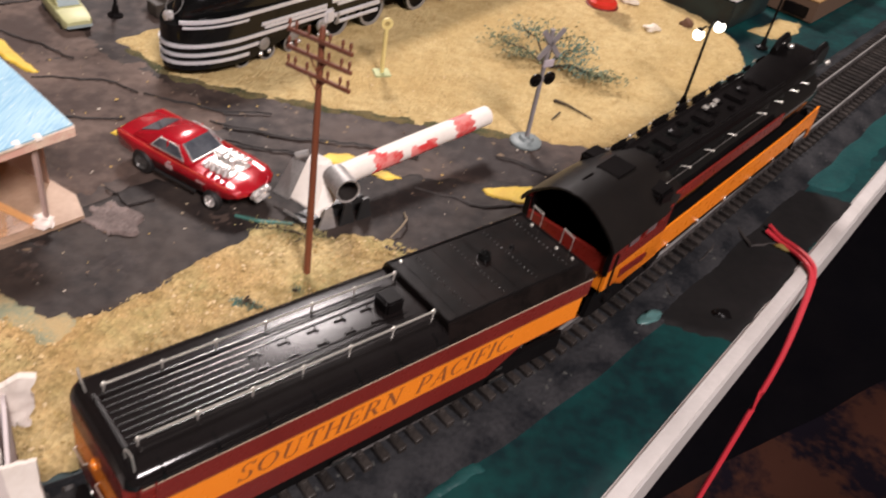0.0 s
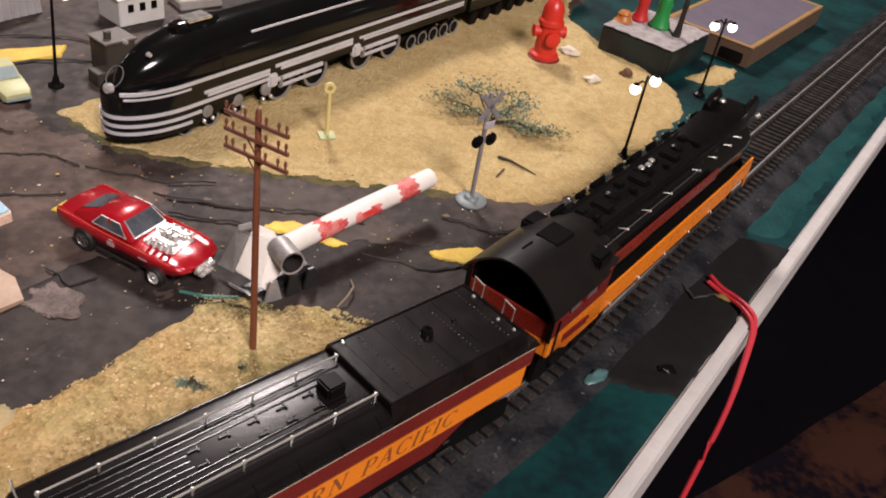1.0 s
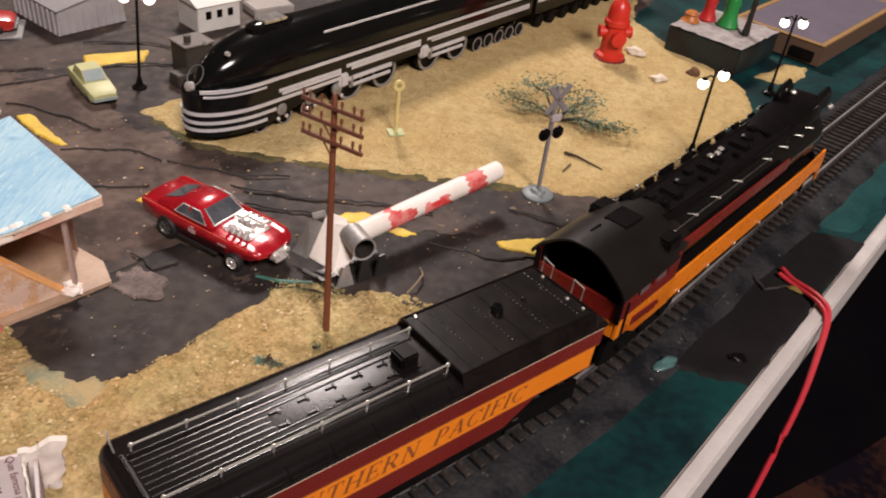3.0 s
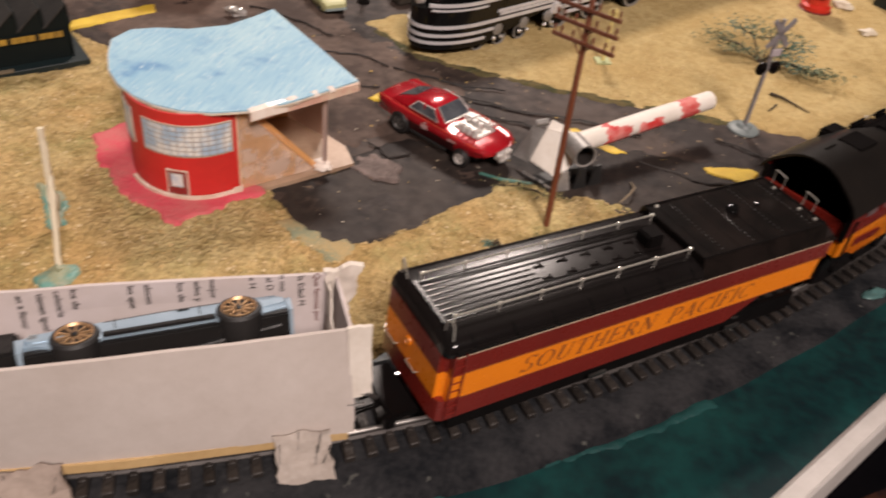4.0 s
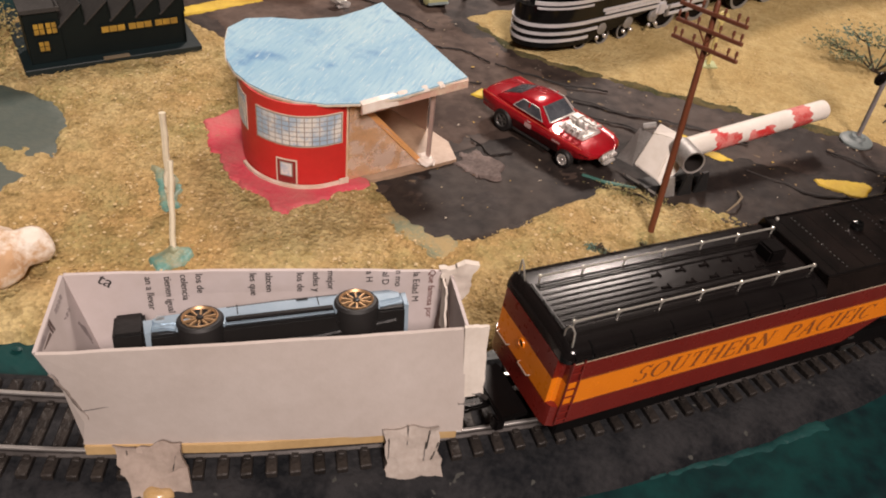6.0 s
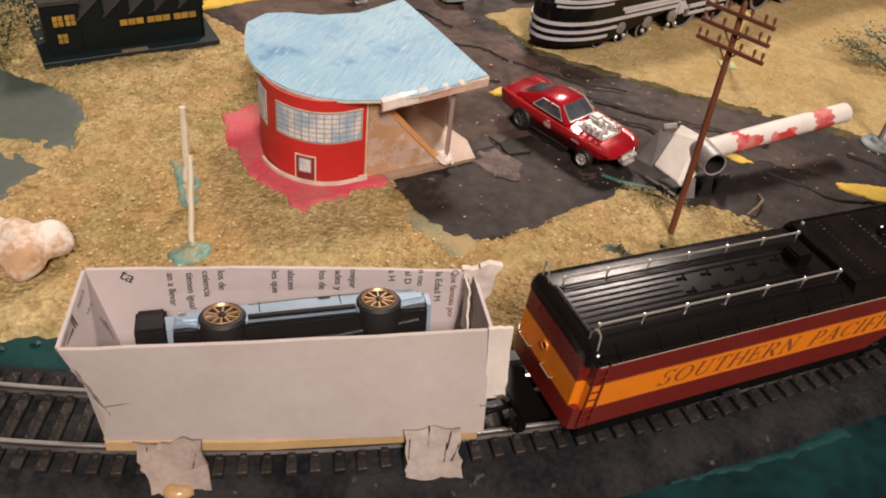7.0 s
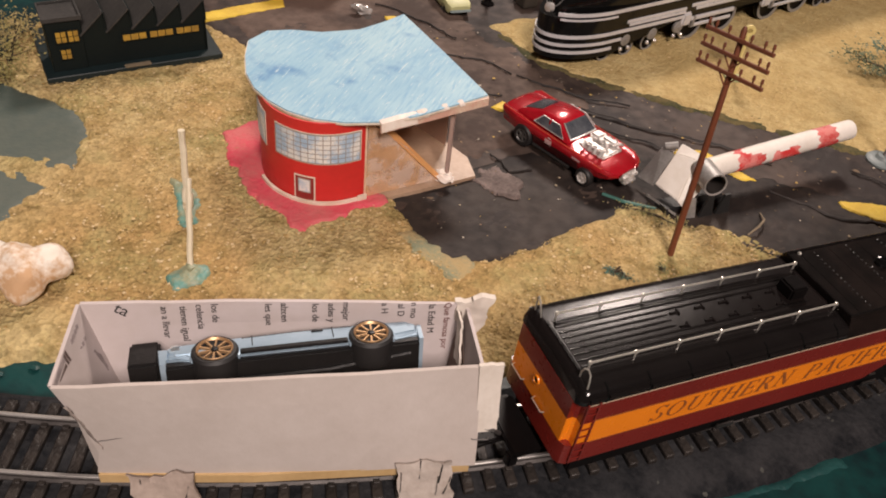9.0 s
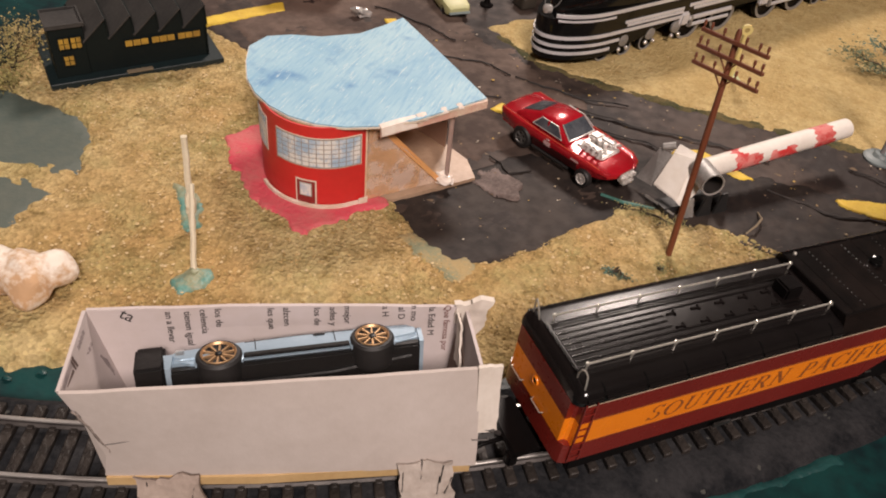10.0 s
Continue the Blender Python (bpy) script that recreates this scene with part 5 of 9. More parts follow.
def make_blue_car():
    # built lying on its side: x along, y towards the roof, z up (the upper flank on top)
    BLUE = material("metallic_ice_blue", (0.36, 0.47, 0.56), 0.3, 0.35, second=(0.28, 0.38, 0.47), scale=70, coat=0.5)
    UNDER = material("black_chassis", (0.006, 0.006, 0.006), 0.4, second=(0.010, 0.009, 0.009), scale=120, bump=0.15, spec=0.3)
    GOLD = material("gold_chrome", (0.56, 0.36, 0.20), 0.40, 0.7, second=(0.44, 0.27, 0.14), scale=200)
    TYRE = material("black_tyre", (0.012, 0.011, 0.011), 0.6)
    root = thing("toy_car", BOX @ pose(0.0024, -0.0014, 0.0196, 0, 0, 4.7) @ pose(0, -0.0012, 0.0, -10, 0, 0), "ice-blue die-cast toy car lying on its side in the box", "toy car")
    root.scale = (0.90, 0.90, 0.90)
    # body between the flanks: profile in (x, y), y = 0 underside
    prof = [(-0.036, 0.003), (-0.037, 0.006), (-0.034, 0.0078), (-0.020, 0.0086), (-0.008, 0.0092), (0.010, 0.0094), (0.022, 0.0090), (0.034, 0.0084), (0.0375, 0.006), (0.037, 0.002), (0.030, 0.0008), (-0.030, 0.0008)]
    bm = BM()
    add_prism(bm, prof, 0.001, 0.0268)
    bmesh.ops.bevel(bm, geom=[e for e in bm.edges if all(abs(v.co.z - 0.0268) < 1e-6 for v in e.verts)], offset=0.0012, segments=3, affect="EDGES")
    body = part("body", bm, BLUE, root, smooth=True)
    bm = BM()
    add_prism(bm, [(-0.016, 0.0088), (-0.009, 0.0136), (0.012, 0.0138), (0.021, 0.0090)], 0.0035, 0.0215)
    part("cabin", bm, UNDER, root, "dark tinted cabin windows")
    bm = BM()
    add_box(bm, (0.0003, 0.0005, 0.0135), (0.074, 0.003, 0.0235), 0.0006)
    add_box(bm, (0.0, -0.0012, 0.0135), (0.034, 0.0012, 0.012), 0.0004)
    add_tube(bm, [(-0.03, -0.0012, 0.0190), (0.01, -0.0014, 0.0190), (0.034, -0.0012, 0.0215)], 0.0007, 6)
    add_box(bm, (0.023, -0.0010, 0.0230), (0.014, 0.0008, 0.0014), 0.0002)
    part("chassis", bm, UNDER, root, "black underside plate")
    # black block fills the dark area at the car's front end
    bm = BM()
    add_box(bm, (-0.0422, 0.0068, 0.0180), (0.0085, 0.011, 0.0150), 0.0008)
    add_box(bm, (-0.0380, 0.0005, 0.0085), (0.006, 0.004, 0.008), 0.0006)
    part("bumper", bm, UNDER, root, "black block at the front end")
    for cx in (-0.0225, 0.0225):
        bm = BM()
        m = Matrix.Translation((cx, 0.0021, 0.0)) @ Matrix.Diagonal((0.88, 0.88, 1.0, 1.0))
        add_lathe(bm, [(0.0046, 0.0190), (0.0071, 0.0190), (0.0076, 0.0200), (0.0076, 0.0272), (0.0069, 0.0280), (0.0060, 0.0281), (0.0056, 0.0271), (0.001, 0.0271)], 28, m)
        tyre = part("wheel", bm, TYRE, root, smooth=True)
        bm = BM()
        add_lathe(bm, [(0.0053, 0.0276), (0.0059, 0.0284), (0.0056, 0.0286), (0.0051, 0.0279)], 28, m, False)
        part("rim", bm, GOLD, tyre, "gold chrome rim", smooth=True)
        for k in range(10):
            a = k * math.tau / 10 + 0.2
            bm = BM()
            add_loft(bm, [[m @ Vector((r * math.cos(a + da), r * math.sin(a + da), z)) for r, da in ((0.0014, -0.20), (0.0056, -0.050), (0.0056, 0.050), (0.0014, 0.20))] for z in (0.0272, 0.0280)])
            part("spoke", bm, GOLD, tyre)
        bm = BM()
        add_lathe(bm, [(0.0011, 0.0272), (0.0011, 0.0283), (0.0003, 0.0284)], 12, m)
        part("hub_cap", bm, UNDER, tyre, "black hub cap")
        bm = BM()
        sec = []
        for a in np.linspace(-20, 200, 15):
            ca, sa = math.cos(radians(a)), math.sin(radians(a))
            sec.append([m @ Vector((r * ca, r * sa, z)) for r, z in ((0.0074, 0.0255), (0.0074, 0.0268), (0.0081, 0.0266), (0.0081, 0.0255))])
        add_loft(bm, sec)
        part("wheel_arch", bm, BLUE, body, smooth=True)
    bm = BM()
    add_prism(bm, [(-0.0382, 0.0060), (-0.0376, -0.0006), (-0.0360, -0.0006), (-0.0355, 0.0060)], 0.0030, 0.0264)
    part("front_bumper", bm, BLUE, body, "ice-blue front bumper")
    bm = BM()
    add_box(bm, (-0.0290, 0.0028, 0.0268), (0.0090, 0.0018, 0.0010), 0.0003)
    part("indicator", bm, BLUE, body)
    for x in (-0.012, 0.0115):
        bm = BM()
        add_box(bm, (x, 0.0058, 0.0268), (0.0003, 0.0048, 0.0003))
        part("door_line", bm, UNDER, body)
    bm = BM()
    add_tube(bm, [(-0.0150, 0.0074, 0.0268), (0.0, 0.0079, 0.0268), (0.0175, 0.0077, 0.0268)], 0.00022, 5)
    part("belt_line", bm, UNDER, body)
    bm = BM()
    add_box(bm, (0.0, 0.0016, 0.0266), (0.0310, 0.0018, 0.0010), 0.0002)
    part("sill", bm, UNDER, body, "black sill strip")
    bm = BM()
    add_prism(bm, [(0.0366, -0.0008), (0.0379, -0.0008), (0.0384, 0.0058), (0.0370, 0.0058)], 0.0030, 0.0262)
    part("bumper", bm, BLUE, body, "ice-blue rear bumper")
    bm = BM()
    add_box(bm, (0.0070, 0.0070, 0.0270), (0.0036, 0.0008, 0.0005), 0.0002)
    part("door_handle", bm, UNDER, body)
    bm = BM()
    add_box(bm, (-0.0335, 0.0060, 0.0255), (0.0040, 0.0040, 0.0026), 0.0008)
    part("lamp", bm, material("clear_lamp", (0.6, 0.62, 0.62), 0.15, 0.5), body, "silvery lamp cluster")
    return root


make_blue_car()


# ---- the red paper roadside building ----
RED_CARD = material("printed_red_card", (0.56, 0.024, 0.022), 0.5, second=(0.46, 0.020, 0.018), scale=45, contrast=0.65, bump=0.10, bump_scale=120)
PINK_RED = material("red_pad_paint", (0.56, 0.055, 0.085), 0.75, second=(0.50, 0.12, 0.12), scale=60, contrast=0.75, bump=0.5, bump_scale=700)


def crayon():
    """Card rubbed with wax crayon: slanting strokes, darker rubs, white gaps of the card."""
    m = bpy.data.materials.new("blue_crayon_card")
    m.use_nodes = True
    n, l = m.node_tree.nodes, m.node_tree.links
    b = n["Principled BSDF"]
    b.inputs["Roughness"].default_value, b.inputs["Specular IOR Level"].default_value = 0.65, 0.3
    co = n.new("ShaderNodeTexCoord")
    mp = n.new("ShaderNodeMapping")
    mp.inputs["Rotation"].default_value = (0, 0, radians(-52))
    mp.inputs["Scale"].default_value = (1.0, 0.10, 1.0)
    l.new(co.outputs["Object"], mp.inputs["Vector"])

    def layer(src, scale, detail, lo, hi, below, colour):
        q = n.new("ShaderNodeTexNoise")
        q.inputs["Scale"].default_value, q.inputs["Detail"].default_value = scale, detail
        l.new(src, q.inputs["Vector"])
        r = n.new("ShaderNodeMapRange")
        r.inputs[1].default_value, r.inputs[2].default_value = lo, hi
        l.new(q.outputs[0], r.inputs[0])
        x = n.new("ShaderNodeMix")
        x.data_type = "RGBA"
        l.new(r.outputs[0], x.inputs[0])
        if isinstance(below, tuple):
            x.inputs[6].default_value = (*below, 1)
        else:
            l.new(below, x.inputs[6])
        x.inputs[7].default_value = (*colour, 1)
        return x.outputs[2], q.outputs[0]
    base, _ = layer(co.outputs["Object"], 30, 4, 0.38, 0.66, (0.345, 0.520, 0.600), (0.245, 0.425, 0.545))
    rub, _ = layer(co.outputs["Object"], 85, 7, 0.56, 0.74, base, (0.120, 0.265, 0.445))
    strokes, relief = layer(mp.outputs[0], 900, 3, 0.48, 0.72, rub, (0.200, 0.380, 0.530))
    gaps, _ = layer(mp.outputs[0], 1500, 2, 0.62, 0.72, strokes, (0.46, 0.58, 0.62))
    l.new(gaps, b.inputs["Base Color"])
    bu = n.new("ShaderNodeBump")
    bu.inputs["Strength"].default_value, bu.inputs["Distance"].default_value = 0.35, 0.0004
    l.new(relief, bu.inputs["Height"])
    l.new(bu.outputs[0], b.inputs["Normal"])
    return m


BLUE_ROOF = crayon()
WHITE_CARD = material("white_card_edge", (0.70, 0.62, 0.52), 0.7, second=(0.58, 0.47, 0.36), scale=160, contrast=0.8)
TAN_PRINT = material("printed_tan_card", (0.74, 0.55, 0.42), 0.35, second=(0.56, 0.36, 0.24), scale=55, contrast=0.8)
ORANGE_PRINT = material("orange_print", (0.66, 0.36, 0.14), 0.4, second=(0.56, 0.25, 0.09), scale=60)
# the tape's bright reflection is put into its pale base colour
CLEAR_TAPE = material("shiny_clear_tape", (0.80, 0.74, 0.68), 0.15, second=(0.66, 0.54, 0.46), scale=120, coat=0.6)
WINDOW_PRINT = material("printed_window_glass", (0.68, 0.67, 0.64), 0.4, second=(0.33, 0.45, 0.58), scale=150, contrast=0.86)


def make_diner():
    root = thing("paper_building", Matrix.Identity(4), "round-fronted red paper building with blue crayon roof", "model building")
    Z0, Z1 = 0.0034, 0.0398
    # curved front wall, from the far left round to the right corner
    ctrl = [(-0.204, 0.246), (-0.2005, 0.230), (-0.1945, 0.217), (-0.1860, 0.2075), (-0.1755, 0.2025), (-0.1640, 0.2020), (-0.1540, 0.2065), (-0.1455, 0.2155)]
    line = []
    for i in range(len(ctrl) - 1):
        p0, p1, p2, p3 = (Vector(ctrl[max(0, min(len(ctrl) - 1, i + d))]) for d in (-1, 0, 1, 2))
        for k in range(4):
            t = k / 4
            line.append(0.5 * ((2 * p1) + (p2 - p0) * t + (2 * p0 - 5 * p1 + 4 * p2 - p3) * t * t + (3 * p1 - p0 - 3 * p2 + p3) * t ** 3))
    line.append(Vector(ctrl[-1]))
    acc = [0.0]
    for p, q in zip(line, line[1:]):
        acc.append(acc[-1] + (q - p).length)

    def at(u, out=0.0):
        x = np.interp(u, acc, [p.x for p in line])
        y = np.interp(u, acc, [p.y for p in line])
        x2, y2 = np.interp(u + 0.0005, acc, [p.x for p in line]), np.interp(u + 0.0005, acc, [p.y for p in line])
        x1, y1 = np.interp(u - 0.0005, acc, [p.x for p in line]), np.interp(u - 0.0005, acc, [p.y for p in line])
        d = Vector((x2 - x1, y2 - y1)).normalized()
        out -= 0.0012
        return Vector((x + d.y * out, y - d.x * out))

    def roof_z(x, y):
        return 0.0400 - 0.0016 * math.exp(-((x + 0.188) ** 2 + (y - 0.280) ** 2) / 0.0003) + 0.0012 * math.exp(-((x + 0.208) ** 2 + (y - 0.248) ** 2) / 0.0002)

    def patch(u0, u1, z0, z1, out, thick, n):
        b = BM()
        secs = []
        for i in range(n + 1):
            u = u0 + (u1 - u0) * i / n
            o, inn = at(u, out + thick), at(u, out)
            zt = roof_z(inn.x, inn.y) + 0.0002 if z1 >= Z1 else z1
            secs.append([(inn.x, inn.y, z0), (o.x, o.y, z0), (o.x, o.y, zt), (inn.x, inn.y, zt)])
        return add_loft(b, secs)
    total = acc[-1]
    wall = part("wall", patch(0, total, Z0, Z1, -0.0008, 0.0008, 34), RED_CARD, root, "curved red printed card wall", smooth=True)
    # big grid window and the small service window, with their printed borders
    def window(u0, u1, z0, z1, nu, nz, label):
        fr = part("window", patch(u0 - 0.0006, u1 + 0.0006, z0 - 0.0006, z1 + 0.0006, 0.0001, 0.0002, 16), WHITE_CARD, root, label)
        part("window_border", patch(u0 - 0.0003, u1 + 0.0003, z0 - 0.0003, z1 + 0.0003, 0.0003, 0.0001, 16), material("grey_border", (0.30, 0.25, 0.21), 0.5), fr)
        for i in range(nu):
            for k in range(nz):
                g = 0.00018
                a0, a1 = u0 + (u1 - u0) * i / nu + g, u0 + (u1 - u0) * (i + 1) / nu - g
                b0, b1 = z0 + (z1 - z0) * k / nz + g, z0 + (z1 - z0) * (k + 1) / nz - g
                part("pane", patch(a0, a1, b0, b1, 0.0004, 0.0001, 2), WINDOW_PRINT, fr)
    window(total * 0.572, total * 0.968, 0.0225, 0.0350, 12, 6, "wide white-framed grid window")
    window(total * 0.33, total * 0.485, 0.0215, 0.0355, 5, 6, "white-framed grid side window")
    door = part("door", patch(total * 0.668, total * 0.768, Z0 + 0.0012, 0.0158, 0.0001, 0.00015, 6), WHITE_CARD, root, "narrow red printed door with pale outline")
    part("door_leaf", patch(total * 0.675, total * 0.761, Z0 + 0.0014, 0.0152, 0.00025, 0.0001, 6), material("dark_red_print", (0.26, 0.018, 0.016), 0.55), door)
    window(total * 0.690, total * 0.745, 0.0082, 0.0142, 1, 1, "small white-framed door window")
    plinth = part("plinth", patch(total * 0.45, total * 0.975, Z0, Z0 + 0.0013, 0.0006, 0.0012, 20), WHITE_CARD, root, "torn white card plinth strip")
    part("torn_end", patch(total * 0.955, total * 1.012, Z0, Z0 + 0.0027, 0.0016, 0.0006, 4), WHITE_CARD, plinth, "torn upturned white end")
    # roof card, sagging a little at the back
    ro = [(-0.208, 0.234), (-0.2125, 0.2445), (-0.2105, 0.256), (-0.203, 0.2635), (-0.192, 0.270), (-0.179, 0.281), (-0.172, 0.292), (-0.167, 0.303), (-0.152, 0.290), (-0.136, 0.276), (-0.111, 0.2535),
          (-0.120, 0.240), (-0.130, 0.2255), (-0.141, 0.2150), (-0.152, 0.2085), (-0.163, 0.2055), (-0.174, 0.2058), (-0.184, 0.2090), (-0.193, 0.2145), (-0.201, 0.2225)]

    def roof_slab(scale, lo, hi):
        b = BM()
        cx, cy = -0.165, 0.246
        rings = []
        for s in (1.0, 0.72, 0.42, 0.15):
            rings.append([((cx + (x - cx) * s * scale), (cy + (y - cy) * s * scale)) for x, y in ro])
        top = [[b.verts.new((x, y, roof_z(x, y) + hi)) for x, y in r] for r in rings]
        bot = [b.verts.new((x, y, roof_z(x, y) + lo)) for x, y in rings[0]]
        n = len(ro)
        for u, v in zip(top, top[1:]):
            for k in range(n):
                b.faces.new((u[k], u[(k + 1) % n], v[(k + 1) % n], v[k]))
        b.faces.new(top[-1])
        for k in range(n):
            b.faces.new((bot[k], bot[(k + 1) % n], top[0][(k + 1) % n], top[0][k]))
        b.faces.new(bot[::-1])
        bmesh.ops.recalc_face_normals(b, faces=b.faces)
        return b
    part("roof", roof_slab(1.0, 0.0004, 0.0010), BLUE_ROOF, root, "pale blue crayoned card roof")
    part("roof_edge", roof_slab(1.010, -0.0003, 0.0004), WHITE_CARD, root, "white card roof edge")
    # canopy side: fascia, tape, post, inner wall, strut, floor pads
    bm = BM()
    slab(bm, [(-0.1405, 0.2145, 0.0362), (-0.1105, 0.2530, 0.0368), (-0.1105, 0.2530, 0.0402), (-0.1405, 0.2145, 0.0400)], (0.79, -0.61, 0), 0.0006)
    fas = part("fascia", bm, material("cream_printed_fascia", (0.66, 0.55, 0.42), 0.4, second=(0.58, 0.34, 0.27), scale=110, contrast=0.8), root, "printed card fascia with white tape")
    # the last two short strips stand in for glints on the fascia
    for a0, a1, drop, rise in ((0.0, 0.32, 0.0034, 0.0003), (0.33, 0.42, 0.0016, 0.0004), (0.56, 0.61, 0.0006, 0.0003), (0.71, 0.76, 0.0006, 0.0003)):
        p, q = Vector((-0.1405, 0.2145, 0)).lerp(Vector((-0.1105, 0.2530, 0)), a0), Vector((-0.1405, 0.2145, 0)).lerp(Vector((-0.1105, 0.2530, 0)), a1)
        o, k = Vector((0.79, -0.61, 0)) * 0.0014, Vector((0.79, -0.61, 0)) * -0.0012
        bm = BM()
        add_loft(bm, [[e + o + Vector((0, 0, 0.0405 - drop)), e + o * 0.7 + Vector((0, 0, 0.0407)), e + k + Vector((0, 0, 0.0410 + rise)), e + k + Vector((0, 0, 0.0407 + rise)), e + o * 0.4 + Vector((0, 0, 0.0404)), e + o * 0.7 + Vector((0, 0, 0.0405 - drop))] for e in (p, p.lerp(q, 0.5) + Vector((0, 0, 0.0003)), q)])
        part("tape", bm, CLEAR_TAPE, fas, "pale strip of shiny tape, glints as tiny strips")
    bm = BM()
    add_box(bm, (-0.1215, 0.2445, 0.0205), (0.0016, 0.0022, 0.0340), 0.0003, Matrix.Identity(4))
    part("post", bm, material("pinkish_card", (0.42, 0.30, 0.26), 0.5), root)
    bm = BM()
    slab(bm, [(-0.1460, 0.2160, Z0), (-0.166, 0.262, Z0), (-0.166, 0.262, Z1), (-0.1460, 0.2160, Z1)], (-0.92, -0.4, 0), 0.0007)
    part("inner_wall", bm, TAN_PRINT, root, "brown printed inner wall")
    bm = BM()
    slab(bm, [(-0.166, 0.262, Z0), (-0.150, 0.276, Z0), (-0.150, 0.276, Z1), (-0.166, 0.262, Z1)], (-0.6, 0.8, 0), 0.0007)
    part("back_wall", bm, ORANGE_PRINT, root, "orange printed back wall")
    bm = BM()
    slab(bm, [(-0.150, 0.276, Z0), (-0.1300, 0.2662, Z0), (-0.1300, 0.2662, 0.0395), (-0.150, 0.276, 0.0395)], (0.45, 0.9, 0), 0.0006)
    part("back_wall", bm, material("see_through_tan_film", (0.62, 0.44, 0.34), 0.55, second=(0.48, 0.30, 0.22), scale=60, trans=0.75), root, "tan translucent film canopy wall")
    bm = BM()
    slab(bm, [(-0.1440, 0.2195, 0.0365), (-0.1440, 0.2235, 0.0365), (-0.1235, 0.2425, 0.0040), (-0.1240, 0.2395, 0.0040)], (0.6, -0.5, 0.6), 0.0007)
    part("strut", bm, ORANGE_PRINT, root, "leaning orange printed strut")
    bm = BM()
    slab(bm, [(-0.1462, 0.2160, 0.0037), (-0.1238, 0.2405, 0.0040), (-0.1345, 0.2295, 0.0230), (-0.1460, 0.2168, 0.0385)], (0.7, -0.7, 0), 0.0003)
    part("film", bm, material("creased_tan_film", (0.90, 0.68, 0.54), 0.16, second=(0.84, 0.50, 0.27), scale=150, contrast=0.9, alpha=0.36, bump=1.0, bump_scale=190, coat=0.5), root, "half-clear tan film in the canopy")
    rng = random.Random(9)
    for i in range(3):
        bm = BM()
        c = Vector((-0.1235 + rng.uniform(-0.002, 0.003), 0.2425 + rng.uniform(-0.003, 0.002), 0.0042 + 0.0007 * i))
        bmesh.ops.create_icosphere(bm, subdivisions=2, radius=0.0022, matrix=Matrix.Translation(c) @ Matrix.Diagonal((1.7, 1.1, 0.42, 1)))
        for v in bm.verts:
            v.co += Vector([rng.uniform(-0.0006, 0.0006) for _ in range(3)])
        part("crumpled_tape", bm, CLEAR_TAPE, root)
    pad_red = sheet("red_pad", [(-0.220, 0.230), (-0.206, 0.211), (-0.190, 0.199), (-0.1595, 0.1855), (-0.1350, 0.2180), (-0.139, 0.2235), (-0.147, 0.220), (-0.170, 0.225), (-0.206, 0.250), (-0.214, 0.246)], PINK_RED, 0.0035, 0.0010, 0.0017, 0.0026, 0.00020, seed=71)
    pad_red.parent = root
    tagged(pad_red, "pinkish red painted base pad")
    bm = BM()
    add_prism(bm, [(-0.147, 0.2215), (-0.1375, 0.2200), (-0.1105, 0.2505), (-0.118, 0.262), (-0.150, 0.280), (-0.170, 0.262)], 0.0012, 0.0034)
    pad = part("tan_pad", bm, material("tan_base_card", (0.42, 0.295, 0.205), 0.45, second=(0.29, 0.19, 0.125), scale=60, contrast=0.6), root, "tan printed base card")
    bm = BM()
    add_lathe(bm, [(0.0085, 0.0035), (0.0085, 0.0037), (0.001, 0.0037)], 24, Matrix.Translation((-0.138, 0.2375, 0)) @ Matrix.Rotation(radians(35), 4, "Z") @ Matrix.Diagonal((1.0, 0.7, 1, 1)))
    part("printed_oval", bm, material("brown_oval", (0.17, 0.085, 0.055), 0.4), pad)


make_diner()


# ---- red die-cast hot rod ----
CHROME = material("chrome", (0.86, 0.83, 0.80), 0.22, 0.62, second=(0.60, 0.57, 0.54), scale=420, contrast=0.75)
TYRE_BLACK = material("toy_tyre", (0.013, 0.012, 0.012), 0.55)
CAR_GLASS = material("tinted_toy_glass", (0.030, 0.036, 0.046), 0.08, second=(0.095, 0.10, 0.11), scale=160, contrast=0.6, coat=0.6, bump=0.1, bump_scale=250)


WORN_RIM = material("dull_grey_rim", (0.10, 0.095, 0.09), 0.4, 0.4)


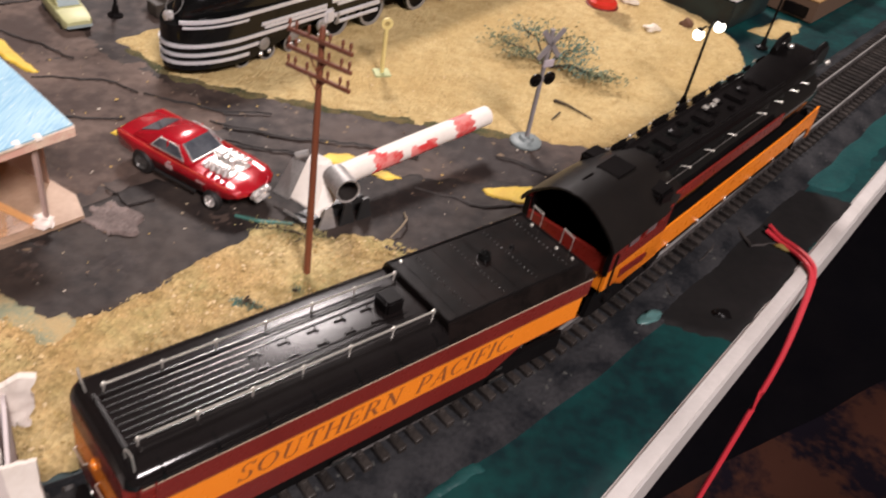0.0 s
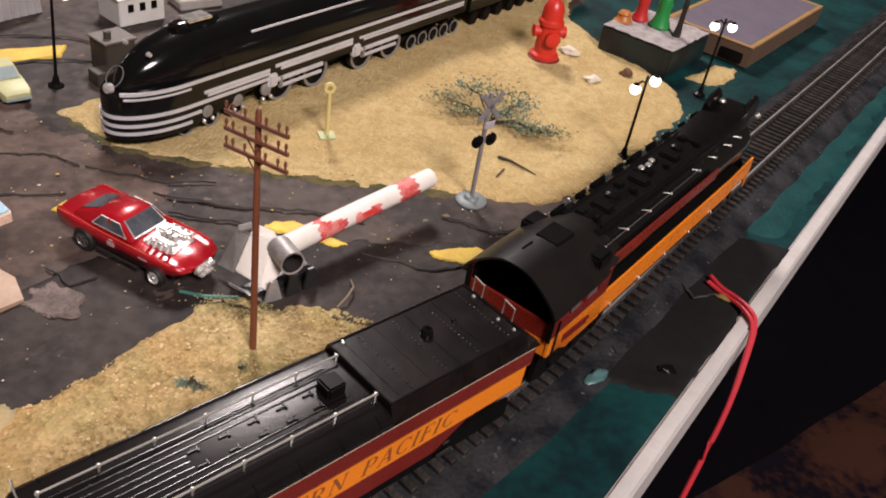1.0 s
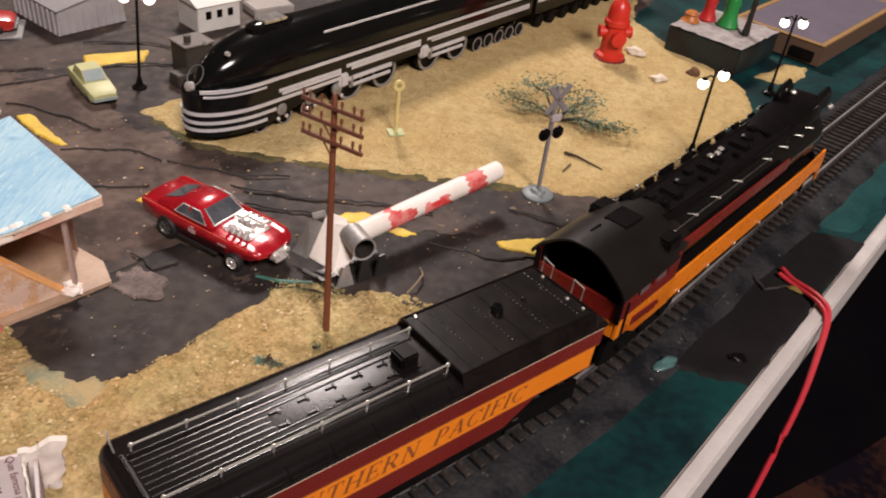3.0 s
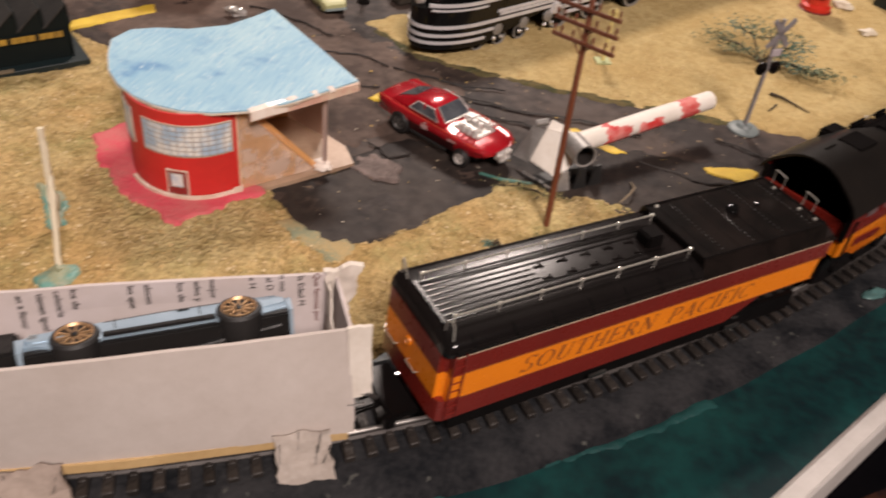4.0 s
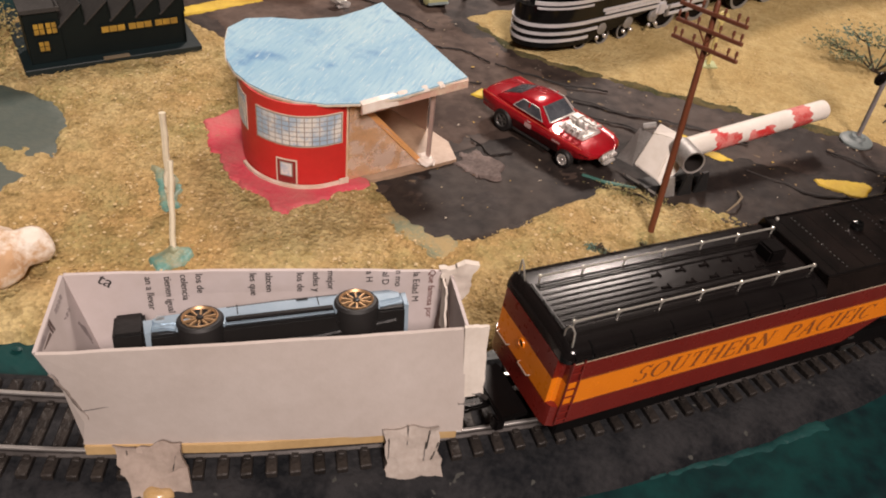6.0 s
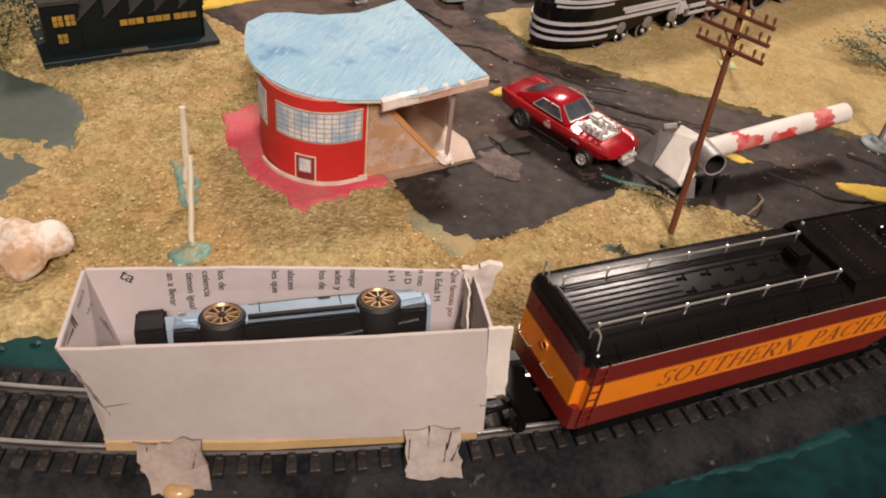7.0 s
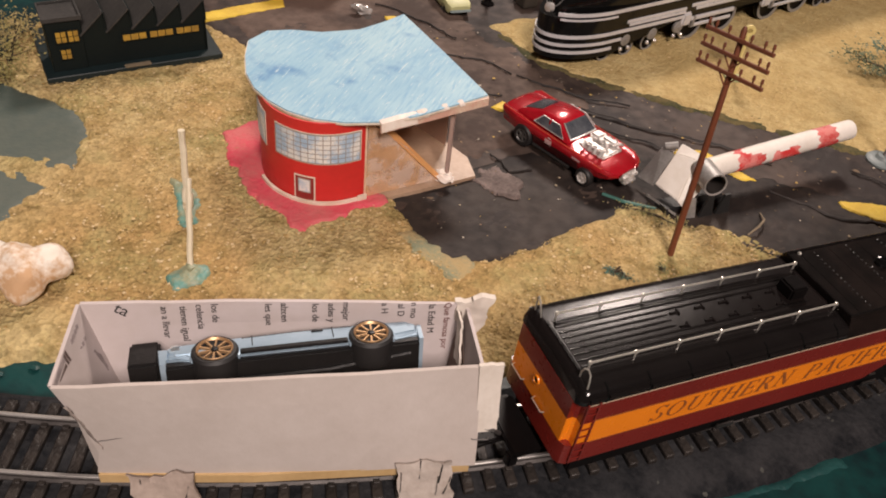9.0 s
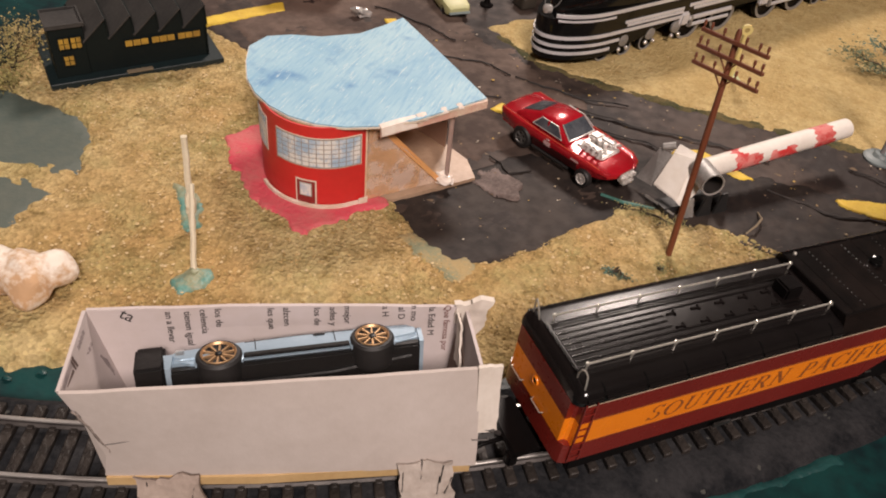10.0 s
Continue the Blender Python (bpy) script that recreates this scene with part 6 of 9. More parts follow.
def make_hot_rod():
    RED = material("candy_red", (0.40, 0.008, 0.018), 0.22, 0.2, second=(0.30, 0.006, 0.012), scale=60, contrast=0.7, coat=0.5, bump=0.12, bump_scale=260)
    TRIM_RED = material("orange_red_edge", (0.55, 0.10, 0.05), 0.3, second=(0.42, 0.05, 0.03), scale=90, coat=0.3)
    SHADED_RED = material("shaded_red_side", (0.075, 0.004, 0.006), 0.3, second=(0.035, 0.003, 0.004), scale=90, coat=0.3)
    DECAL = material("pale_decal", (0.5, 0.33, 0.32), 0.4)
    root = thing("toy_car", pose(-0.0786, 0.2880, 0.0018, 0, 0, -29.0), "glossy red die-cast hot rod with chrome engine", "toy car")
    root.scale = (0.905, 0.92, 0.92)
    # half sections along the body: (x, half width at sill, half width at belt, sill z, belt z, deck z)
    body = [(-0.0365, 0.0108, 0.0120, 0.0092, 0.0140, 0.0143), (-0.0345, 0.0124, 0.0134, 0.0070, 0.0146, 0.0150), (-0.024, 0.0126, 0.0143, 0.0058, 0.0144, 0.0150), (-0.010, 0.0122, 0.0139, 0.0048, 0.0136, 0.0146),
            (0.006, 0.0122, 0.0137, 0.0048, 0.0132, 0.0140), (0.020, 0.0124, 0.0138, 0.0060, 0.0134, 0.0136), (0.029, 0.0120, 0.0132, 0.0078, 0.0128, 0.0130), (0.0335, 0.0100, 0.0112, 0.0090, 0.0119, 0.0122), (0.0358, 0.0060, 0.0070, 0.0095, 0.0112, 0.0114)]
    bm = BM()
    secs = []
    for x, a, b, z0, z1, z2 in body:
        half = [(a, z0), (b, (z0 + z1) / 2 + 0.0005), (b + 0.0002, z1 - 0.0014), (b - 0.0002, z1 - 0.0003), (b - 0.0012, z1 + 0.0001), (b - 0.0028, z1 - 0.0005), (b * 0.55, z2), (0.0001, z2 + 0.0003)]
        secs.append([(x, y, z) for y, z in half] + [(x, -y, z) for y, z in half[::-1]])
    add_loft(bm, secs)
    shell = part("body", bm, RED, root, smooth=True)
    bm = BM()
    cab = [(-0.0275, 0.0096, 0.0146, 0.0150), (-0.0145, 0.0100, 0.0144, 0.0198), (-0.0070, 0.0101, 0.0140, 0.0206), (-0.0018, 0.0099, 0.0138, 0.0204), (0.0065, 0.0104, 0.0136, 0.0142)]
    secs = []
    for x, w, z0, z1 in cab:
        k = 0.80 if z1 > 0.018 else 0.98
        half = [(w + 0.0012, z0), (w * k + 0.0006, z0 + (z1 - z0) * 0.85), (w * k - 0.0010, z1), (0.0001, z1 + 0.0003)]
        secs.append([(x, y, z) for y, z in half] + [(x, -y, z) for y, z in half[::-1]])
    add_loft(bm, secs)
    part("roof", bm, RED, root, smooth=True)
    bm = BM()
    slab(bm, [(0.0060, -0.0086, 0.0146), (0.0060, 0.0086, 0.0146), (-0.0006, 0.0074, 0.0197), (-0.0006, -0.0074, 0.0197)], (0.6, 0, 0.75), 0.0003)
    glass = part("windscreen", bm, CAR_GLASS, root, "dark tinted windscreen")
    bm = BM()
    add_tube(bm, [(0.0065, -0.0090, 0.0147), (0.0070, 0, 0.0149), (0.0065, 0.0090, 0.0147)], 0.00045, 6)
    part("screen_trim", bm, CHROME, glass, "chrome strip below the windscreen")
    bm = BM()
    slab(bm, [(-0.0262, -0.0066, 0.0157), (-0.0262, 0.0066, 0.0157), (-0.0165, 0.0060, 0.0193), (-0.0165, -0.0060, 0.0193)], (-0.6, 0, 0.75), 0.0003)
    part("rear_window", bm, CAR_GLASS, root)
    for sd in (-1, 1):
        bm = BM()
        slab(bm, [(-0.0150, sd * 0.0112, 0.0152), (0.0030, sd * 0.0112, 0.0150), (-0.0015, sd * 0.0093, 0.0190), (-0.0120, sd * 0.0093, 0.0190)], (0, sd, 0.25), 0.0003)
        w = part("side_window", bm, CAR_GLASS, root)
        bm = BM()
        add_tube(bm, [(-0.0156, sd * 0.0115, 0.0150), (0.0036, sd * 0.0115, 0.0148), (-0.0012, sd * 0.0095, 0.0192), (-0.0118, sd * 0.0095, 0.0192), (-0.0156, sd * 0.0115, 0.0150)], 0.00028, 6)
        part("window_trim", bm, CHROME, w, "thin chrome window surround")
        bm = BM()
        add_box(bm, (-0.0068, sd * 0.0100, 0.0172), (0.0008, 0.0012, 0.0052), 0.0002)
        part("pillar", bm, RED, w)
        bm = BM()
        add_box(bm, (-0.003, sd * 0.0139, 0.0105), (0.0042, 0.0003, 0.0026), 0.0001)
        part("door_decal", bm, DECAL, shell)
        # strip that puts the shade on the lower flank into a darker red
        bm = BM()
        add_loft(bm, [[(x, sd * (0.0126 + o), 0.0050), (x, sd * (0.0137 + o), 0.0084), (x, sd * (0.0141 + o), 0.0098), (x, sd * (0.0137 + o), 0.0098), (x, sd * (0.0128 + o), 0.0078), (x, sd * (0.0118 + o), 0.0052)] for x, o in ((-0.0128, 0.0003), (-0.004, 0.0), (0.008, -0.0001), (0.0164, 0.0001))])
        part("flank_shade", bm, SHADED_RED, shell, "lower flank strip, its shade put into dark maroon")
        bm = BM()
        add_tube(bm, [(0.0064, sd * 0.0089, 0.0147), (-0.0004, sd * 0.0077, 0.0202)], 0.00032, 6)
        part("screen_pillar", bm, CHROME, root, "chrome windscreen pillar")
        bm = BM()
        add_tube(bm, [(-0.012, sd * 0.0137, 0.0046), (0.012, sd * 0.0137, 0.0046)], 0.0007, 8)
        part("side_pipe", bm, TYRE_BLACK, root)
        bm = BM()
        add_box(bm, (-0.0025, sd * 0.0141, 0.0128), (0.0022, 0.0005, 0.0006), 0.0002)
        part("door_handle", bm, CHROME, shell)
    # engine through the bonnet
    bm = BM()
    add_box(bm, (0.0170, 0, 0.0138), (0.0165, 0.0140, 0.0018), 0.0006)
    eng = part("engine", bm, CHROME, root, "chrome engine block and headers")
    for sd in (-1, 1):
        bm = BM()
        add_box(bm, (0.0170, sd * 0.0046, 0.0161), (0.0120, 0.0036, 0.0022), 0.0009)
        part("rocker_cover", bm, CHROME, eng)
        for i in range(4):
            bm = BM()
            x = 0.0125 + i * 0.0034
            add_tube(bm, [(x, sd * 0.0045, 0.0160), (x + 0.0006, sd * 0.0072, 0.0162), (x + 0.001, sd * 0.0088, 0.0148)], 0.0008, 7)
            part("exhaust_pipe", bm, CHROME, eng)
    bm = BM()
    add_box(bm, (0.0135, 0.0015, 0.0178), (0.0060, 0.0064, 0.0026), 0.0010)
    part("carburettor", bm, CHROME, eng)
    for sd in (-1, 1):
        bm = BM()
        add_tube(bm, [(-0.0345, sd * 0.0127, 0.0146), (-0.010, sd * 0.0130, 0.0138), (0.012, sd * 0.0129, 0.0134), (0.0290, sd * 0.0124, 0.0129)], 0.00028, 5)
        part("shoulder_trim", bm, TRIM_RED, shell, "orange-red edge line along the fender")
        bm = BM()
        add_box(bm, (0.0150, sd * 0.0138, 0.0108), (0.0050, 0.0003, 0.0012), 0.0001)
        part("fender_decal", bm, DECAL, shell)
    for i in range(3):
        bm = BM()
        add_lathe(bm, [(0.0014, 0.0155), (0.0014, 0.0176), (0.0010, 0.0182), (0.0002, 0.0182)], 10, Matrix.Translation((0.0135 + i * 0.0036, 0, 0)))
        part("intake", bm, CHROME, eng)
    bm = BM()
    add_box(bm, (0.0356, 0, 0.0088), (0.0022, 0.0100, 0.0040), 0.0006)
    part("grille", bm, CHROME, root, "chrome front grille")
    for sd in (-1, 1):
        for k in range(2):
            bm = BM()
            add_lathe(bm, [(0.0010, 0), (0.0010, 0.0010), (0.0005, 0.0014)], 10, pose(0.0366, sd * (0.0022 + k * 0.0022), 0.0090, 0, 90, 0))
            part("headlight", bm, CHROME, root)
    bm = BM()
    add_box(bm, (0.0370, 0, 0.0066), (0.0030, 0.0080, 0.0020), 0.0006)
    part("front_axle_beam", bm, CHROME, root)
    bm = BM()
    add_box(bm, (-0.002, 0, 0.0055), (0.060, 0.0200, 0.0030), 0.0006)
    part("chassis", bm, TYRE_BLACK, root)
    for x, r, w in ((-0.0190, 0.0058, 0.0056), (0.0215, 0.0047, 0.0036)):
        for sd in (-1, 1):
            bm = BM()
            m = Matrix.Translation((x, sd * (0.0134 - w / 2 + 0.0016), r)) @ Matrix.Rotation(radians(-90 * sd), 4, "X")
            add_lathe(bm, [(0.001, -w / 2), (r - 0.0008, -w / 2), (r, -w / 2 + 0.0008), (r, w / 2 - 0.0008), (r - 0.0007, w / 2), (r * 0.62, w / 2), (r * 0.58, w / 2 - 0.0008), (0.0005, w / 2 - 0.0009)], 24, m)
            wh = part("wheel", bm, TYRE_BLACK, root, smooth=True)
            bm = BM()
            for k in range(5):
                a = k * math.tau / 5
                add_box(bm, (r * 0.32, 0, w / 2 - 0.0003), (r * 0.54, 0.0019 if x > 0 else 0.0011, 0.0006), 0.0001, m @ Matrix.Rotation(a, 4, "Z"), 1)
            add_lathe(bm, [(r * 0.52, w / 2 - 0.0005), (r * 0.60, w / 2 + 0.0002), (r * 0.56, w / 2 + 0.0003), (r * 0.50, w / 2 - 0.0004)], 20, m, False)
            if x > 0:
                add_lathe(bm, [(r * 0.55, w / 2 - 0.0007), (r * 0.50, w / 2 - 0.0004), (r * 0.16, w / 2 - 0.0002), (r * 0.10, w / 2 + 0.0003), (0.0002, w / 2 + 0.0003)], 20, m)
            part("rim", bm, CHROME if x > 0 else WORN_RIM, wh, "chrome spoked rim" if x > 0 else "dark spoked rim")


make_hot_rod()


# ---- home-made crossing barrier on a metal clip ----
def make_barrier():
    WHITE = material("white_paint", (0.74, 0.70, 0.65), 0.5, second=(0.62, 0.57, 0.50), scale=60, bump=0.15)
    SIGNAL_RED = material("brushed_red_paint", (0.52, 0.035, 0.035), 0.5, second=(0.60, 0.20, 0.18), scale=150, contrast=0.88, bump=0.2)
    SHEET = material("dull_sheet_metal", (0.34, 0.325, 0.31), 0.48, 0.35, second=(0.22, 0.21, 0.20), scale=110, contrast=0.75, bump=0.1)
    root = thing("crossing_barrier", Matrix.Identity(4), "red and white tube barrier on a bent metal clip", "barrier")
    a, b = Vector((-0.0228, 0.2815, 0.0150)), Vector((0.0382, 0.3435, 0.0192))
    d = (b - a).normalized()
    R = 0.0045
    bm = BM()
    add_tube(bm, [a, a.lerp(b, 0.5) + Vector((0, 0, 0.0002)), b - d * 0.0006, b], [R, R, R, R * 0.88], 28)
    tube = part("tube", bm, WHITE, root, smooth=True)
    rng = random.Random(3)
    sidev = d.cross(Vector((0, 0, 1))).normalized()
    upv = sidev.cross(d)
    for c, half in ((0.285, 0.0068), (0.525, 0.0068), (0.795, 0.0058)):
        bm = BM()
        n = 28
        k0 = [c * (b - a).length - half * (0.75 + 0.55 * rng.random()) for _ in range(n)]
        k1 = [c * (b - a).length + half * (0.75 + 0.55 * rng.random()) for _ in range(n)]
        pts = lambda arr, r: [a + d * arr[i] + (sidev * math.cos(i * math.tau / n) + upv * math.sin(i * math.tau / n)) * r for i in range(n)]
        add_loft(bm, [pts(k0, R), pts([k + 0.0002 for k in k0], R + 0.0001), pts([k - 0.0002 for k in k1], R + 0.0001), pts(k1, R)], cap=False)
        part("red_band", bm, SIGNAL_RED, tube, "ragged red painted band", smooth=True)
    # folded white saddle over the clip: a flat crown, a steep front, a side cheek
    crown = [(-0.0325, 0.2852, 0.0240), (-0.0245, 0.2822, 0.0232), (-0.0252, 0.2792, 0.0215), (-0.0342, 0.2816, 0.0206)]
    bm = BM()
    slab(bm, crown, (0.2, 0.4, -0.9), 0.0016)
    bmesh.ops.bevel(bm, geom=list(bm.edges), offset=0.0003, segments=2, affect="EDGES")
    plate = part("plate", bm, WHITE, root, "white painted folded plate", smooth=True)
    bm = BM()
    slab(bm, [crown[3], crown[2], (-0.0276, 0.2668, 0.0076), (-0.0386, 0.2730, 0.0088)], (0.4, 0.6, -0.5), 0.0016)
    bmesh.ops.bevel(bm, geom=list(bm.edges), offset=0.0004, segments=2, affect="EDGES")
    part("plate_front", bm, WHITE, plate, smooth=True)
    bm = BM()
    add_loft(bm, [[Vector(p) + o for p in ((-0.0245, 0.2818, 0.0230), (-0.0198, 0.2765, 0.0205), (-0.0202, 0.2712, 0.0120), (-0.0248, 0.2668, 0.0052), (-0.0274, 0.2668, 0.0074), (-0.0250, 0.2790, 0.0212))] for o in (Vector((0, 0, 0)), Vector((-0.0008, 0.0008, 0)))])
    part("side_plate", bm, WHITE, root)
    bm = BM()
    slab(bm, [(-0.0402, 0.2690, 0.0045), (-0.0272, 0.2630, 0.0030), (-0.0266, 0.2644, 0.0020), (-0.0396, 0.2704, 0.0034)], (0, 0.3, 0.9), 0.0010)
    part("foot_strip", bm, SHEET, root, "dull grey metal foot strip")
    # rolled metal eye and side flanges
    bm = BM()
    c0, c1 = Vector((-0.0154, 0.2680, 0.0192)), Vector((-0.0222, 0.2790, 0.0184))
    ax = (c0 - c1).normalized()
    s2 = ax.cross(Vector((0, 0, 1))).normalized()
    u2 = s2.cross(ax)
    ring = lambda p, r: [p + (s2 * math.cos(k * math.tau / 24) + u2 * math.sin(k * math.tau / 24)) * r for k in range(24)]
    add_loft(bm, [ring(c1, 0.0050), ring(c0, 0.0050), ring(c0 - ax * 0.0002, 0.0043)], cap=False)
    eye = part("rolled_eye", bm, SHEET, root, "rolled sheet-metal eye", smooth=True)
    # the hole's shade is put into a darker colour for its inside
    bm = BM()
    add_loft(bm, [ring(c0 - ax * 0.0002, 0.0040), ring(c1, 0.0039), ring(c1, 0.0005)], cap=False)
    part("eye_inside", bm, material("shaded_eye_metal", (0.035, 0.030, 0.027), 0.5, 0.2), eye, smooth=True)
    bm = BM()
    slab(bm, [(-0.0462, 0.2790, 0.0062), (-0.0390, 0.2734, 0.0074), (-0.0340, 0.2822, 0.0196), (-0.0400, 0.2852, 0.0196)], (0.4, 0.6, -0.5), 0.0008)
    part("flange", bm, SHEET, root, "dull grey metal flange")
    bm = BM()
    add_tube(bm, [(-0.0388, 0.2848, 0.0206), (-0.0338, 0.2858, 0.0222)], 0.0016, 14)
    part("rolled_lug", bm, SHEET, root, smooth=True)
    DARK = material("dark_clip_steel", (0.03, 0.03, 0.03), 0.35, 0.3)
    for p, q in (((-0.0250, 0.2632), (-0.0188, 0.2672)), ((-0.0176, 0.2680), (-0.0122, 0.2722)), ((-0.0112, 0.2732), (-0.0060, 0.2778))):
        bm = BM()
        m = ((p[0] + q[0]) / 2, (p[1] + q[1]) / 2)
        slab(bm, [(p[0], p[1], 0.0016), (q[0], q[1], 0.0016), (m[0] + 0.0010, m[1] + 0.0010, 0.0118), (m[0] - 0.0010, m[1] - 0.0010, 0.0118)], (-0.7, 0.7, 0), 0.0010)
        part("clip_tooth", bm, SHEET if p[0] < -0.02 else DARK, root)
    bm = BM()
    slab(bm, [(-0.0310, 0.2635, 0.0016), (-0.0090, 0.2845, 0.0016), (-0.0130, 0.2900, 0.0016), (-0.0360, 0.2680, 0.0016)], (0, 0, 1), 0.0030)
    part("clip_base", bm, DARK, root)


make_barrier()


# ---- telegraph pole ----
def make_pole():
    BROWN = material("brown_plastic", (0.155, 0.048, 0.022), 0.4, second=(0.12, 0.036, 0.017), scale=90, bump=0.1)
    root = thing("telegraph_pole", pose(-0.0252, 0.2370, 0.0, -6, -5.8, -38), "brown plastic telegraph pole with three crossarms", "telegraph pole")
    bm = BM()
    add_tube(bm, [(0, 0, 0), (0, 0, 0.05), (0, 0, 0.0925), (0, 0, 0.0938)], [0.00135, 0.0012, 0.00105, 0.0006], 12)
    part("post", bm, BROWN, root, smooth=True)
    for z in (0.0892, 0.0834, 0.0774):
        bm = BM()
        add_box(bm, (0.0002, -0.0012, z), (0.0292, 0.0013, 0.0014), 0.0002, seg=1)
        arm = part("crossarm", bm, BROWN, root)
        for x in (-0.0136, -0.0104, -0.0048, 0.0048, 0.0104, 0.0138):
            bm = BM()
            add_tube(bm, [(x, -0.0012, z + 0.0005), (x, -0.0012, z + 0.0016), (x, -0.0012, z + 0.0019), (x, -0.0012, z + 0.0034)], [0.00030, 0.00035, 0.00062, 0.00045], 7)
            part("insulator", bm, BROWN, arm)
    for sd in (-1, 1):
        bm = BM()
        add_tube(bm, [(0, -0.0012, 0.0730), (sd * 0.0036, -0.0012, 0.0768)], 0.0003, 6)
        add_tube(bm, [(0, -0.0012, 0.0790), (sd * 0.0036, -0.0012, 0.0828)], 0.0003, 6)
        part("brace", bm, BROWN, root)


make_pole()


# ---- crossing signal, sign, street lamps, hydrant ----
GREY_PLASTIC = material("grey_plastic", (0.23, 0.212, 0.212), 0.5, second=(0.16, 0.148, 0.15), scale=90)


def make_signal():
    root = thing("crossing_signal", pose(0.0605, 0.3555, 0.0012, 0, 0, 35), "grey plastic railway crossing signal with crossbuck", "crossing signal")
    bm = BM()
    add_lathe(bm, [(0.0078, 0), (0.0078, 0.0009), (0.0066, 0.0018), (0.0040, 0.0020), (0.0030, 0.0034), (0.0005, 0.0036)], 24)
    part("base", bm, material("grey_teal_plastic", (0.17, 0.20, 0.20), 0.5), root, smooth=True)
    bm = BM()
    add_tube(bm, [(0, 0, 0.002), (0, 0, 0.0585)], 0.0011, 10)
    part("post", bm, GREY_PLASTIC, root, smooth=True)
    for sd in (-1, 1):
        bm = BM()
        add_lathe(bm, [(0.0033, 0), (0.0033, 0.0008), (0.0016, 0.0012), (0.0014, 0.0022), (0.0002, 0.0024)], 18, pose(sd * 0.0040, -0.0006, 0.0345, 90, 0, 0))
        part("lamp_disc", bm, MATTE_BLACK, root, "black round lamp backing disc")
    bm = BM()
    add_box(bm, (0, -0.0005, 0.0345), (0.0085, 0.0014, 0.0014), 0.0003)
    part("lamp_bar", bm, GREY_PLASTIC, root)
    for a in (48, -48):
        bm = BM()
        add_box(bm, (0, 0, 0), (0.0180, 0.0010, 0.0028), 0.0003, Matrix.Translation((0, -0.0012, 0.0520)) @ Matrix.Rotation(radians(a), 4, "Y"))
        part("crossbuck", bm, GREY_PLASTIC, root)
    bm = BM()
    add_box(bm, (0.001, -0.0014, 0.0425), (0.0062, 0.0010, 0.0038), 0.0004)
    part("track_plate", bm, material("pale_plate", (0.45, 0.40, 0.42), 0.5), root)


make_signal()


def make_sign():
    CREAM = material("cream_plastic", (0.62, 0.52, 0.22), 0.5, second=(0.55, 0.46, 0.18), scale=100)
    root = thing("round_sign", pose(-0.0145, 0.4000, 0.0022, 0, 0, 20), "small pale yellow plastic round sign on post", "sign")
    bm = BM()
    add_prism(bm, [(-0.0042, -0.0040), (0.0042, -0.0040), (0.0042, 0.0040), (-0.0042, 0.0040)], 0, 0.0012)
    part("base", bm, material("pale_green_base", (0.42, 0.45, 0.22), 0.6), root)
    bm = BM()
    add_tube(bm, [(0, 0, 0.001), (0, 0, 0.0255)], 0.0011, 10)
    part("post", bm, CREAM, root, smooth=True)
    bm = BM()
    add_lathe(bm, [(0.0014, -0.0007), (0.0030, -0.0007), (0.0030, 0.0007), (0.0014, 0.0007)], 20, pose(0, 0, 0.0280, 90, 0, 0), False)
    part("ring", bm, CREAM, root)
    bm = BM()
    add_lathe(bm, [(0.0015, -0.0002), (0.0015, 0.0002), (0.0002, 0.0003)], 16, pose(0, 0, 0.0280, 90, 0, 0))
    part("disc", bm, material("ochre_disc", (0.35, 0.27, 0.10), 0.5), root)


make_sign()

GLOBE = material("lit_globe", (1.0, 0.92, 0.78), 0.3, emit=5.0)


def make_street_lamp(x, y, h, turn, two, lean=0, skew=0.0):
    root = thing("street_lamp", pose(x, y, 0.0012, 0, lean, turn), "black model street lamp with lit white globes" if two else "black model street lamp with yellow shade", "street lamp", "street lamps")
    bm = BM()
    add_lathe(bm, [(0.0040, 0), (0.0040, 0.0008), (0.0020, 0.0020), (0.0013, 0.0060), (0.0010, 0.0065)], 16)
    part("base", bm, MATTE_BLACK, root, smooth=True)
    bm = BM()
    add_tube(bm, [(0, 0, 0.004), (0, 0, h)], [0.0009, 0.0007], 10)
    part("post", bm, MATTE_BLACK, root, smooth=True)
    top = h
    for sd in ((-1, 1) if two else (1,)):
        bm = BM()
        h = top + sd * skew
        add_tube(bm, [(0, 0, top - 0.004), (sd * 0.0032, 0, h - 0.001), (sd * 0.0060, 0, h - 0.0030)], 0.0005, 8)
        arm = part("arm", bm, MATTE_BLACK, root)
        bm = BM()
        bmesh.ops.create_uvsphere(bm, u_segments=20, v_segments=12, radius=0.0029, matrix=Matrix.Translation((sd * 0.0062, 0, h - 0.0054)))
        part("globe", bm, GLOBE, arm, "glowing white globe", smooth=True)
        bm = BM()
        add_lathe(bm, [(0.0018, h - 0.0030), (0.0014, h - 0.0022), (0.0006, h - 0.0016)], 14, Matrix.Translation((sd * 0.0062, 0, 0)))
        part("cap", bm, MATTE_BLACK, arm)


make_street_lamp(0.1500, 0.4190, 0.0500, 26, True, 0, 0.0018)
make_street_lamp(0.2230, 0.5200, 0.0530, 8, True)
make_street_lamp(-0.1590, 0.4210, 0.0560, 15, True, 4)


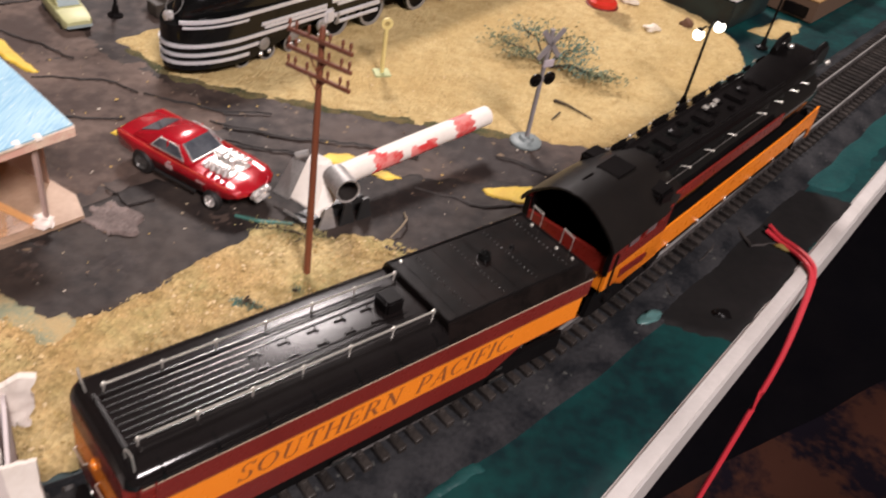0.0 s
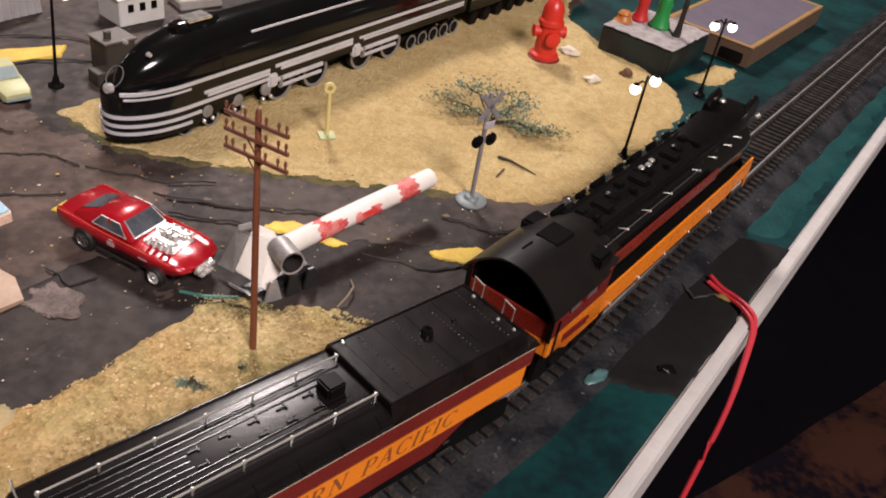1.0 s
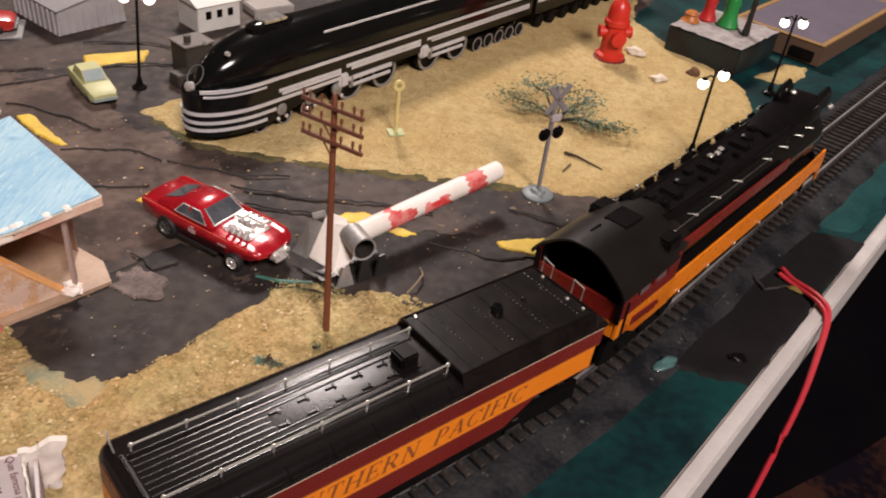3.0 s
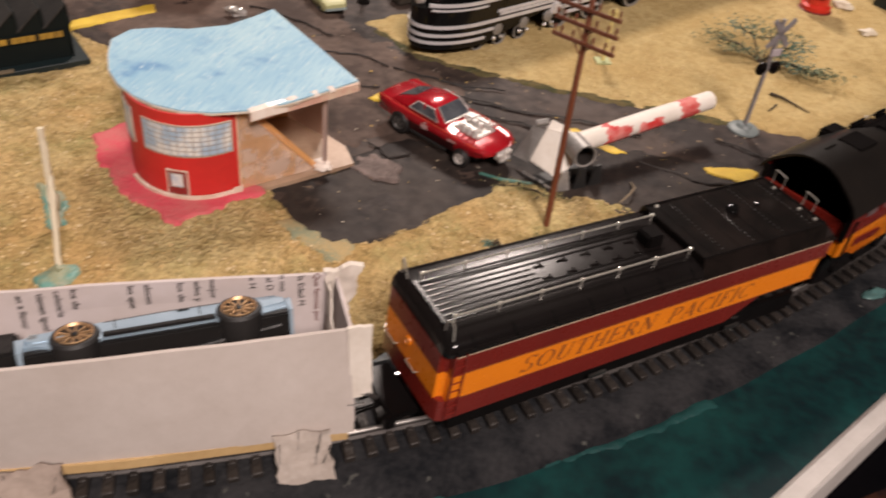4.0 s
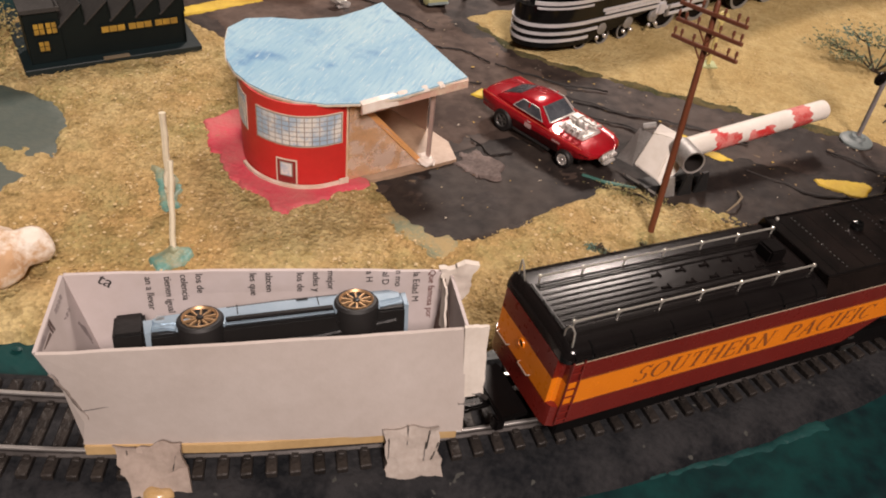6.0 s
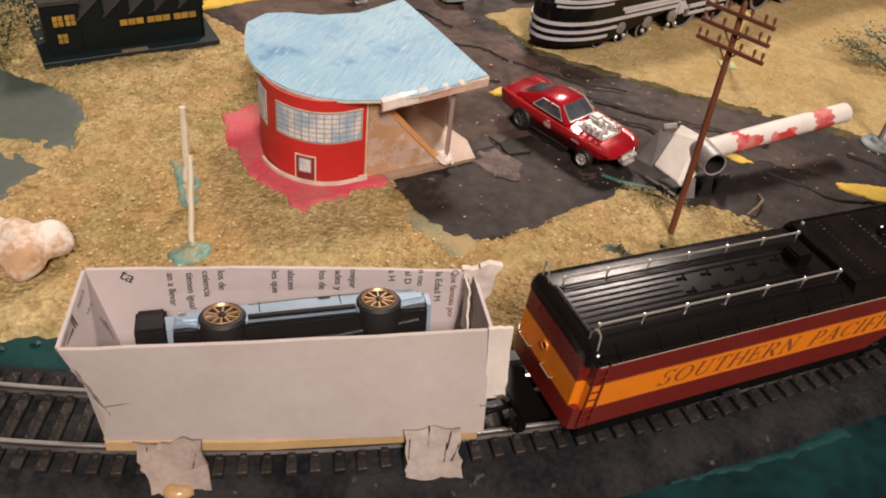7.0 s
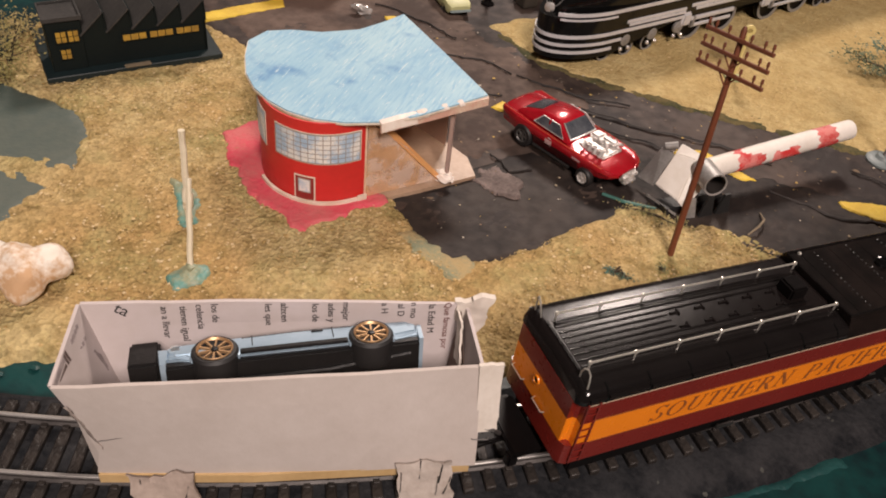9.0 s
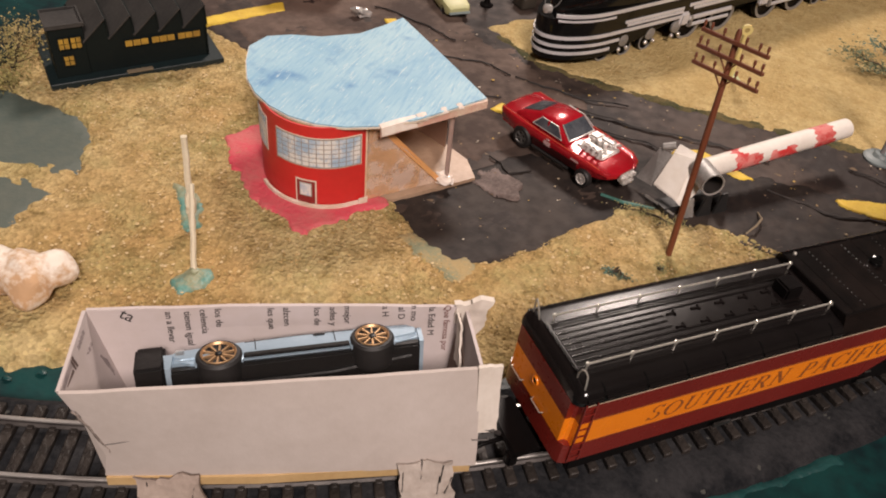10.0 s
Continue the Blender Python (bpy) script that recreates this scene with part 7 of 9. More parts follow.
def make_hydrant():
    RED = material("red_plastic", (0.58, 0.030, 0.016), 0.35, second=(0.48, 0.024, 0.014), scale=60)
    root = thing("fire_hydrant", pose(0.1185, 0.5450, 0.0012, 0, 0, 10), "bright red plastic toy fire hydrant", "fire hydrant")
    bm = BM()
    add_lathe(bm, [(0.0112, 0), (0.0112, 0.0018), (0.0104, 0.0024)], 24)
    part("base_flange", bm, material("dark_red_plastic", (0.16, 0.014, 0.010), 0.5), root)
    bm = BM()
    add_lathe(bm, [(0.0100, 0.0020), (0.0100, 0.0046), (0.0078, 0.0062), (0.0072, 0.0240), (0.0086, 0.0252), (0.0086, 0.0280), (0.0074, 0.0292), (0.0070, 0.0360), (0.0052, 0.0400), (0.0024, 0.0424), (0.0022, 0.0445), (0.0003, 0.0450)], 24)
    part("barrel", bm, RED, root, smooth=True)
    for a, z, r in ((0, 0.0200, 0.0036), (180, 0.0200, 0.0036), (-90, 0.0180, 0.0044)):
        bm = BM()
        add_lathe(bm, [(r, 0.005), (r, 0.0098), (r * 1.15, 0.0100), (r * 1.15, 0.0112), (r * 0.4, 0.0118)], 14, Matrix.Rotation(radians(a), 4, "Z") @ pose(0, 0, z, 0, 90, 0))
        part("outlet", bm, RED, root)


make_hydrant()


# ---- the black streamlined train at the back ----
SILVER = material("silver_stripe", (0.62, 0.61, 0.62), 0.35, 0.2, second=(0.50, 0.49, 0.50), scale=80)
WORN = material("worn_steel", (0.34, 0.33, 0.32), 0.4, 0.5)


def make_streamliner():
    root = thing("streamlined_locomotive", pose(-0.1153, 0.3657, 0.0022, 0, 0, 52.7), "glossy black streamlined model locomotive with silver stripes", "locomotive")
    L = 0.272

    def half_width(x, w=0.0172, nose=0.034):
        return w * math.sqrt(max(0.0, 1 - ((nose - x) / nose) ** 2)) if x < nose else w
    # lower hull: blunt rounded bow
    bm = BM()
    xs = [0.0003, 0.0015, 0.004, 0.008, 0.013, 0.020, 0.028, 0.036, 0.080, L]
    secs = []
    for x in xs:
        w = half_width(x)
        zb = 0.0045 if x < 0.045 else 0.0150
        zt = 0.0262 + 0.004 * min(1, x / 0.03)
        secs.append([(x, -w, zb), (x, -w, zt - 0.004), (x, -w * 0.96, zt), (x, w * 0.96, zt), (x, w, zt - 0.004), (x, w, zb)])
    add_loft(bm, secs)
    part("hull", bm, BLACK, root, smooth=True)
    # upper casing: bullet-shaped boiler cowl
    bm = BM()
    secs = []
    for x in [0.0075, 0.009, 0.012, 0.017, 0.024, 0.032, 0.042, 0.055, 0.075, 0.15, L]:
        k = math.sqrt(max(0.02, 1 - ((0.058 - min(x, 0.058)) / 0.0515) ** 2))
        w, zt = 0.0160 * k, 0.0262 + 0.0240 * k
        ring = [(w, 0.0260), (w * 1.02, 0.0262 + (zt - 0.0262) * 0.35), (w * 0.90, 0.0262 + (zt - 0.0262) * 0.68), (w * 0.62, 0.0262 + (zt - 0.0262) * 0.91), (w * 0.25, zt)]
        secs.append([(x, -y, z) for y, z in ring] + [(x, y, z) for y, z in ring[::-1]])
    add_loft(bm, secs)
    part("cowl", bm, BLACK, root, smooth=True)
    bm = BM()
    add_loft(bm, [[(x, y * k, 0.0475 + z) for y, z in ((-0.0068, 0), (-0.0060, 0.0030), (-0.0030, 0.0046), (0.0030, 0.0046), (0.0060, 0.0030), (0.0068, 0))] for x, k in ((0.040, 0.5), (0.044, 0.95), (0.060, 1.0), (0.066, 0.6))])
    chim = part("chimney_hood", bm, BLACK, root, smooth=True)
    bm = BM()
    add_box(bm, (0.054, 0, 0.0525), (0.015, 0.0092, 0.0014), 0.0006)
    part("chimney_cap", bm, material("polished_cap", (0.90, 0.88, 0.85), 0.16, 0.9, second=(0.60, 0.58, 0.55), scale=260, contrast=0.9), chim, "bright silver chimney cap")

    def stripe(z, x1, r, w, inset=0.0, both=True, x_start=None):
        line = []
        n = 26
        for i in range(n + 1):
            x = (x1 - 0.034) * 0 + 0.034 * (1 - math.cos(math.pi / 2 * i / n))
            line.append((x, half_width(x, w)))
        line.append((x1, w))
        if x_start:
            line = [(x_start, half_width(x_start, w))] + [q for q in line if q[0] > x_start + 0.0005]
        near = [(x - 0.0002, -y - 0.0002, z) for x, y in line]
        far = [(x - 0.0002, y + 0.0002, z) for x, y in line]
        pts = far[::-1] + near[1:] if both else near
        b = BM()
        secs = []
        for i, p in enumerate(pts):
            a, q = Vector(pts[max(i - 1, 0)]), Vector(pts[min(i + 1, len(pts) - 1)])
            d = (q - a).normalized()
            o = Vector((-d.y, d.x, 0)) * -0.0005
            p = Vector(p)
            secs.append([p - Vector((0, 0, r)), p - Vector((0, 0, r)) + o, p + Vector((0, 0, r)) + o, p + Vector((0, 0, r))])
        add_loft(b, secs)
        part("stripe", b, SILVER, root, "silver wrap-round stripe")
    stripe(0.0085, 0.036, 0.00080, 0.0172)
    stripe(0.0125, 0.042, 0.00080, 0.0172)
    stripe(0.0170, 0.088, 0.00090, 0.0172)
    stripe(0.0288, L - 0.004, 0.00090, 0.0170, both=False, x_start=0.0035)
    stripe(0.0262, 0.036, 0.00050, 0.0172, both=False, x_start=0.0045)
    for z, x0, x1, r in ((0.0196, 0.046, 0.088, 0.0008), (0.0216, 0.044, 0.088, 0.0009), (0.0228, 0.092, 0.154, 0.0010), (0.0206, 0.096, 0.154, 0.0009), (0.0224, 0.160, L - 0.004, 0.0008), (0.0206, 0.164, L - 0.004, 0.0006), (0.0440, 0.078, 0.180, 0.0006)):
        for sd in (-1, 1):
            bm = BM()
            y = 0.0174 if z < 0.03 else 0.0136
            add_box(bm, ((x0 + x1) / 2, sd * y, z), (x1 - x0, 0.0007, 2 * r), 0.0002, seg=1)
            part("stripe", bm, SILVER, root)
    bm = BM()
    add_lathe(bm, [(0.0024, 0), (0.0024, 0.0026), (0.0017, 0.0032), (0.0002, 0.0034)], 16, pose(0.003, -0.002, 0.0300, 0, -75, 0))
    part("headlight", bm, CHROME, root, "chrome headlight", smooth=True)
    bm = BM()
    add_lathe(bm, [(0.0050, -0.0002), (0.0053, -0.0002), (0.0053, 0.0002), (0.0050, 0.0002)], 26, pose(0.0075, 0.0010, 0.0335, 0, -52, 0) @ Matrix.Diagonal((1.05, 0.95, 1, 1)), False)
    part("nose_ring", bm, WORN, root, "thin silver ring on the nose", smooth=True)
    for y in (-0.0085, 0.0085):
        bm = BM()
        add_lathe(bm, [(0.0012, 0), (0.0012, 0.0016), (0.0003, 0.0020)], 12, pose(0.0205, y, 0.0440, 0, -50, 0))
        part("marker_lamp", bm, CHROME, root, "small bright marker lamp", smooth=True)
    # running gear
    for x, r in ((0.034, 0.0050), (0.050, 0.0050), (0.066, 0.0050), (0.098, 0.0100), (0.126, 0.0100), (0.166, 0.0100), (0.194, 0.0100), (0.216, 0.0050), (0.228, 0.0050), (0.240, 0.0050), (0.252, 0.0050), (0.264, 0.0050)):
        for sd in (-1, 1):
            bm = BM()
            make_wheel(bm, (x, sd * 0.0130, r), r, 0.0030, 22)
            wh = part("wheel", bm, MATTE_BLACK, root, smooth=True)
            bm = BM()
            add_lathe(bm, [(r * 0.80, 0.0012), (r * 0.98, 0.0016), (r * 0.98, 0.0020), (r * 0.80, 0.0019)], 22, Matrix.Translation((x, sd * 0.0130, r)) @ Matrix.Rotation(radians(-90 * sd), 4, "X"), False)
            part("tyre", bm, WORN, wh, "grey metal tyre")
    for x in (0.046, 0.066, 0.086):
        bm = BM()
        add_lathe(bm, [(0.0036, 0), (0.0036, 0.0012), (0.0030, 0.0016), (0.0012, 0.0017), (0.0010, 0.0022), (0.0003, 0.0022)], 16, pose(x, -0.0158, 0.0108, 90, 0, 0))
        part("axle_box", bm, WORN, root)
        for dx in (-0.0026, 0.0030):
            bm = BM()
            bmesh.ops.create_uvsphere(bm, u_segments=10, v_segments=6, radius=0.0012, matrix=Matrix.Translation((x + dx, -0.0172, 0.0062)))
            part("spring_knob", bm, CHROME, root, smooth=True)
    for x0 in (0.098, 0.166):
        for sd in (-1, 1):
            bm = BM()
            add_box(bm, (x0 + 0.013, sd * 0.0176, 0.0148), (0.036, 0.0014, 0.0026), 0.0005)
            part("main_rod", bm, SILVER, root)
            bm = BM()
            add_box(bm, (x0 + 0.014, sd * 0.0168, 0.0100), (0.034, 0.0012, 0.0022), 0.0005)
            part("side_rod", bm, SILVER, root)
            bm = BM()
            add_box(bm, (x0 - 0.008, sd * 0.0168, 0.0152), (0.007, 0.0040, 0.0080), 0.0012)
            part("cylinder", bm, SILVER, root)
            bm = BM()
            add_box(bm, (x0 - 0.002, sd * 0.0178, 0.0128), (0.0024, 0.0014, 0.0070), 0.0005)
            part("crosshead", bm, WORN, root)
    bm = BM()
    add_box(bm, (0.155, 0, 0.0120), (0.225, 0.018, 0.010), 0.001)
    part("frame", bm, MATTE_BLACK, root)
    # its tender
    tr = thing("locomotive_tender", pose(-0.1153, 0.3657, 0.0022, 0, 0, 52.7) @ pose(L + 0.006, 0, 0), "black model tender with silver side stripe", "tender")
    bm = BM()
    add_loft(bm, [[(x, y, z) for y, z in rounded(0.0168, 0.0130, 0.0540, 0.007, 6)] for x in (0, 0.150)])
    part("body", bm, BLACK, tr, smooth=True)
    for z, r in ((0.0224, 0.0010), (0.0288, 0.0006)):
        bm = BM()
        add_box(bm, (0.075, -0.0171, z), (0.148, 0.0007, 2 * r), 0.0002, seg=1)
        part("stripe", bm, SILVER, tr)
    for i in range(8):
        for sd in (-1, 1):
            bm = BM()
            make_wheel(bm, (0.012 + i * 0.0165, sd * 0.0130, 0.0052), 0.0052, 0.0026, 14)
            part("wheel", bm, MATTE_BLACK, tr, smooth=True)


make_streamliner()


# ---- factory with saw-tooth roof ----
def make_factory():
    GREEN = material("dark_green_plastic", (0.0062, 0.0100, 0.0096), 0.55, second=(0.0045, 0.0075, 0.0078), scale=50, bump=0.1, spec=0.15)
    ROOFG = material("grey_roof_plastic", (0.050, 0.047, 0.044), 0.6, second=(0.030, 0.029, 0.028), scale=60, contrast=0.7, spec=0.2)
    LIT = material("yellow_window_film", (0.42, 0.25, 0.035), 0.5, second=(0.22, 0.13, 0.025), scale=200, contrast=0.7)
    ang = math.degrees(math.atan2(0.0597, 0.0537))
    root = thing("factory_model", pose(-0.3075, 0.2280, 0.0008, 0, 0, ang), "dark green plastic factory with saw-tooth roof", "model building")
    W, D = 0.0800, 0.052
    TOPS = material("dark_teal_base", (0.006, 0.015, 0.017), 0.5)
    bm = BM()
    add_box(bm, (W / 2, D / 2, 0.0022), (W, D, 0.0044), 0.0003, seg=1)
    part("base", bm, TOPS, root)
    x0, x1, y0, y1 = 0.0050, W - 0.0055, 0.0060, D - 0.004
    H0, H1 = 0.0200, 0.0300
    nT = 5
    tooth = (x1 - x0 - 0.013) / nT
    # front and back gables drawn as one saw-tooth slab
    prof = [(x0 + 0.013, 0.0044)]
    prof += [(x1, 0.0044)]
    for i in reversed(range(nT)):
        xa = x0 + 0.013 + i * tooth
        prof += [(xa + tooth, H0), (xa + tooth - 0.0008, H1), (xa, H0)]
    for yy in (y0, y1 - 0.0015):
        bm = BM()
        add_loft(bm, [[(x, y, z) for x, z in prof] for y in (yy, yy + 0.0015)])
        part("gable_wall", bm, GREEN, root)
    for xx in (x0 + 0.013, x1):
        bm = BM()
        add_box(bm, (xx - 0.0007, (y0 + y1) / 2, 0.0122), (0.0014, y1 - y0, 0.0156))
        part("end_wall", bm, GREEN, root)
    for i in range(nT):
        xa = x0 + 0.013 + i * tooth
        bm = BM()
        slab(bm, [(xa, y0 - 0.001, H0), (xa, y1, H0), (xa + tooth - 0.0004, y1, H1), (xa + tooth - 0.0004, y0 - 0.001, H1)], (-0.6, 0, 0.8), 0.0008)
        part("roof_slope", bm, ROOFG, root, "grey saw-tooth roof slope")
        bm = BM()
        slab(bm, [(xa + tooth - 0.0004, y0, H1), (xa + tooth - 0.0004, y1, H1), (xa + tooth, y1, H0), (xa + tooth, y0, H0)], (1, 0, 0), 0.0006)
        part("roof_glazing", bm, GREEN, root)
    # corner tower
    bm = BM()
    add_box(bm, (x0 + 0.0065, y0 + 0.0075, 0.0165), (0.0150, 0.0165, 0.0245), 0.0003, seg=1)
    tower = part("tower", bm, GREEN, root)
    bm = BM()
    add_box(bm, (x0 + 0.0065, y0 + 0.0075, 0.0291), (0.0166, 0.0185, 0.0008))
    part("tower_roof", bm, ROOFG, root)
    for a in (-1, 1):
        bm = BM()
        add_box(bm, (x0 + 0.0065 + a * 0.0079, y0 + 0.0075, 0.0299), (0.0008, 0.0185, 0.0012))
        part("parapet", bm, ROOFG, root)
        bm = BM()
        add_box(bm, (x0 + 0.0065, y0 + 0.0075 + a * 0.0088, 0.0299), (0.0150, 0.0008, 0.0012))
        part("parapet", bm, ROOFG, root)

    def windows(xs, z0, z1, yy, cols, rows, host):
        for cx, w in xs:
            bm = BM()
            add_box(bm, (cx, yy - 0.0003, (z0 + z1) / 2), (w + 0.0010, 0.0005, z1 - z0 + 0.0010))
            fr = part("window", bm, GREEN, host)
            for i in range(cols):
                for k in range(rows):
                    bm = BM()
                    add_box(bm, (cx - w / 2 + w * (i + 0.5) / cols, yy - 0.0007, z0 + (z1 - z0) * (k + 0.5) / rows), (w / cols - 0.0004, 0.0003, (z1 - z0) / rows - 0.0004))
                    part("pane", bm, LIT, fr)
    yt = y0 - 0.0008
    windows([(x0 + 0.0048, 0.0046), (x0 + 0.0100, 0.0046)], 0.0185, 0.0238, yt, 2, 2, root)
    windows([(x0 + 0.0056, 0.0044)], 0.0105, 0.0152, yt, 2, 2, root)
    windows([(x0 + 0.0362, 0.0108), (x0 + 0.0484, 0.0108), (x0 + 0.0606, 0.0108)], 0.0150, 0.0182, y0, 3, 1, root)
    bm = BM()
    add_box(bm, (W * 0.5, 0.0010, 0.0046), (0.012, 0.0030, 0.0008), 0.0003)
    part("door_step", bm, material("dusty_step", (0.18, 0.14, 0.09), 0.8), root)


make_factory()


# ---- white splinter fence posts stuck in teal glue ----
def make_posts():
    SPLINT = material("whitewashed_splint", (0.70, 0.64, 0.50), 0.7, second=(0.58, 0.50, 0.35), scale=90)
    PALE_GLUE = material("pale_teal_glue", (0.115, 0.255, 0.215), 0.4, second=(0.26, 0.27, 0.17), scale=130, contrast=0.85, bump=0.6, spec=0.4)
    spots = (((-0.1840, 0.1500, 0.0010), (-0.1915, 0.1660, 0.0300), 0.00105, [(-0.1900, 0.1440), (-0.1840, 0.1395), (-0.1775, 0.1450), (-0.1755, 0.1525), (-0.1800, 0.1560), (-0.1865, 0.1545)], 81),
             ((-0.1985, 0.1720, 0.0010), (-0.2010, 0.1780, 0.0400), 0.0013, [(-0.2075, 0.1740), (-0.2030, 0.1690), (-0.1985, 0.1680), (-0.1960, 0.1740), (-0.1995, 0.1830), (-0.2080, 0.1930), (-0.2210, 0.1935), (-0.2150, 0.1850), (-0.2110, 0.1800)], 82))
    for base, top, r, patch, seed in spots:
        root = thing("splinter_post", Matrix.Identity(4), "thin white wooden splinter post in teal glue", "post", "splinter posts")
        b, t = Vector(base), Vector(top)
        bm = BM()
        n = 9
        add_tube(bm, [b.lerp(t, i / n) + Vector((math.sin(i * 2.1) * 0.0001, math.cos(i * 1.7) * 0.0001, 0)) for i in range(n + 1)], [r * (1.03 - 0.1 * i / n + 0.05 * math.sin(i * 3)) for i in range(n + 1)], 7)
        part("stick", bm, SPLINT, root)
        pool = sheet("glue_patch", patch, PALE_GLUE, 0.0034, 0.0008, 0.0012, 0.0030, 0.0003, seed=seed)
        pool.parent = root
        tagged(pool, "pale teal dried glue patch")
        bm = BM()
        bmesh.ops.create_icosphere(bm, subdivisions=3, radius=0.0022, matrix=Matrix.Translation(b + (t - b) * (0.06 if seed == 81 else 0.30)) @ Matrix.Diagonal((1.0, 0.9, 1.1 if seed == 81 else 2.2, 1)))
        for v in bm.verts:
            v.co += noise.noise_vector(v.co * 380) * 0.0014
        part("glue_blob", bm, PALE_GLUE if seed == 81 else SPLINT, root, smooth=True)


make_posts()


def pebble(name, c, s, mat, seed, label, category, turn=0, lumps=0.28, detail=3):
    bm = BM()
    bmesh.ops.create_icosphere(bm, subdivisions=detail, radius=1.0)
    for v in bm.verts:
        p = v.co.copy()
        k = 1 + lumps * noise.noise(p * 1.3 + Vector((seed, 0, 0))) * 2 + 0.10 * noise.noise(p * 4 + Vector((0, seed, 0)))
        v.co = Vector((p.x * s[0] * k, p.y * s[1] * k, p.z * s[2] * k))
    ob = link(name, bm, mat, smooth=True, sharp=60)
    ob.matrix_world = pose(*c, 0, 0, turn)
    return tagged(ob, label, category)


ROCK = material("cream_stone", (0.74, 0.67, 0.58), 0.75, second=(0.50, 0.31, 0.17), scale=60, contrast=0.86, bump=0.5, bump_scale=300)
STONE = material("purple_brown_slate", (0.195, 0.150, 0.135), 0.85, second=(0.085, 0.063, 0.056), scale=90, contrast=0.7, bump=0.8, bump_scale=300)
QUARTZ = material("white_quartz", (0.68, 0.62, 0.53), 0.6, second=(0.5, 0.42, 0.3), scale=120)
BROWN_ST = material("brown_stone", (0.12, 0.055, 0.025), 0.8)


def make_bone_rock():
    # a knuckle-shaped lump: overlapping rounded masses seen from its middle
    masses = [((-0.012, 0.000, 0.0000), 0.0092), ((0.0, 0.0, 0.0), 0.0090), ((0.0085, 0.0046, 0.0008), 0.0068), ((0.0030, -0.0048, -0.0012), 0.0068), ((-0.024, 0.001, 0.0), 0.0110)]
    bm = BM()
    bmesh.ops.create_icosphere(bm, subdivisions=5, radius=1.0)
    for v in bm.verts:
        p = v.co.normalized()
        reach = []
        for c, r in masses:
            c = Vector(c)
            b = p.dot(c)
            disc = b * b - (c.dot(c) - r * r)
            if disc > 0 and b + math.sqrt(disc) > 0:
                reach.append(b + math.sqrt(disc))
        k = max(reach) if reach else 0.004
        k *= 1 + 0.20 * noise.noise(p * 2.1 + Vector((5, 0, 0))) + 0.05 * noise.noise(p * 6)
        v.co = p * k
    for _ in range(10):
        bmesh.ops.smooth_vert(bm, verts=bm.verts, factor=0.5, use_axis_x=True, use_axis_y=True, use_axis_z=True)
    ob = link("rock", bm, ROCK, smooth=True, sharp=80)
    ob.matrix_world = pose(-0.2285, 0.1205, 0.0100, 4, 0, 14)
    return tagged(ob, "cream limestone lump with rusty brown patches", "rock")


make_bone_rock()
SLATE_OUT = [(-0.1130, 0.2590), (-0.1115, 0.2505), (-0.1060, 0.2445), (-0.0985, 0.2435), (-0.0935, 0.2475), (-0.0925, 0.2550), (-0.0985, 0.2575), (-0.1035, 0.2625)]
tagged(sheet("slate_piece", SLATE_OUT, STONE, 0.0028, 0.0007, 0.0032, 0.0014, 0.0009, seed=73), "flat purplish brown slate chip lying on the drive", "stone")
tagged(sheet("paint_splash", [(-0.128, 0.200), (-0.112, 0.1915), (-0.098, 0.1850), (-0.088, 0.1960), (-0.096, 0.2010), (-0.102, 0.1990), (-0.112, 0.2040), (-0.124, 0.2080)],
             material("dusty_teal", (0.20, 0.215, 0.135), 0.9, second=(0.36, 0.27, 0.13), scale=90, contrast=0.8, bump=0.6, bump_scale=900), 0.0029, 0.0014, 0.0022, 0.004, 0.0003, seed=74), "faint teal tint at the drive's tip", "paint", kind="structure")
pebble("pebble", (0.1480, 0.5160, 0.0040), (0.0060, 0.0036, 0.0022), QUARTZ, 3, "small white quartz pebble on the sand", "pebble", 30)
pebble("pebble", (0.1740, 0.5330, 0.0042), (0.0036, 0.0036, 0.0030), BROWN_ST, 8, "small dark brown pebble on the sand", "pebble", 10)
pebble("pebble", (0.1380, 0.5570, 0.0045), (0.0060, 0.0040, 0.0032), QUARTZ, 13, "small white quartz pebble beside the hydrant", "pebble", -20)


def make_twig(points, r, mat, name="twig", label="thin dark brown twig lying on the sand", category="twig"):
    bm = BM()
    add_tube(bm, points, r, 6)
    return tagged(link(name, bm, mat), label, category)


TWIG = material("dark_twig", (0.05, 0.035, 0.02), 0.8)
make_twig([(0.0770, 0.3985, 0.0034), (0.0830, 0.3950, 0.0040), (0.0960, 0.3850, 0.0032)], [0.0010, 0.0007, 0.0003], TWIG)
make_twig([(0.0745, 0.3780, 0.0032), (0.0790, 0.3860, 0.0036)], [0.0004, 0.0006], TWIG)
make_twig([(-0.0580, 0.2650, 0.0022), (-0.0480, 0.2625, 0.0030), (-0.0350, 0.2635, 0.0034)], [0.0007, 0.0008, 0.0006], material("pale_teal_stick", (0.055, 0.165, 0.135), 0.6, second=(0.03, 0.10, 0.085), scale=90), "green_stick", "thin teal painted stick by the barrier", "stick")
make_twig([(0.0030, 0.2640, 0.0030), (0.0065, 0.2690, 0.0050), (0.0085, 0.2760, 0.0042), (0.0070, 0.2830, 0.0022)], [0.0004, 0.0005, 0.0005, 0.0003], material("tan_fibre", (0.22, 0.17, 0.11), 0.8), "fibre", "bent tan fibre sticking up", "fibre")


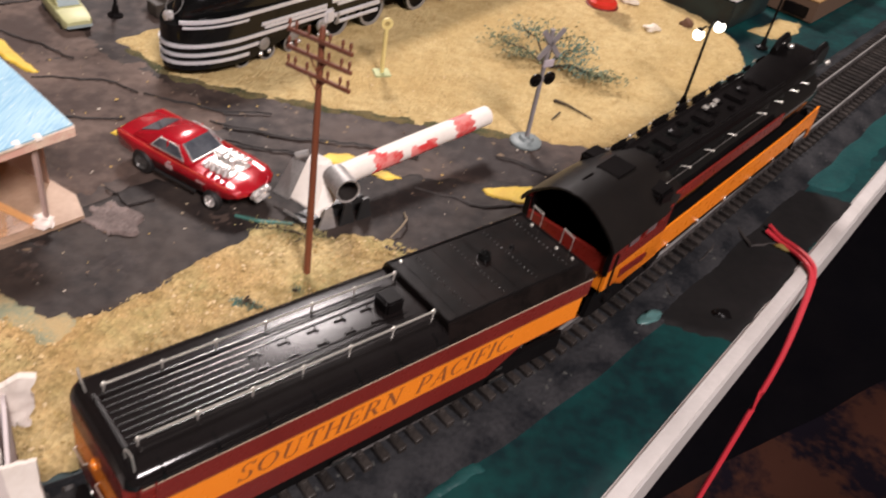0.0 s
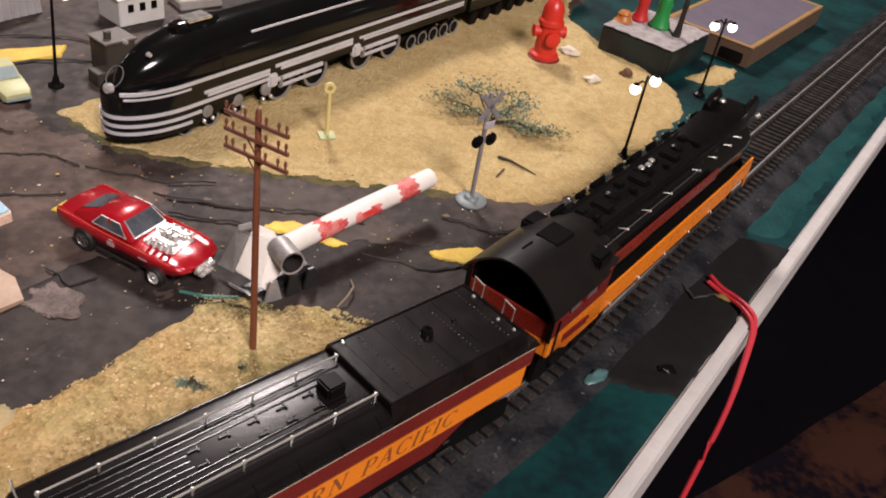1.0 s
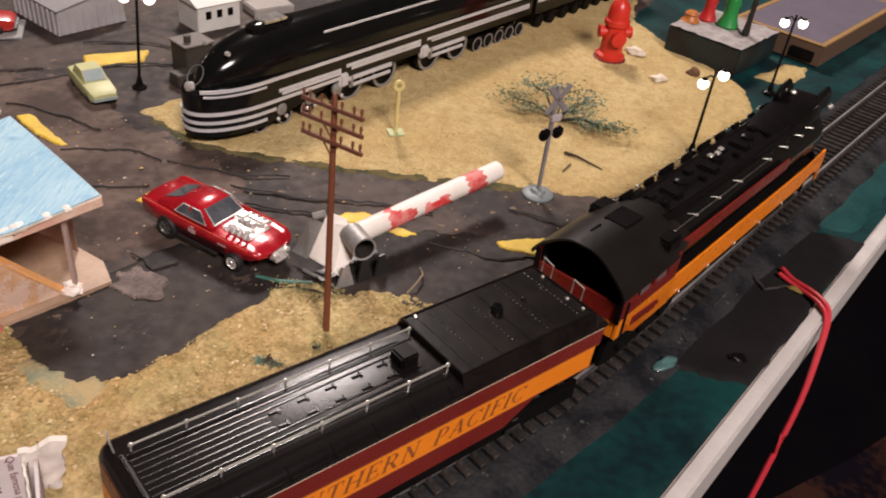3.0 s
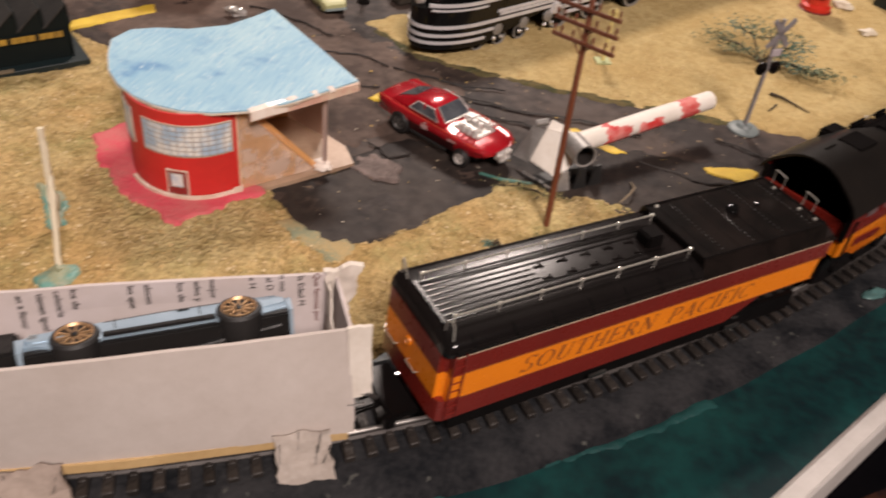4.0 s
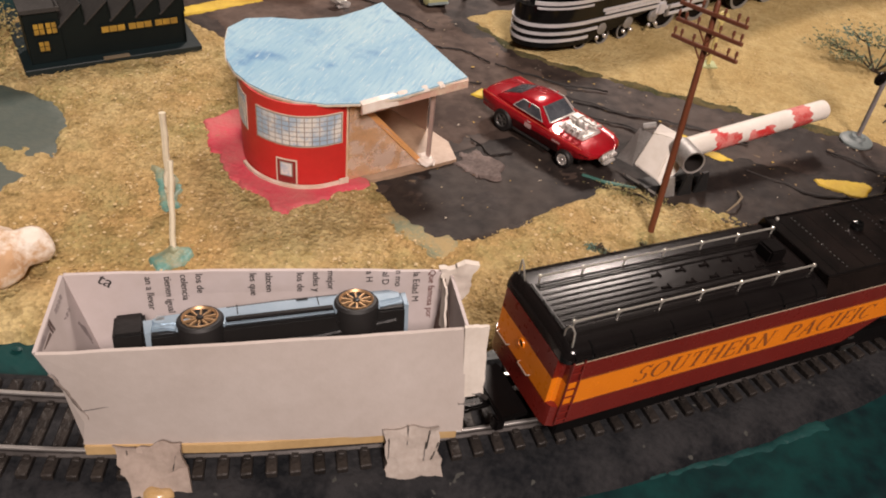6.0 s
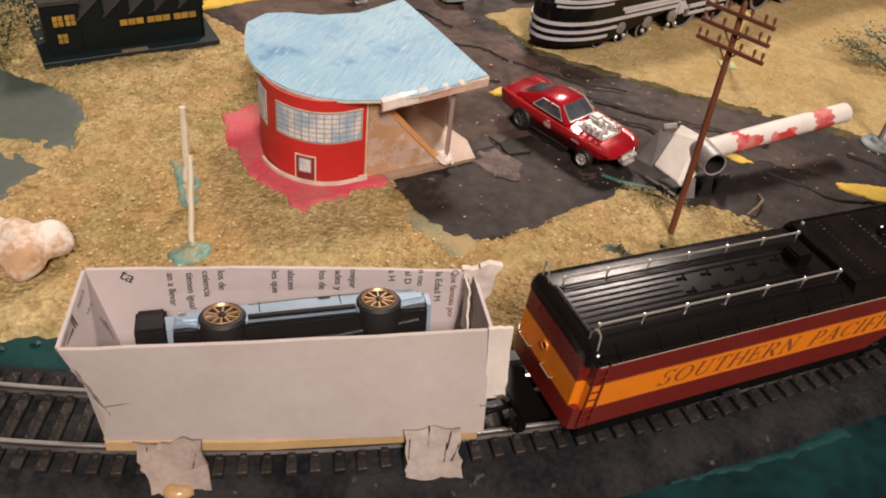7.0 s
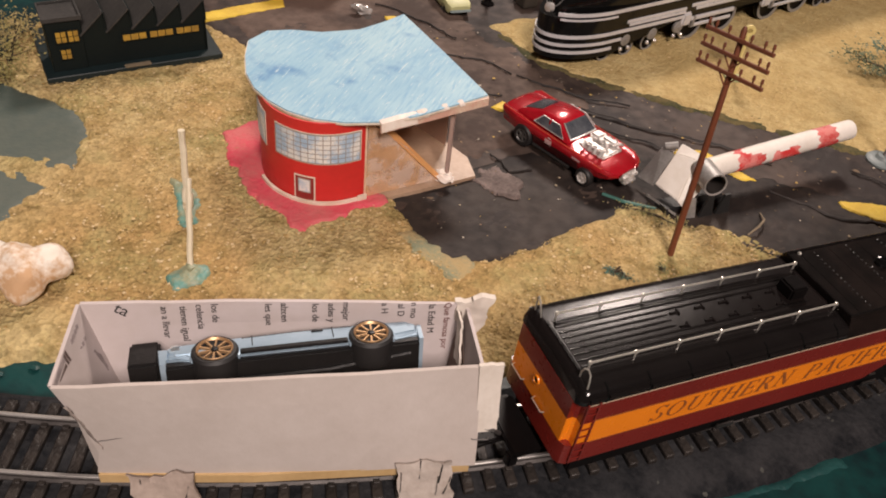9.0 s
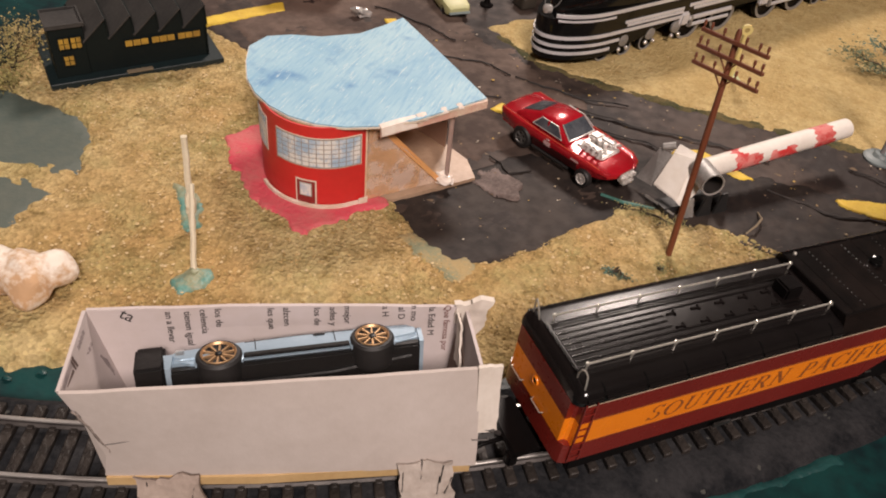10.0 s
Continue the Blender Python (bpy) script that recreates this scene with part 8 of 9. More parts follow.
# ---- shrubs and moss tufts ----
LEAF = material("dark_foliage", (0.095, 0.125, 0.075), 0.8, second=(0.15, 0.155, 0.07), scale=260, contrast=0.8)
LEAF_TEAL = material("teal_foliage", (0.065, 0.155, 0.125), 0.7, second=(0.10, 0.13, 0.08), scale=260, contrast=0.8)
LEAF_OLIVE = material("olive_moss", (0.29, 0.24, 0.085), 0.9, second=(0.17, 0.15, 0.05), scale=200, contrast=0.8)


def foliage(bm, centre, spread, count, size, rng, flat=0.5):
    for _ in range(count):
        c = Vector(centre) + Vector((rng.gauss(0, spread[0]), rng.gauss(0, spread[1]), abs(rng.gauss(0, spread[2]))))
        a = Vector((rng.uniform(-1, 1), rng.uniform(-1, 1), rng.uniform(-flat, flat))).normalized() * size * rng.uniform(0.6, 1.4)
        b = a.cross(Vector((rng.uniform(-1, 1), rng.uniform(-1, 1), 1))).normalized() * size * rng.uniform(0.3, 0.6)
        v = [bm.verts.new(c - a), bm.verts.new(c + b), bm.verts.new(c + a), bm.verts.new(c - b)]
        bm.faces.new(v)


def make_shrub(name, x, y, z, clumps, size, count, mats, seed, label):
    rng = random.Random(seed)
    root = thing(name, pose(x, y, z), label, "shrub")
    bm = BM()
    for (cx, cy, cz, sx, sy, sz) in clumps:
        p1 = Vector((cx * 0.5 + rng.uniform(-0.003, 0.003), cy * 0.5 + rng.uniform(-0.003, 0.003), cz + 0.002))
        add_tube(bm, [(0, 0, 0), p1, (cx, cy, cz)], [0.0007, 0.0005, 0.00025], 5)
        for _ in range(4):
            q = Vector((cx, cy, cz)) + Vector((rng.gauss(0, sx), rng.gauss(0, sy), abs(rng.gauss(0, sz))))
            add_tube(bm, [p1.lerp(Vector((cx, cy, cz)), 0.6), q], [0.0003, 0.00015], 4)
    part("stem", bm, TWIG, root)
    for k, m in enumerate(mats):
        bm = BM()
        for c in clumps[k::len(mats)]:
            foliage(bm, c[:3], c[3:], count, size, rng)
        part("crown", bm, m, root)


make_shrub("shrub", 0.0750, 0.4390, 0.0024,
           [(-0.026, 0.010, 0.006, 0.006, 0.004, 0.003), (-0.012, 0.018, 0.010, 0.007, 0.005, 0.004), (0.004, 0.014, 0.011, 0.008, 0.006, 0.004), (0.018, 0.008, 0.008, 0.006, 0.005, 0.003),
            (0.030, -0.016, 0.005, 0.006, 0.003, 0.002), (0.010, -0.002, 0.006, 0.006, 0.004, 0.003), (-0.014, 0.000, 0.005, 0.006, 0.004, 0.002), (0.020, -0.010, 0.004, 0.006, 0.003, 0.002)],
           0.0012, 190, [LEAF, LEAF_TEAL], 4, "sparse dark green straggling foliage shrub on sand")
make_shrub("moss_tuft", -0.0440, 0.2165, 0.0020, [(0, 0, 0.0008, 0.0024, 0.0011, 0.0005), (0.0045, -0.001, 0.0008, 0.0020, 0.0010, 0.0004)], 0.0007, 90, [LEAF_TEAL], 6, "small dark teal moss tuft on sand")
make_shrub("moss_tuft", -0.0270, 0.2270, 0.0020, [(0, 0, 0.0008, 0.0014, 0.0010, 0.0005)], 0.0006, 40, [LEAF], 7, "small dark green moss tuft on sand")
make_shrub("bush", -0.3330, 0.2330, 0.0012, [(0, 0, 0.004, 0.006, 0.008, 0.006), (-0.008, 0.014, 0.004, 0.006, 0.007, 0.006), (0.006, -0.012, 0.003, 0.005, 0.005, 0.004), (-0.016, 0.024, 0.004, 0.006, 0.006, 0.005)], 0.0009, 420, [LEAF_OLIVE, material("tan_moss", (0.36, 0.27, 0.12), 0.95, second=(0.22, 0.18, 0.06), scale=200, contrast=0.8)], 8, "olive green clump foliage beside the factory")
make_shrub("moss_tuft", -0.0400, 0.2600, 0.0025, [(0, -0.001, 0.0006, 0.005, 0.0022, 0.0008), (0.012, -0.003, 0.0006, 0.005, 0.0022, 0.0008)], 0.0005, 300, [material("pale_olive_moss", (0.36, 0.30, 0.13), 0.95, second=(0.22, 0.20, 0.08), scale=200, contrast=0.8)], 9, "olive moss tuft along the road edge")


# ---- small cars and buildings at the back ----
def make_mini_car(x, y, turn, mat, label, scale=1.0):
    root = thing("toy_car", pose(x, y, 0.0012, 0, 0, turn), label, "toy car", "small cars on the road")
    root.scale = (scale, scale, scale)
    bm = BM()
    body = [(-0.0205, 0.0060, 0.0040, 0.0075), (-0.0195, 0.0074, 0.0026, 0.0086), (-0.010, 0.0080, 0.0022, 0.0092), (0.008, 0.0080, 0.0022, 0.0090), (0.018, 0.0074, 0.0026, 0.0082), (0.0205, 0.0060, 0.0036, 0.0068)]
    secs = []
    for bx, w, z0, z1 in body:
        half = [(w * 0.94, z0), (w, (z0 + z1) / 2), (w * 0.92, z1 - 0.0006), (w * 0.6, z1)]
        secs.append([(bx, yy, z) for yy, z in half] + [(bx, -yy, z) for yy, z in half[::-1]])
    add_loft(bm, secs)
    part("body", bm, mat, root, smooth=True)
    bm = BM()
    add_loft(bm, [[(bx, yy * w, z) for yy, z in ((-1, z0), (-0.86, z1), (0.86, z1), (1, z0))] for bx, w, z0, z1 in ((-0.012, 0.0066, 0.0088, 0.0092), (-0.0085, 0.0064, 0.0088, 0.0140), (0.001, 0.0064, 0.0088, 0.0142), (0.0070, 0.0066, 0.0088, 0.0092))])
    part("roof", bm, mat, root)
    pale = material("pale_car_window", (0.30, 0.36, 0.36), 0.25)
    bm = BM()
    slab(bm, [(0.0070, -0.0054, 0.0096), (0.0070, 0.0054, 0.0096), (0.0018, 0.0050, 0.0138), (0.0018, -0.0050, 0.0138)], (0.6, 0, 0.7), 0.0003)
    part("windscreen", bm, pale, root)
    for bx in (-0.012, 0.012):
        for sd in (-1, 1):
            bm = BM()
            make_wheel(bm, (bx, sd * 0.0068, 0.0030), 0.0030, 0.0022, 14)
            part("wheel", bm, TYRE_BLACK, root)
    bm = BM()
    add_box(bm, (0.0204, 0, 0.0040), (0.0016, 0.0130, 0.0016), 0.0004)
    part("bumper", bm, pale, root)


YCAR = material("pale_yellow_plastic", (0.48, 0.47, 0.22), 0.5, second=(0.36, 0.36, 0.19), scale=80)
RCAR = material("toy_red_paint", (0.42, 0.02, 0.015), 0.3, second=(0.33, 0.016, 0.012), scale=80, coat=0.4)
make_mini_car(-0.1800, 0.4100, -50, YCAR, "pale yellow plastic toy car on the road", 0.97)


def make_red_rail_car():
    root = thing("red_tram", pose(-0.2520, 0.3840, 0.0012, 0, 0, 22), "red box-bodied toy tram with dark underframe", "toy tram")
    bm = BM()
    add_box(bm, (0, 0.010, 0.0190), (0.036, 0.020, 0.0240), 0.0012)
    part("body", bm, RCAR, root)
    bm = BM()
    add_box(bm, (0, 0.010, 0.0316), (0.038, 0.022, 0.0014), 0.0005)
    part("roof", bm, material("dull_red_roof", (0.22, 0.02, 0.018), 0.5), root)
    bm = BM()
    add_box(bm, (0, 0.010, 0.0052), (0.034, 0.017, 0.0050), 0.0006)
    part("underframe", bm, MATTE_BLACK, root)
    for bx in (-0.011, 0.011):
        for sd in (0.002, 0.018):
            bm = BM()
            make_wheel(bm, (bx, sd, 0.0034), 0.0034, 0.0020, 14)
            part("wheel", bm, MATTE_BLACK, root)


make_red_rail_car()
make_mini_car(-0.2760, 0.4700, 20, RCAR, "glossy red toy car on a grey stand", 1.2)
bm = BM()
add_box(bm, (0, 0, 0.0006), (0.056, 0.030, 0.0012), 0.0004)
ob = tagged(link("display_stand", bm, material("grey_stand", (0.30, 0.29, 0.28), 0.5)), "flat grey plastic stand under the red car", "stand")
ob.matrix_world = pose(-0.2760, 0.4700, 0.0012, 0, 0, 20)
pebble("foil_scrap", (-0.2170, 0.3700, 0.0040), (0.0050, 0.0028, 0.0026), CHROME, 21, "crumpled silver foil scrap on the road", "foil", 40, 0.5, 2)


def make_grey_building():
    PALE = material("pale_grey_plastic", (0.38, 0.36, 0.36), 0.6, second=(0.30, 0.28, 0.28), scale=60)
    ang = math.degrees(math.atan2(0.035, 0.026))
    root = thing("shed_model", pose(-0.2270, 0.4760, 0.0012, 0, 0, ang), "pale grey corrugated plastic shed", "model building")
    W, D, Hh = 0.046, 0.052, 0.0150
    bm = BM()
    add_loft(bm, [[(x, y, z) for x, z in ((0, 0), (W, 0), (W - 0.001, Hh), (W / 2, Hh + 0.004), (0.001, Hh))] for y in (0, D)])
    part("body", bm, PALE, root)
    for i in range(9):
        bm = BM()
        x = 0.0025 + i * W / 9.2
        add_box(bm, (x, -0.0004, Hh / 2), (0.0016, 0.0012, Hh - 0.001), 0.0003, seg=1)
        part("rib", bm, PALE, root)
    for i in range(9):
        bm = BM()
        add_box(bm, (-0.0004, 0.003 + i * D / 9.2, Hh / 2), (0.0012, 0.0016, Hh - 0.001), 0.0003, seg=1)
        part("rib", bm, PALE, root)
    for sd in (0, 1):
        bm = BM()
        q = [(0, -0.001, Hh), (W / 2, -0.001, Hh + 0.0042), (W / 2, D + 0.001, Hh + 0.0042), (0, D + 0.001, Hh)] if sd == 0 else [(W / 2, -0.001, Hh + 0.0042), (W, -0.001, Hh), (W, D + 0.001, Hh), (W / 2, D + 0.001, Hh + 0.0042)]
        slab(bm, q, (0, 0, 1), 0.0006)
        part("roof", bm, material("grey_shed_roof", (0.26, 0.25, 0.25), 0.6), root)


make_grey_building()


def make_white_building():
    WHITE = material("white_plastic", (0.62, 0.60, 0.56), 0.55, second=(0.52, 0.50, 0.46), scale=70)
    root = thing("white_house_model", pose(-0.1510, 0.5045, 0.0012, 0, 0, 48), "white plastic house with small dark windows", "model building")
    bm = BM()
    add_box(bm, (0.0165, 0.012, 0.0085), (0.031, 0.024, 0.0170), 0.0005)
    part("wall", bm, WHITE, root)
    bm = BM()
    add_loft(bm, [[(x, y, z) for y, z in ((-0.001, 0.0170), (0.025, 0.0170), (0.012, 0.0225))] for x in (0.0, 0.033)])
    part("roof", bm, WHITE, root)
    for i in range(3):
        bm = BM()
        add_box(bm, (0.0085 + i * 0.0080, -0.0003, 0.0110), (0.0036, 0.0008, 0.0046))
        part("window", bm, MATTE_BLACK, root, "small dark window")
    root = thing("brown_crate", pose(-0.1420, 0.4330, 0.0012, 0, 0, 49), "dull brown plastic crate-like building", "model building")
    DULL = material("dull_olive_brown", (0.048, 0.038, 0.030), 0.6, second=(0.030, 0.025, 0.020), scale=60)
    bm = BM()
    add_box(bm, (0.0160, 0.008, 0.0090), (0.018, 0.016, 0.0180), 0.0006)
    part("wall", bm, DULL, root)
    bm = BM()
    add_box(bm, (0.0160, 0.008, 0.0186), (0.0196, 0.018, 0.0012), 0.0003)
    part("roof", bm, material("tan_roof", (0.12, 0.10, 0.085), 0.6), root)
    bm = BM()
    add_lathe(bm, [(0.0020, 0.0190), (0.0020, 0.0230), (0.0016, 0.0233), (0.0004, 0.0230)], 12, Matrix.Translation((0.012, 0.006, 0)))
    part("chimney", bm, DULL, root)
    bm = BM()
    add_box(bm, (0.001, -0.004, 0.0040), (0.010, 0.010, 0.0070), 0.0005)
    part("porch", bm, DULL, root)
    bm = BM()
    add_box(bm, (0, 0, 0.0030), (0.030, 0.020, 0.0060), 0.0008)
    ob = tagged(link("pale_slab", bm, material("pale_slab_card", (0.34, 0.31, 0.28), 0.7)), "pale grey card slab lying on the road", "slab")
    ob.matrix_world = pose(-0.1180, 0.5600, 0.0012, 0, 0, 40)


make_white_building()


def make_platform():
    root = thing("station_platform", pose(0.2035, 0.5400, 0.0008, 0, 0, 50), "black plastic platform with rough grey top", "platform")
    A, B_ = 0.062, 0.055        # along the heading, and to its left
    bm = BM()
    add_box(bm, (A / 2, B_ / 2, 0.0095), (A, B_, 0.0190), 0.0008)
    part("base", bm, material("black_teal_plastic", (0.005, 0.006, 0.007), 0.5, second=(0.008, 0.020, 0.021), scale=50, contrast=0.8), root)
    bm = BM()
    n = 14
    vs = [[bm.verts.new((A * i / n, B_ * k / n, 0.0192 + 0.0012 * noise.noise(Vector((i * 0.7, k * 0.7, 1))) + 0.0006)) for k in range(n + 1)] for i in range(n + 1)]
    for i in range(n):
        for k in range(n):
            bm.faces.new((vs[i][k], vs[i + 1][k], vs[i + 1][k + 1], vs[i][k + 1]))
    part("gravel_top", bm, material("grey_grit", (0.36, 0.33, 0.32), 0.9, second=(0.24, 0.21, 0.20), scale=160, contrast=0.7, bump=0.9, bump_scale=700), root, "rough grey grit surface")
    base = pose(0.2035, 0.5400, 0.0210, 0, 0, 50)
    # the red and green turned shapes stand in for small plastic figures
    for name, x, y, w, h, col, lab in (("red_figure", 0.034, 0.044, 0.009, 0.020, (0.48, 0.02, 0.02), "bright red plain shape for a plastic figure on the platform"), ("green_figure", 0.034, 0.028, 0.011, 0.024, (0.02, 0.24, 0.05), "bright green plain shape for a plastic figure on the platform"),
                                      ("dark_post", 0.030, 0.0120, 0.004, 0.030, (0.02, 0.016, 0.014), "dark slim post on the platform"), ("orange_block", 0.020, 0.050, 0.010, 0.008, (0.45, 0.15, 0.03), "dull orange block on the platform")):
        bm = BM()
        m = material(name, col, 0.4, second=tuple(c * 0.8 for c in col), scale=80)
        add_lathe(bm, [(w * 0.62, 0), (w * 0.70, h * 0.08), (w * 0.50, h * 0.30), (w * 0.42, h * 0.60), (w * 0.50, h * 0.72), (w * 0.36, h * 0.94), (w * 0.08, h)], 14, base @ Matrix.Translation((x, y, -0.0008)))
        tagged(link(name, bm, m, smooth=True), lab, "block")
    root = thing("flat_box", pose(0.2745, 0.5780, 0.0008, 0, 0, 50.2), "long brown flat card box with lavender top", "box")
    A, B_ = 0.165, 0.070
    BROWN = material("brown_card", (0.105, 0.058, 0.034), 0.7, second=(0.09, 0.055, 0.034), scale=60)
    bm = BM()
    add_box(bm, (A / 2, B_ / 2, 0.0076), (A, B_, 0.0150), 0.0006)
    part("body", bm, BROWN, root)
    bm = BM()
    add_box(bm, (A / 2, B_ / 2, 0.0154), (A - 0.008, B_ - 0.008, 0.0010), 0.0003)
    part("top_panel", bm, material("lavender_grey_card", (0.115, 0.095, 0.125), 0.6, second=(0.09, 0.075, 0.10), scale=60), root, "lavender grey top panel")
    OCHRE = material("ochre_edge", (0.30, 0.17, 0.06), 0.6)
    for c, s in (((A / 2, 0.002, 0.0157), (A, 0.004, 0.0012)), ((A / 2, B_ - 0.002, 0.0157), (A, 0.004, 0.0012)), ((0.002, B_ / 2, 0.0157), (0.004, B_ - 0.008, 0.0012)), ((A - 0.002, B_ / 2, 0.0157), (0.004, B_ - 0.008, 0.0012))):
        bm = BM()
        add_box(bm, c, s, 0.0003, seg=1)
        part("edge_strip", bm, OCHRE, root)
    bm = BM()
    add_box(bm, (-0.0005, 0.014, 0.0060), (0.0016, 0.018, 0.0080), 0.0006)
    part("front_slot", bm, MATTE_BLACK, root)


make_platform()
tagged(sheet("sand_scrap", [(0.222, 0.548), (0.236, 0.540), (0.262, 0.562), (0.268, 0.574), (0.250, 0.576)], SAND, 0.0018, 0.0016, 0.0016, 0.004, 0.0003, seed=33), "small pale sand scrap by the box", "sand", kind="structure")

tagged(sheet("sand_streak", [(-0.330, 0.186), (-0.288, 0.178), (-0.262, 0.189), (-0.250, 0.178), (-0.256, 0.168), (-0.274, 0.166), (-0.330, 0.168)], SAND_OLIVE, 0.0018, 0.0018, 0.0030, 0.007, 0.0004, seed=34), "tan grit streak across the pond", "sand", kind="structure")

# ---- teal paint and glue splashes beside the track ----
tagged(sheet("paint_splash", [(0.198, 0.356), (0.211, 0.354), (0.2185, 0.351), (0.295, 0.450), (0.395, 0.580), (0.380, 0.590), (0.283, 0.478), (0.240, 0.415)], TEAL_LIGHT, 0.0007, 0.0022, 0.0016, 0.003, seed=41), "bright teal paint strip by the edge", "paint", kind="structure")
pebble("glue_drop", (0.1040, 0.2400, 0.0018), (0.0055, 0.0026, 0.0016), material("milky_teal_glue", (0.075, 0.16, 0.155), 0.3, coat=0.3), 31, "milky teal glue drop on the board", "glue drop", 40, 0.3, 3)
pebble("black_lump", (0.1345, 0.2485, 0.0016), (0.0040, 0.0022, 0.0014), MATTE_BLACK, 35, "small black rubber lump on the board", "lump", 10, 0.5, 2)
for i, (px, py) in enumerate(((-0.211, 0.088), (-0.203, 0.094), (-0.222, 0.090))):
    pebble("glue_drop", (px, py, 0.0006), (0.0016, 0.0010, 0.0006), TEAL_LIGHT, 50 + i, "tiny teal glue drop beside the track", "glue drop", 20 * i, 0.3, 2)


# ---- the red wire over the edge ----
def make_wire():
    RED = material("red_pvc", (0.50, 0.030, 0.045), 0.4, second=(0.42, 0.025, 0.035), scale=90)
    root = thing("red_wire", Matrix.Identity(4), "red insulated wire hanging over the board edge", "wire")
    paths = ([(0.1680, 0.3080, 0.0030), (0.1725, 0.3020, 0.0022), (0.1765, 0.2950, 0.0030), (0.1790, 0.2870, 0.0040), (0.1800, 0.2800, 0.0026), (0.1785, 0.2730, -0.0060), (0.1735, 0.2600, -0.0280), (0.1650, 0.2470, -0.0600), (0.1560, 0.2340, -0.1000), (0.1500, 0.2250, -0.1500), (0.1500, 0.2200, -0.2600)],
             [(0.1705, 0.3120, 0.0032), (0.1730, 0.3040, 0.0034), (0.1772, 0.2965, 0.0044), (0.1800, 0.2885, 0.0054), (0.1814, 0.2812, 0.0036), (0.1798, 0.2738, -0.0058), (0.1746, 0.2608, -0.0280), (0.1660, 0.2476, -0.0606), (0.1570, 0.2348, -0.1006), (0.1514, 0.2258, -0.1500), (0.1512, 0.2200, -0.2600)])
    for p in paths:
        bm = BM()
        fine = []
        for i in range(len(p) - 1):
            p0, p1, p2, p3 = (Vector(p[max(0, min(len(p) - 1, i + d))]) for d in (-1, 0, 1, 2))
            for k in range(4):
                t = k / 4
                fine.append(0.5 * ((2 * p1) + (p2 - p0) * t + (2 * p0 - 5 * p1 + 4 * p2 - p3) * t * t + (3 * p1 - p0 - 3 * p2 + p3) * t ** 3))
        fine.append(Vector(p[-1]))
        add_tube(bm, fine, 0.00105, 8)
        part("strand", bm, RED, root, smooth=True)
    pebble("leaf_scrap", (0.1735, 0.2985, 0.0020), (0.0044, 0.0022, 0.0008), material("ochre_scrap", (0.20, 0.14, 0.03), 0.7), 44, "small ochre paper scrap under the wire", "scrap", -20, 0.3, 2)


make_wire()


# ---- cracks and creases in the paper road ----
def crease(pts, w, seed, label):
    rng = random.Random(seed)
    line = []
    for (x0, y0), (x1, y1) in zip(pts, pts[1:]):
        n = max(3, int(math.hypot(x1 - x0, y1 - y0) / 0.003))
        for i in range(n):
            t = i / n
            line.append((x0 + (x1 - x0) * t + rng.uniform(-0.0006, 0.0006), y0 + (y1 - y0) * t + rng.uniform(-0.0006, 0.0006) + 0.0007 * math.sin((x0 + (x1 - x0) * t) * 240 + seed)))
    line.append(pts[-1])
    bm = BM()
    rows = []
    for i, (x, y) in enumerate(line):
        a, q = line[max(i - 1, 0)], line[min(i + 1, len(line) - 1)]
        d = Vector((q[0] - a[0], q[1] - a[1], 0)).normalized()
        s = Vector((-d.y, d.x, 0))
        k = 0.62 * w * (0.35 + 0.65 * math.sin(math.pi * (i + 0.5) / len(line))) * rng.uniform(0.6, 1.3)
        p = Vector((x, y, 0.0023))
        rows.append([p - s * k, p - s * k * 0.3 + Vector((0, 0, 0.0005)), p + s * k * 0.35 + Vector((0, 0, 0.0004)), p + s * k * 0.5 - Vector((0, 0, 0.0006))])
    add_loft(bm, rows, closed=False, cap=False)
    return tagged(link("crease", bm, CREASE), label, "crease", kind="structure")


CREASE = material("dark_torn_edge", (0.016, 0.013, 0.012), 0.8, second=(0.035, 0.028, 0.025), scale=150, contrast=0.7)
for i, (pts, w) in enumerate((
        ([(-0.205, 0.312), (-0.165, 0.318), (-0.140, 0.316), (-0.120, 0.322)], 0.0016), ([(-0.085, 0.330), (-0.050, 0.326), (-0.020, 0.330), (0.010, 0.326)], 0.0020), ([(-0.120, 0.345), (-0.085, 0.340), (-0.060, 0.344)], 0.0014),
        ([(-0.075, 0.316), (-0.045, 0.314), (-0.015, 0.306)], 0.0013), ([(0.010, 0.302), (0.035, 0.296), (0.062, 0.300)], 0.0018), ([(-0.170, 0.345), (-0.140, 0.352), (-0.122, 0.345)], 0.0012),
        ([(-0.230, 0.400), (-0.205, 0.420), (-0.180, 0.446), (-0.145, 0.455)], 0.0020), ([(-0.270, 0.405), (-0.240, 0.420), (-0.215, 0.428)], 0.0018), ([(-0.210, 0.470), (-0.180, 0.480), (-0.150, 0.478)], 0.0016),
        ([(-0.215, 0.385), (-0.190, 0.380), (-0.160, 0.368)], 0.0012), ([(0.045, 0.338), (0.070, 0.330), (0.095, 0.335)], 0.0012), ([(-0.110, 0.270), (-0.098, 0.262), (-0.090, 0.268)], 0.0009))):
    crease(pts, w, 60 + i, "dark torn crease in the paper road")
for i, (pts, w) in enumerate((([(0.110, 0.272), (0.116, 0.254)], 0.0012), ([(0.132, 0.280), (0.153, 0.313), (0.150, 0.300)], 0.0012), ([(0.153, 0.314), (0.158, 0.296), (0.170, 0.300)], 0.0012))):
    crease(pts, w, 90 + i, "dark seam in the card patch")


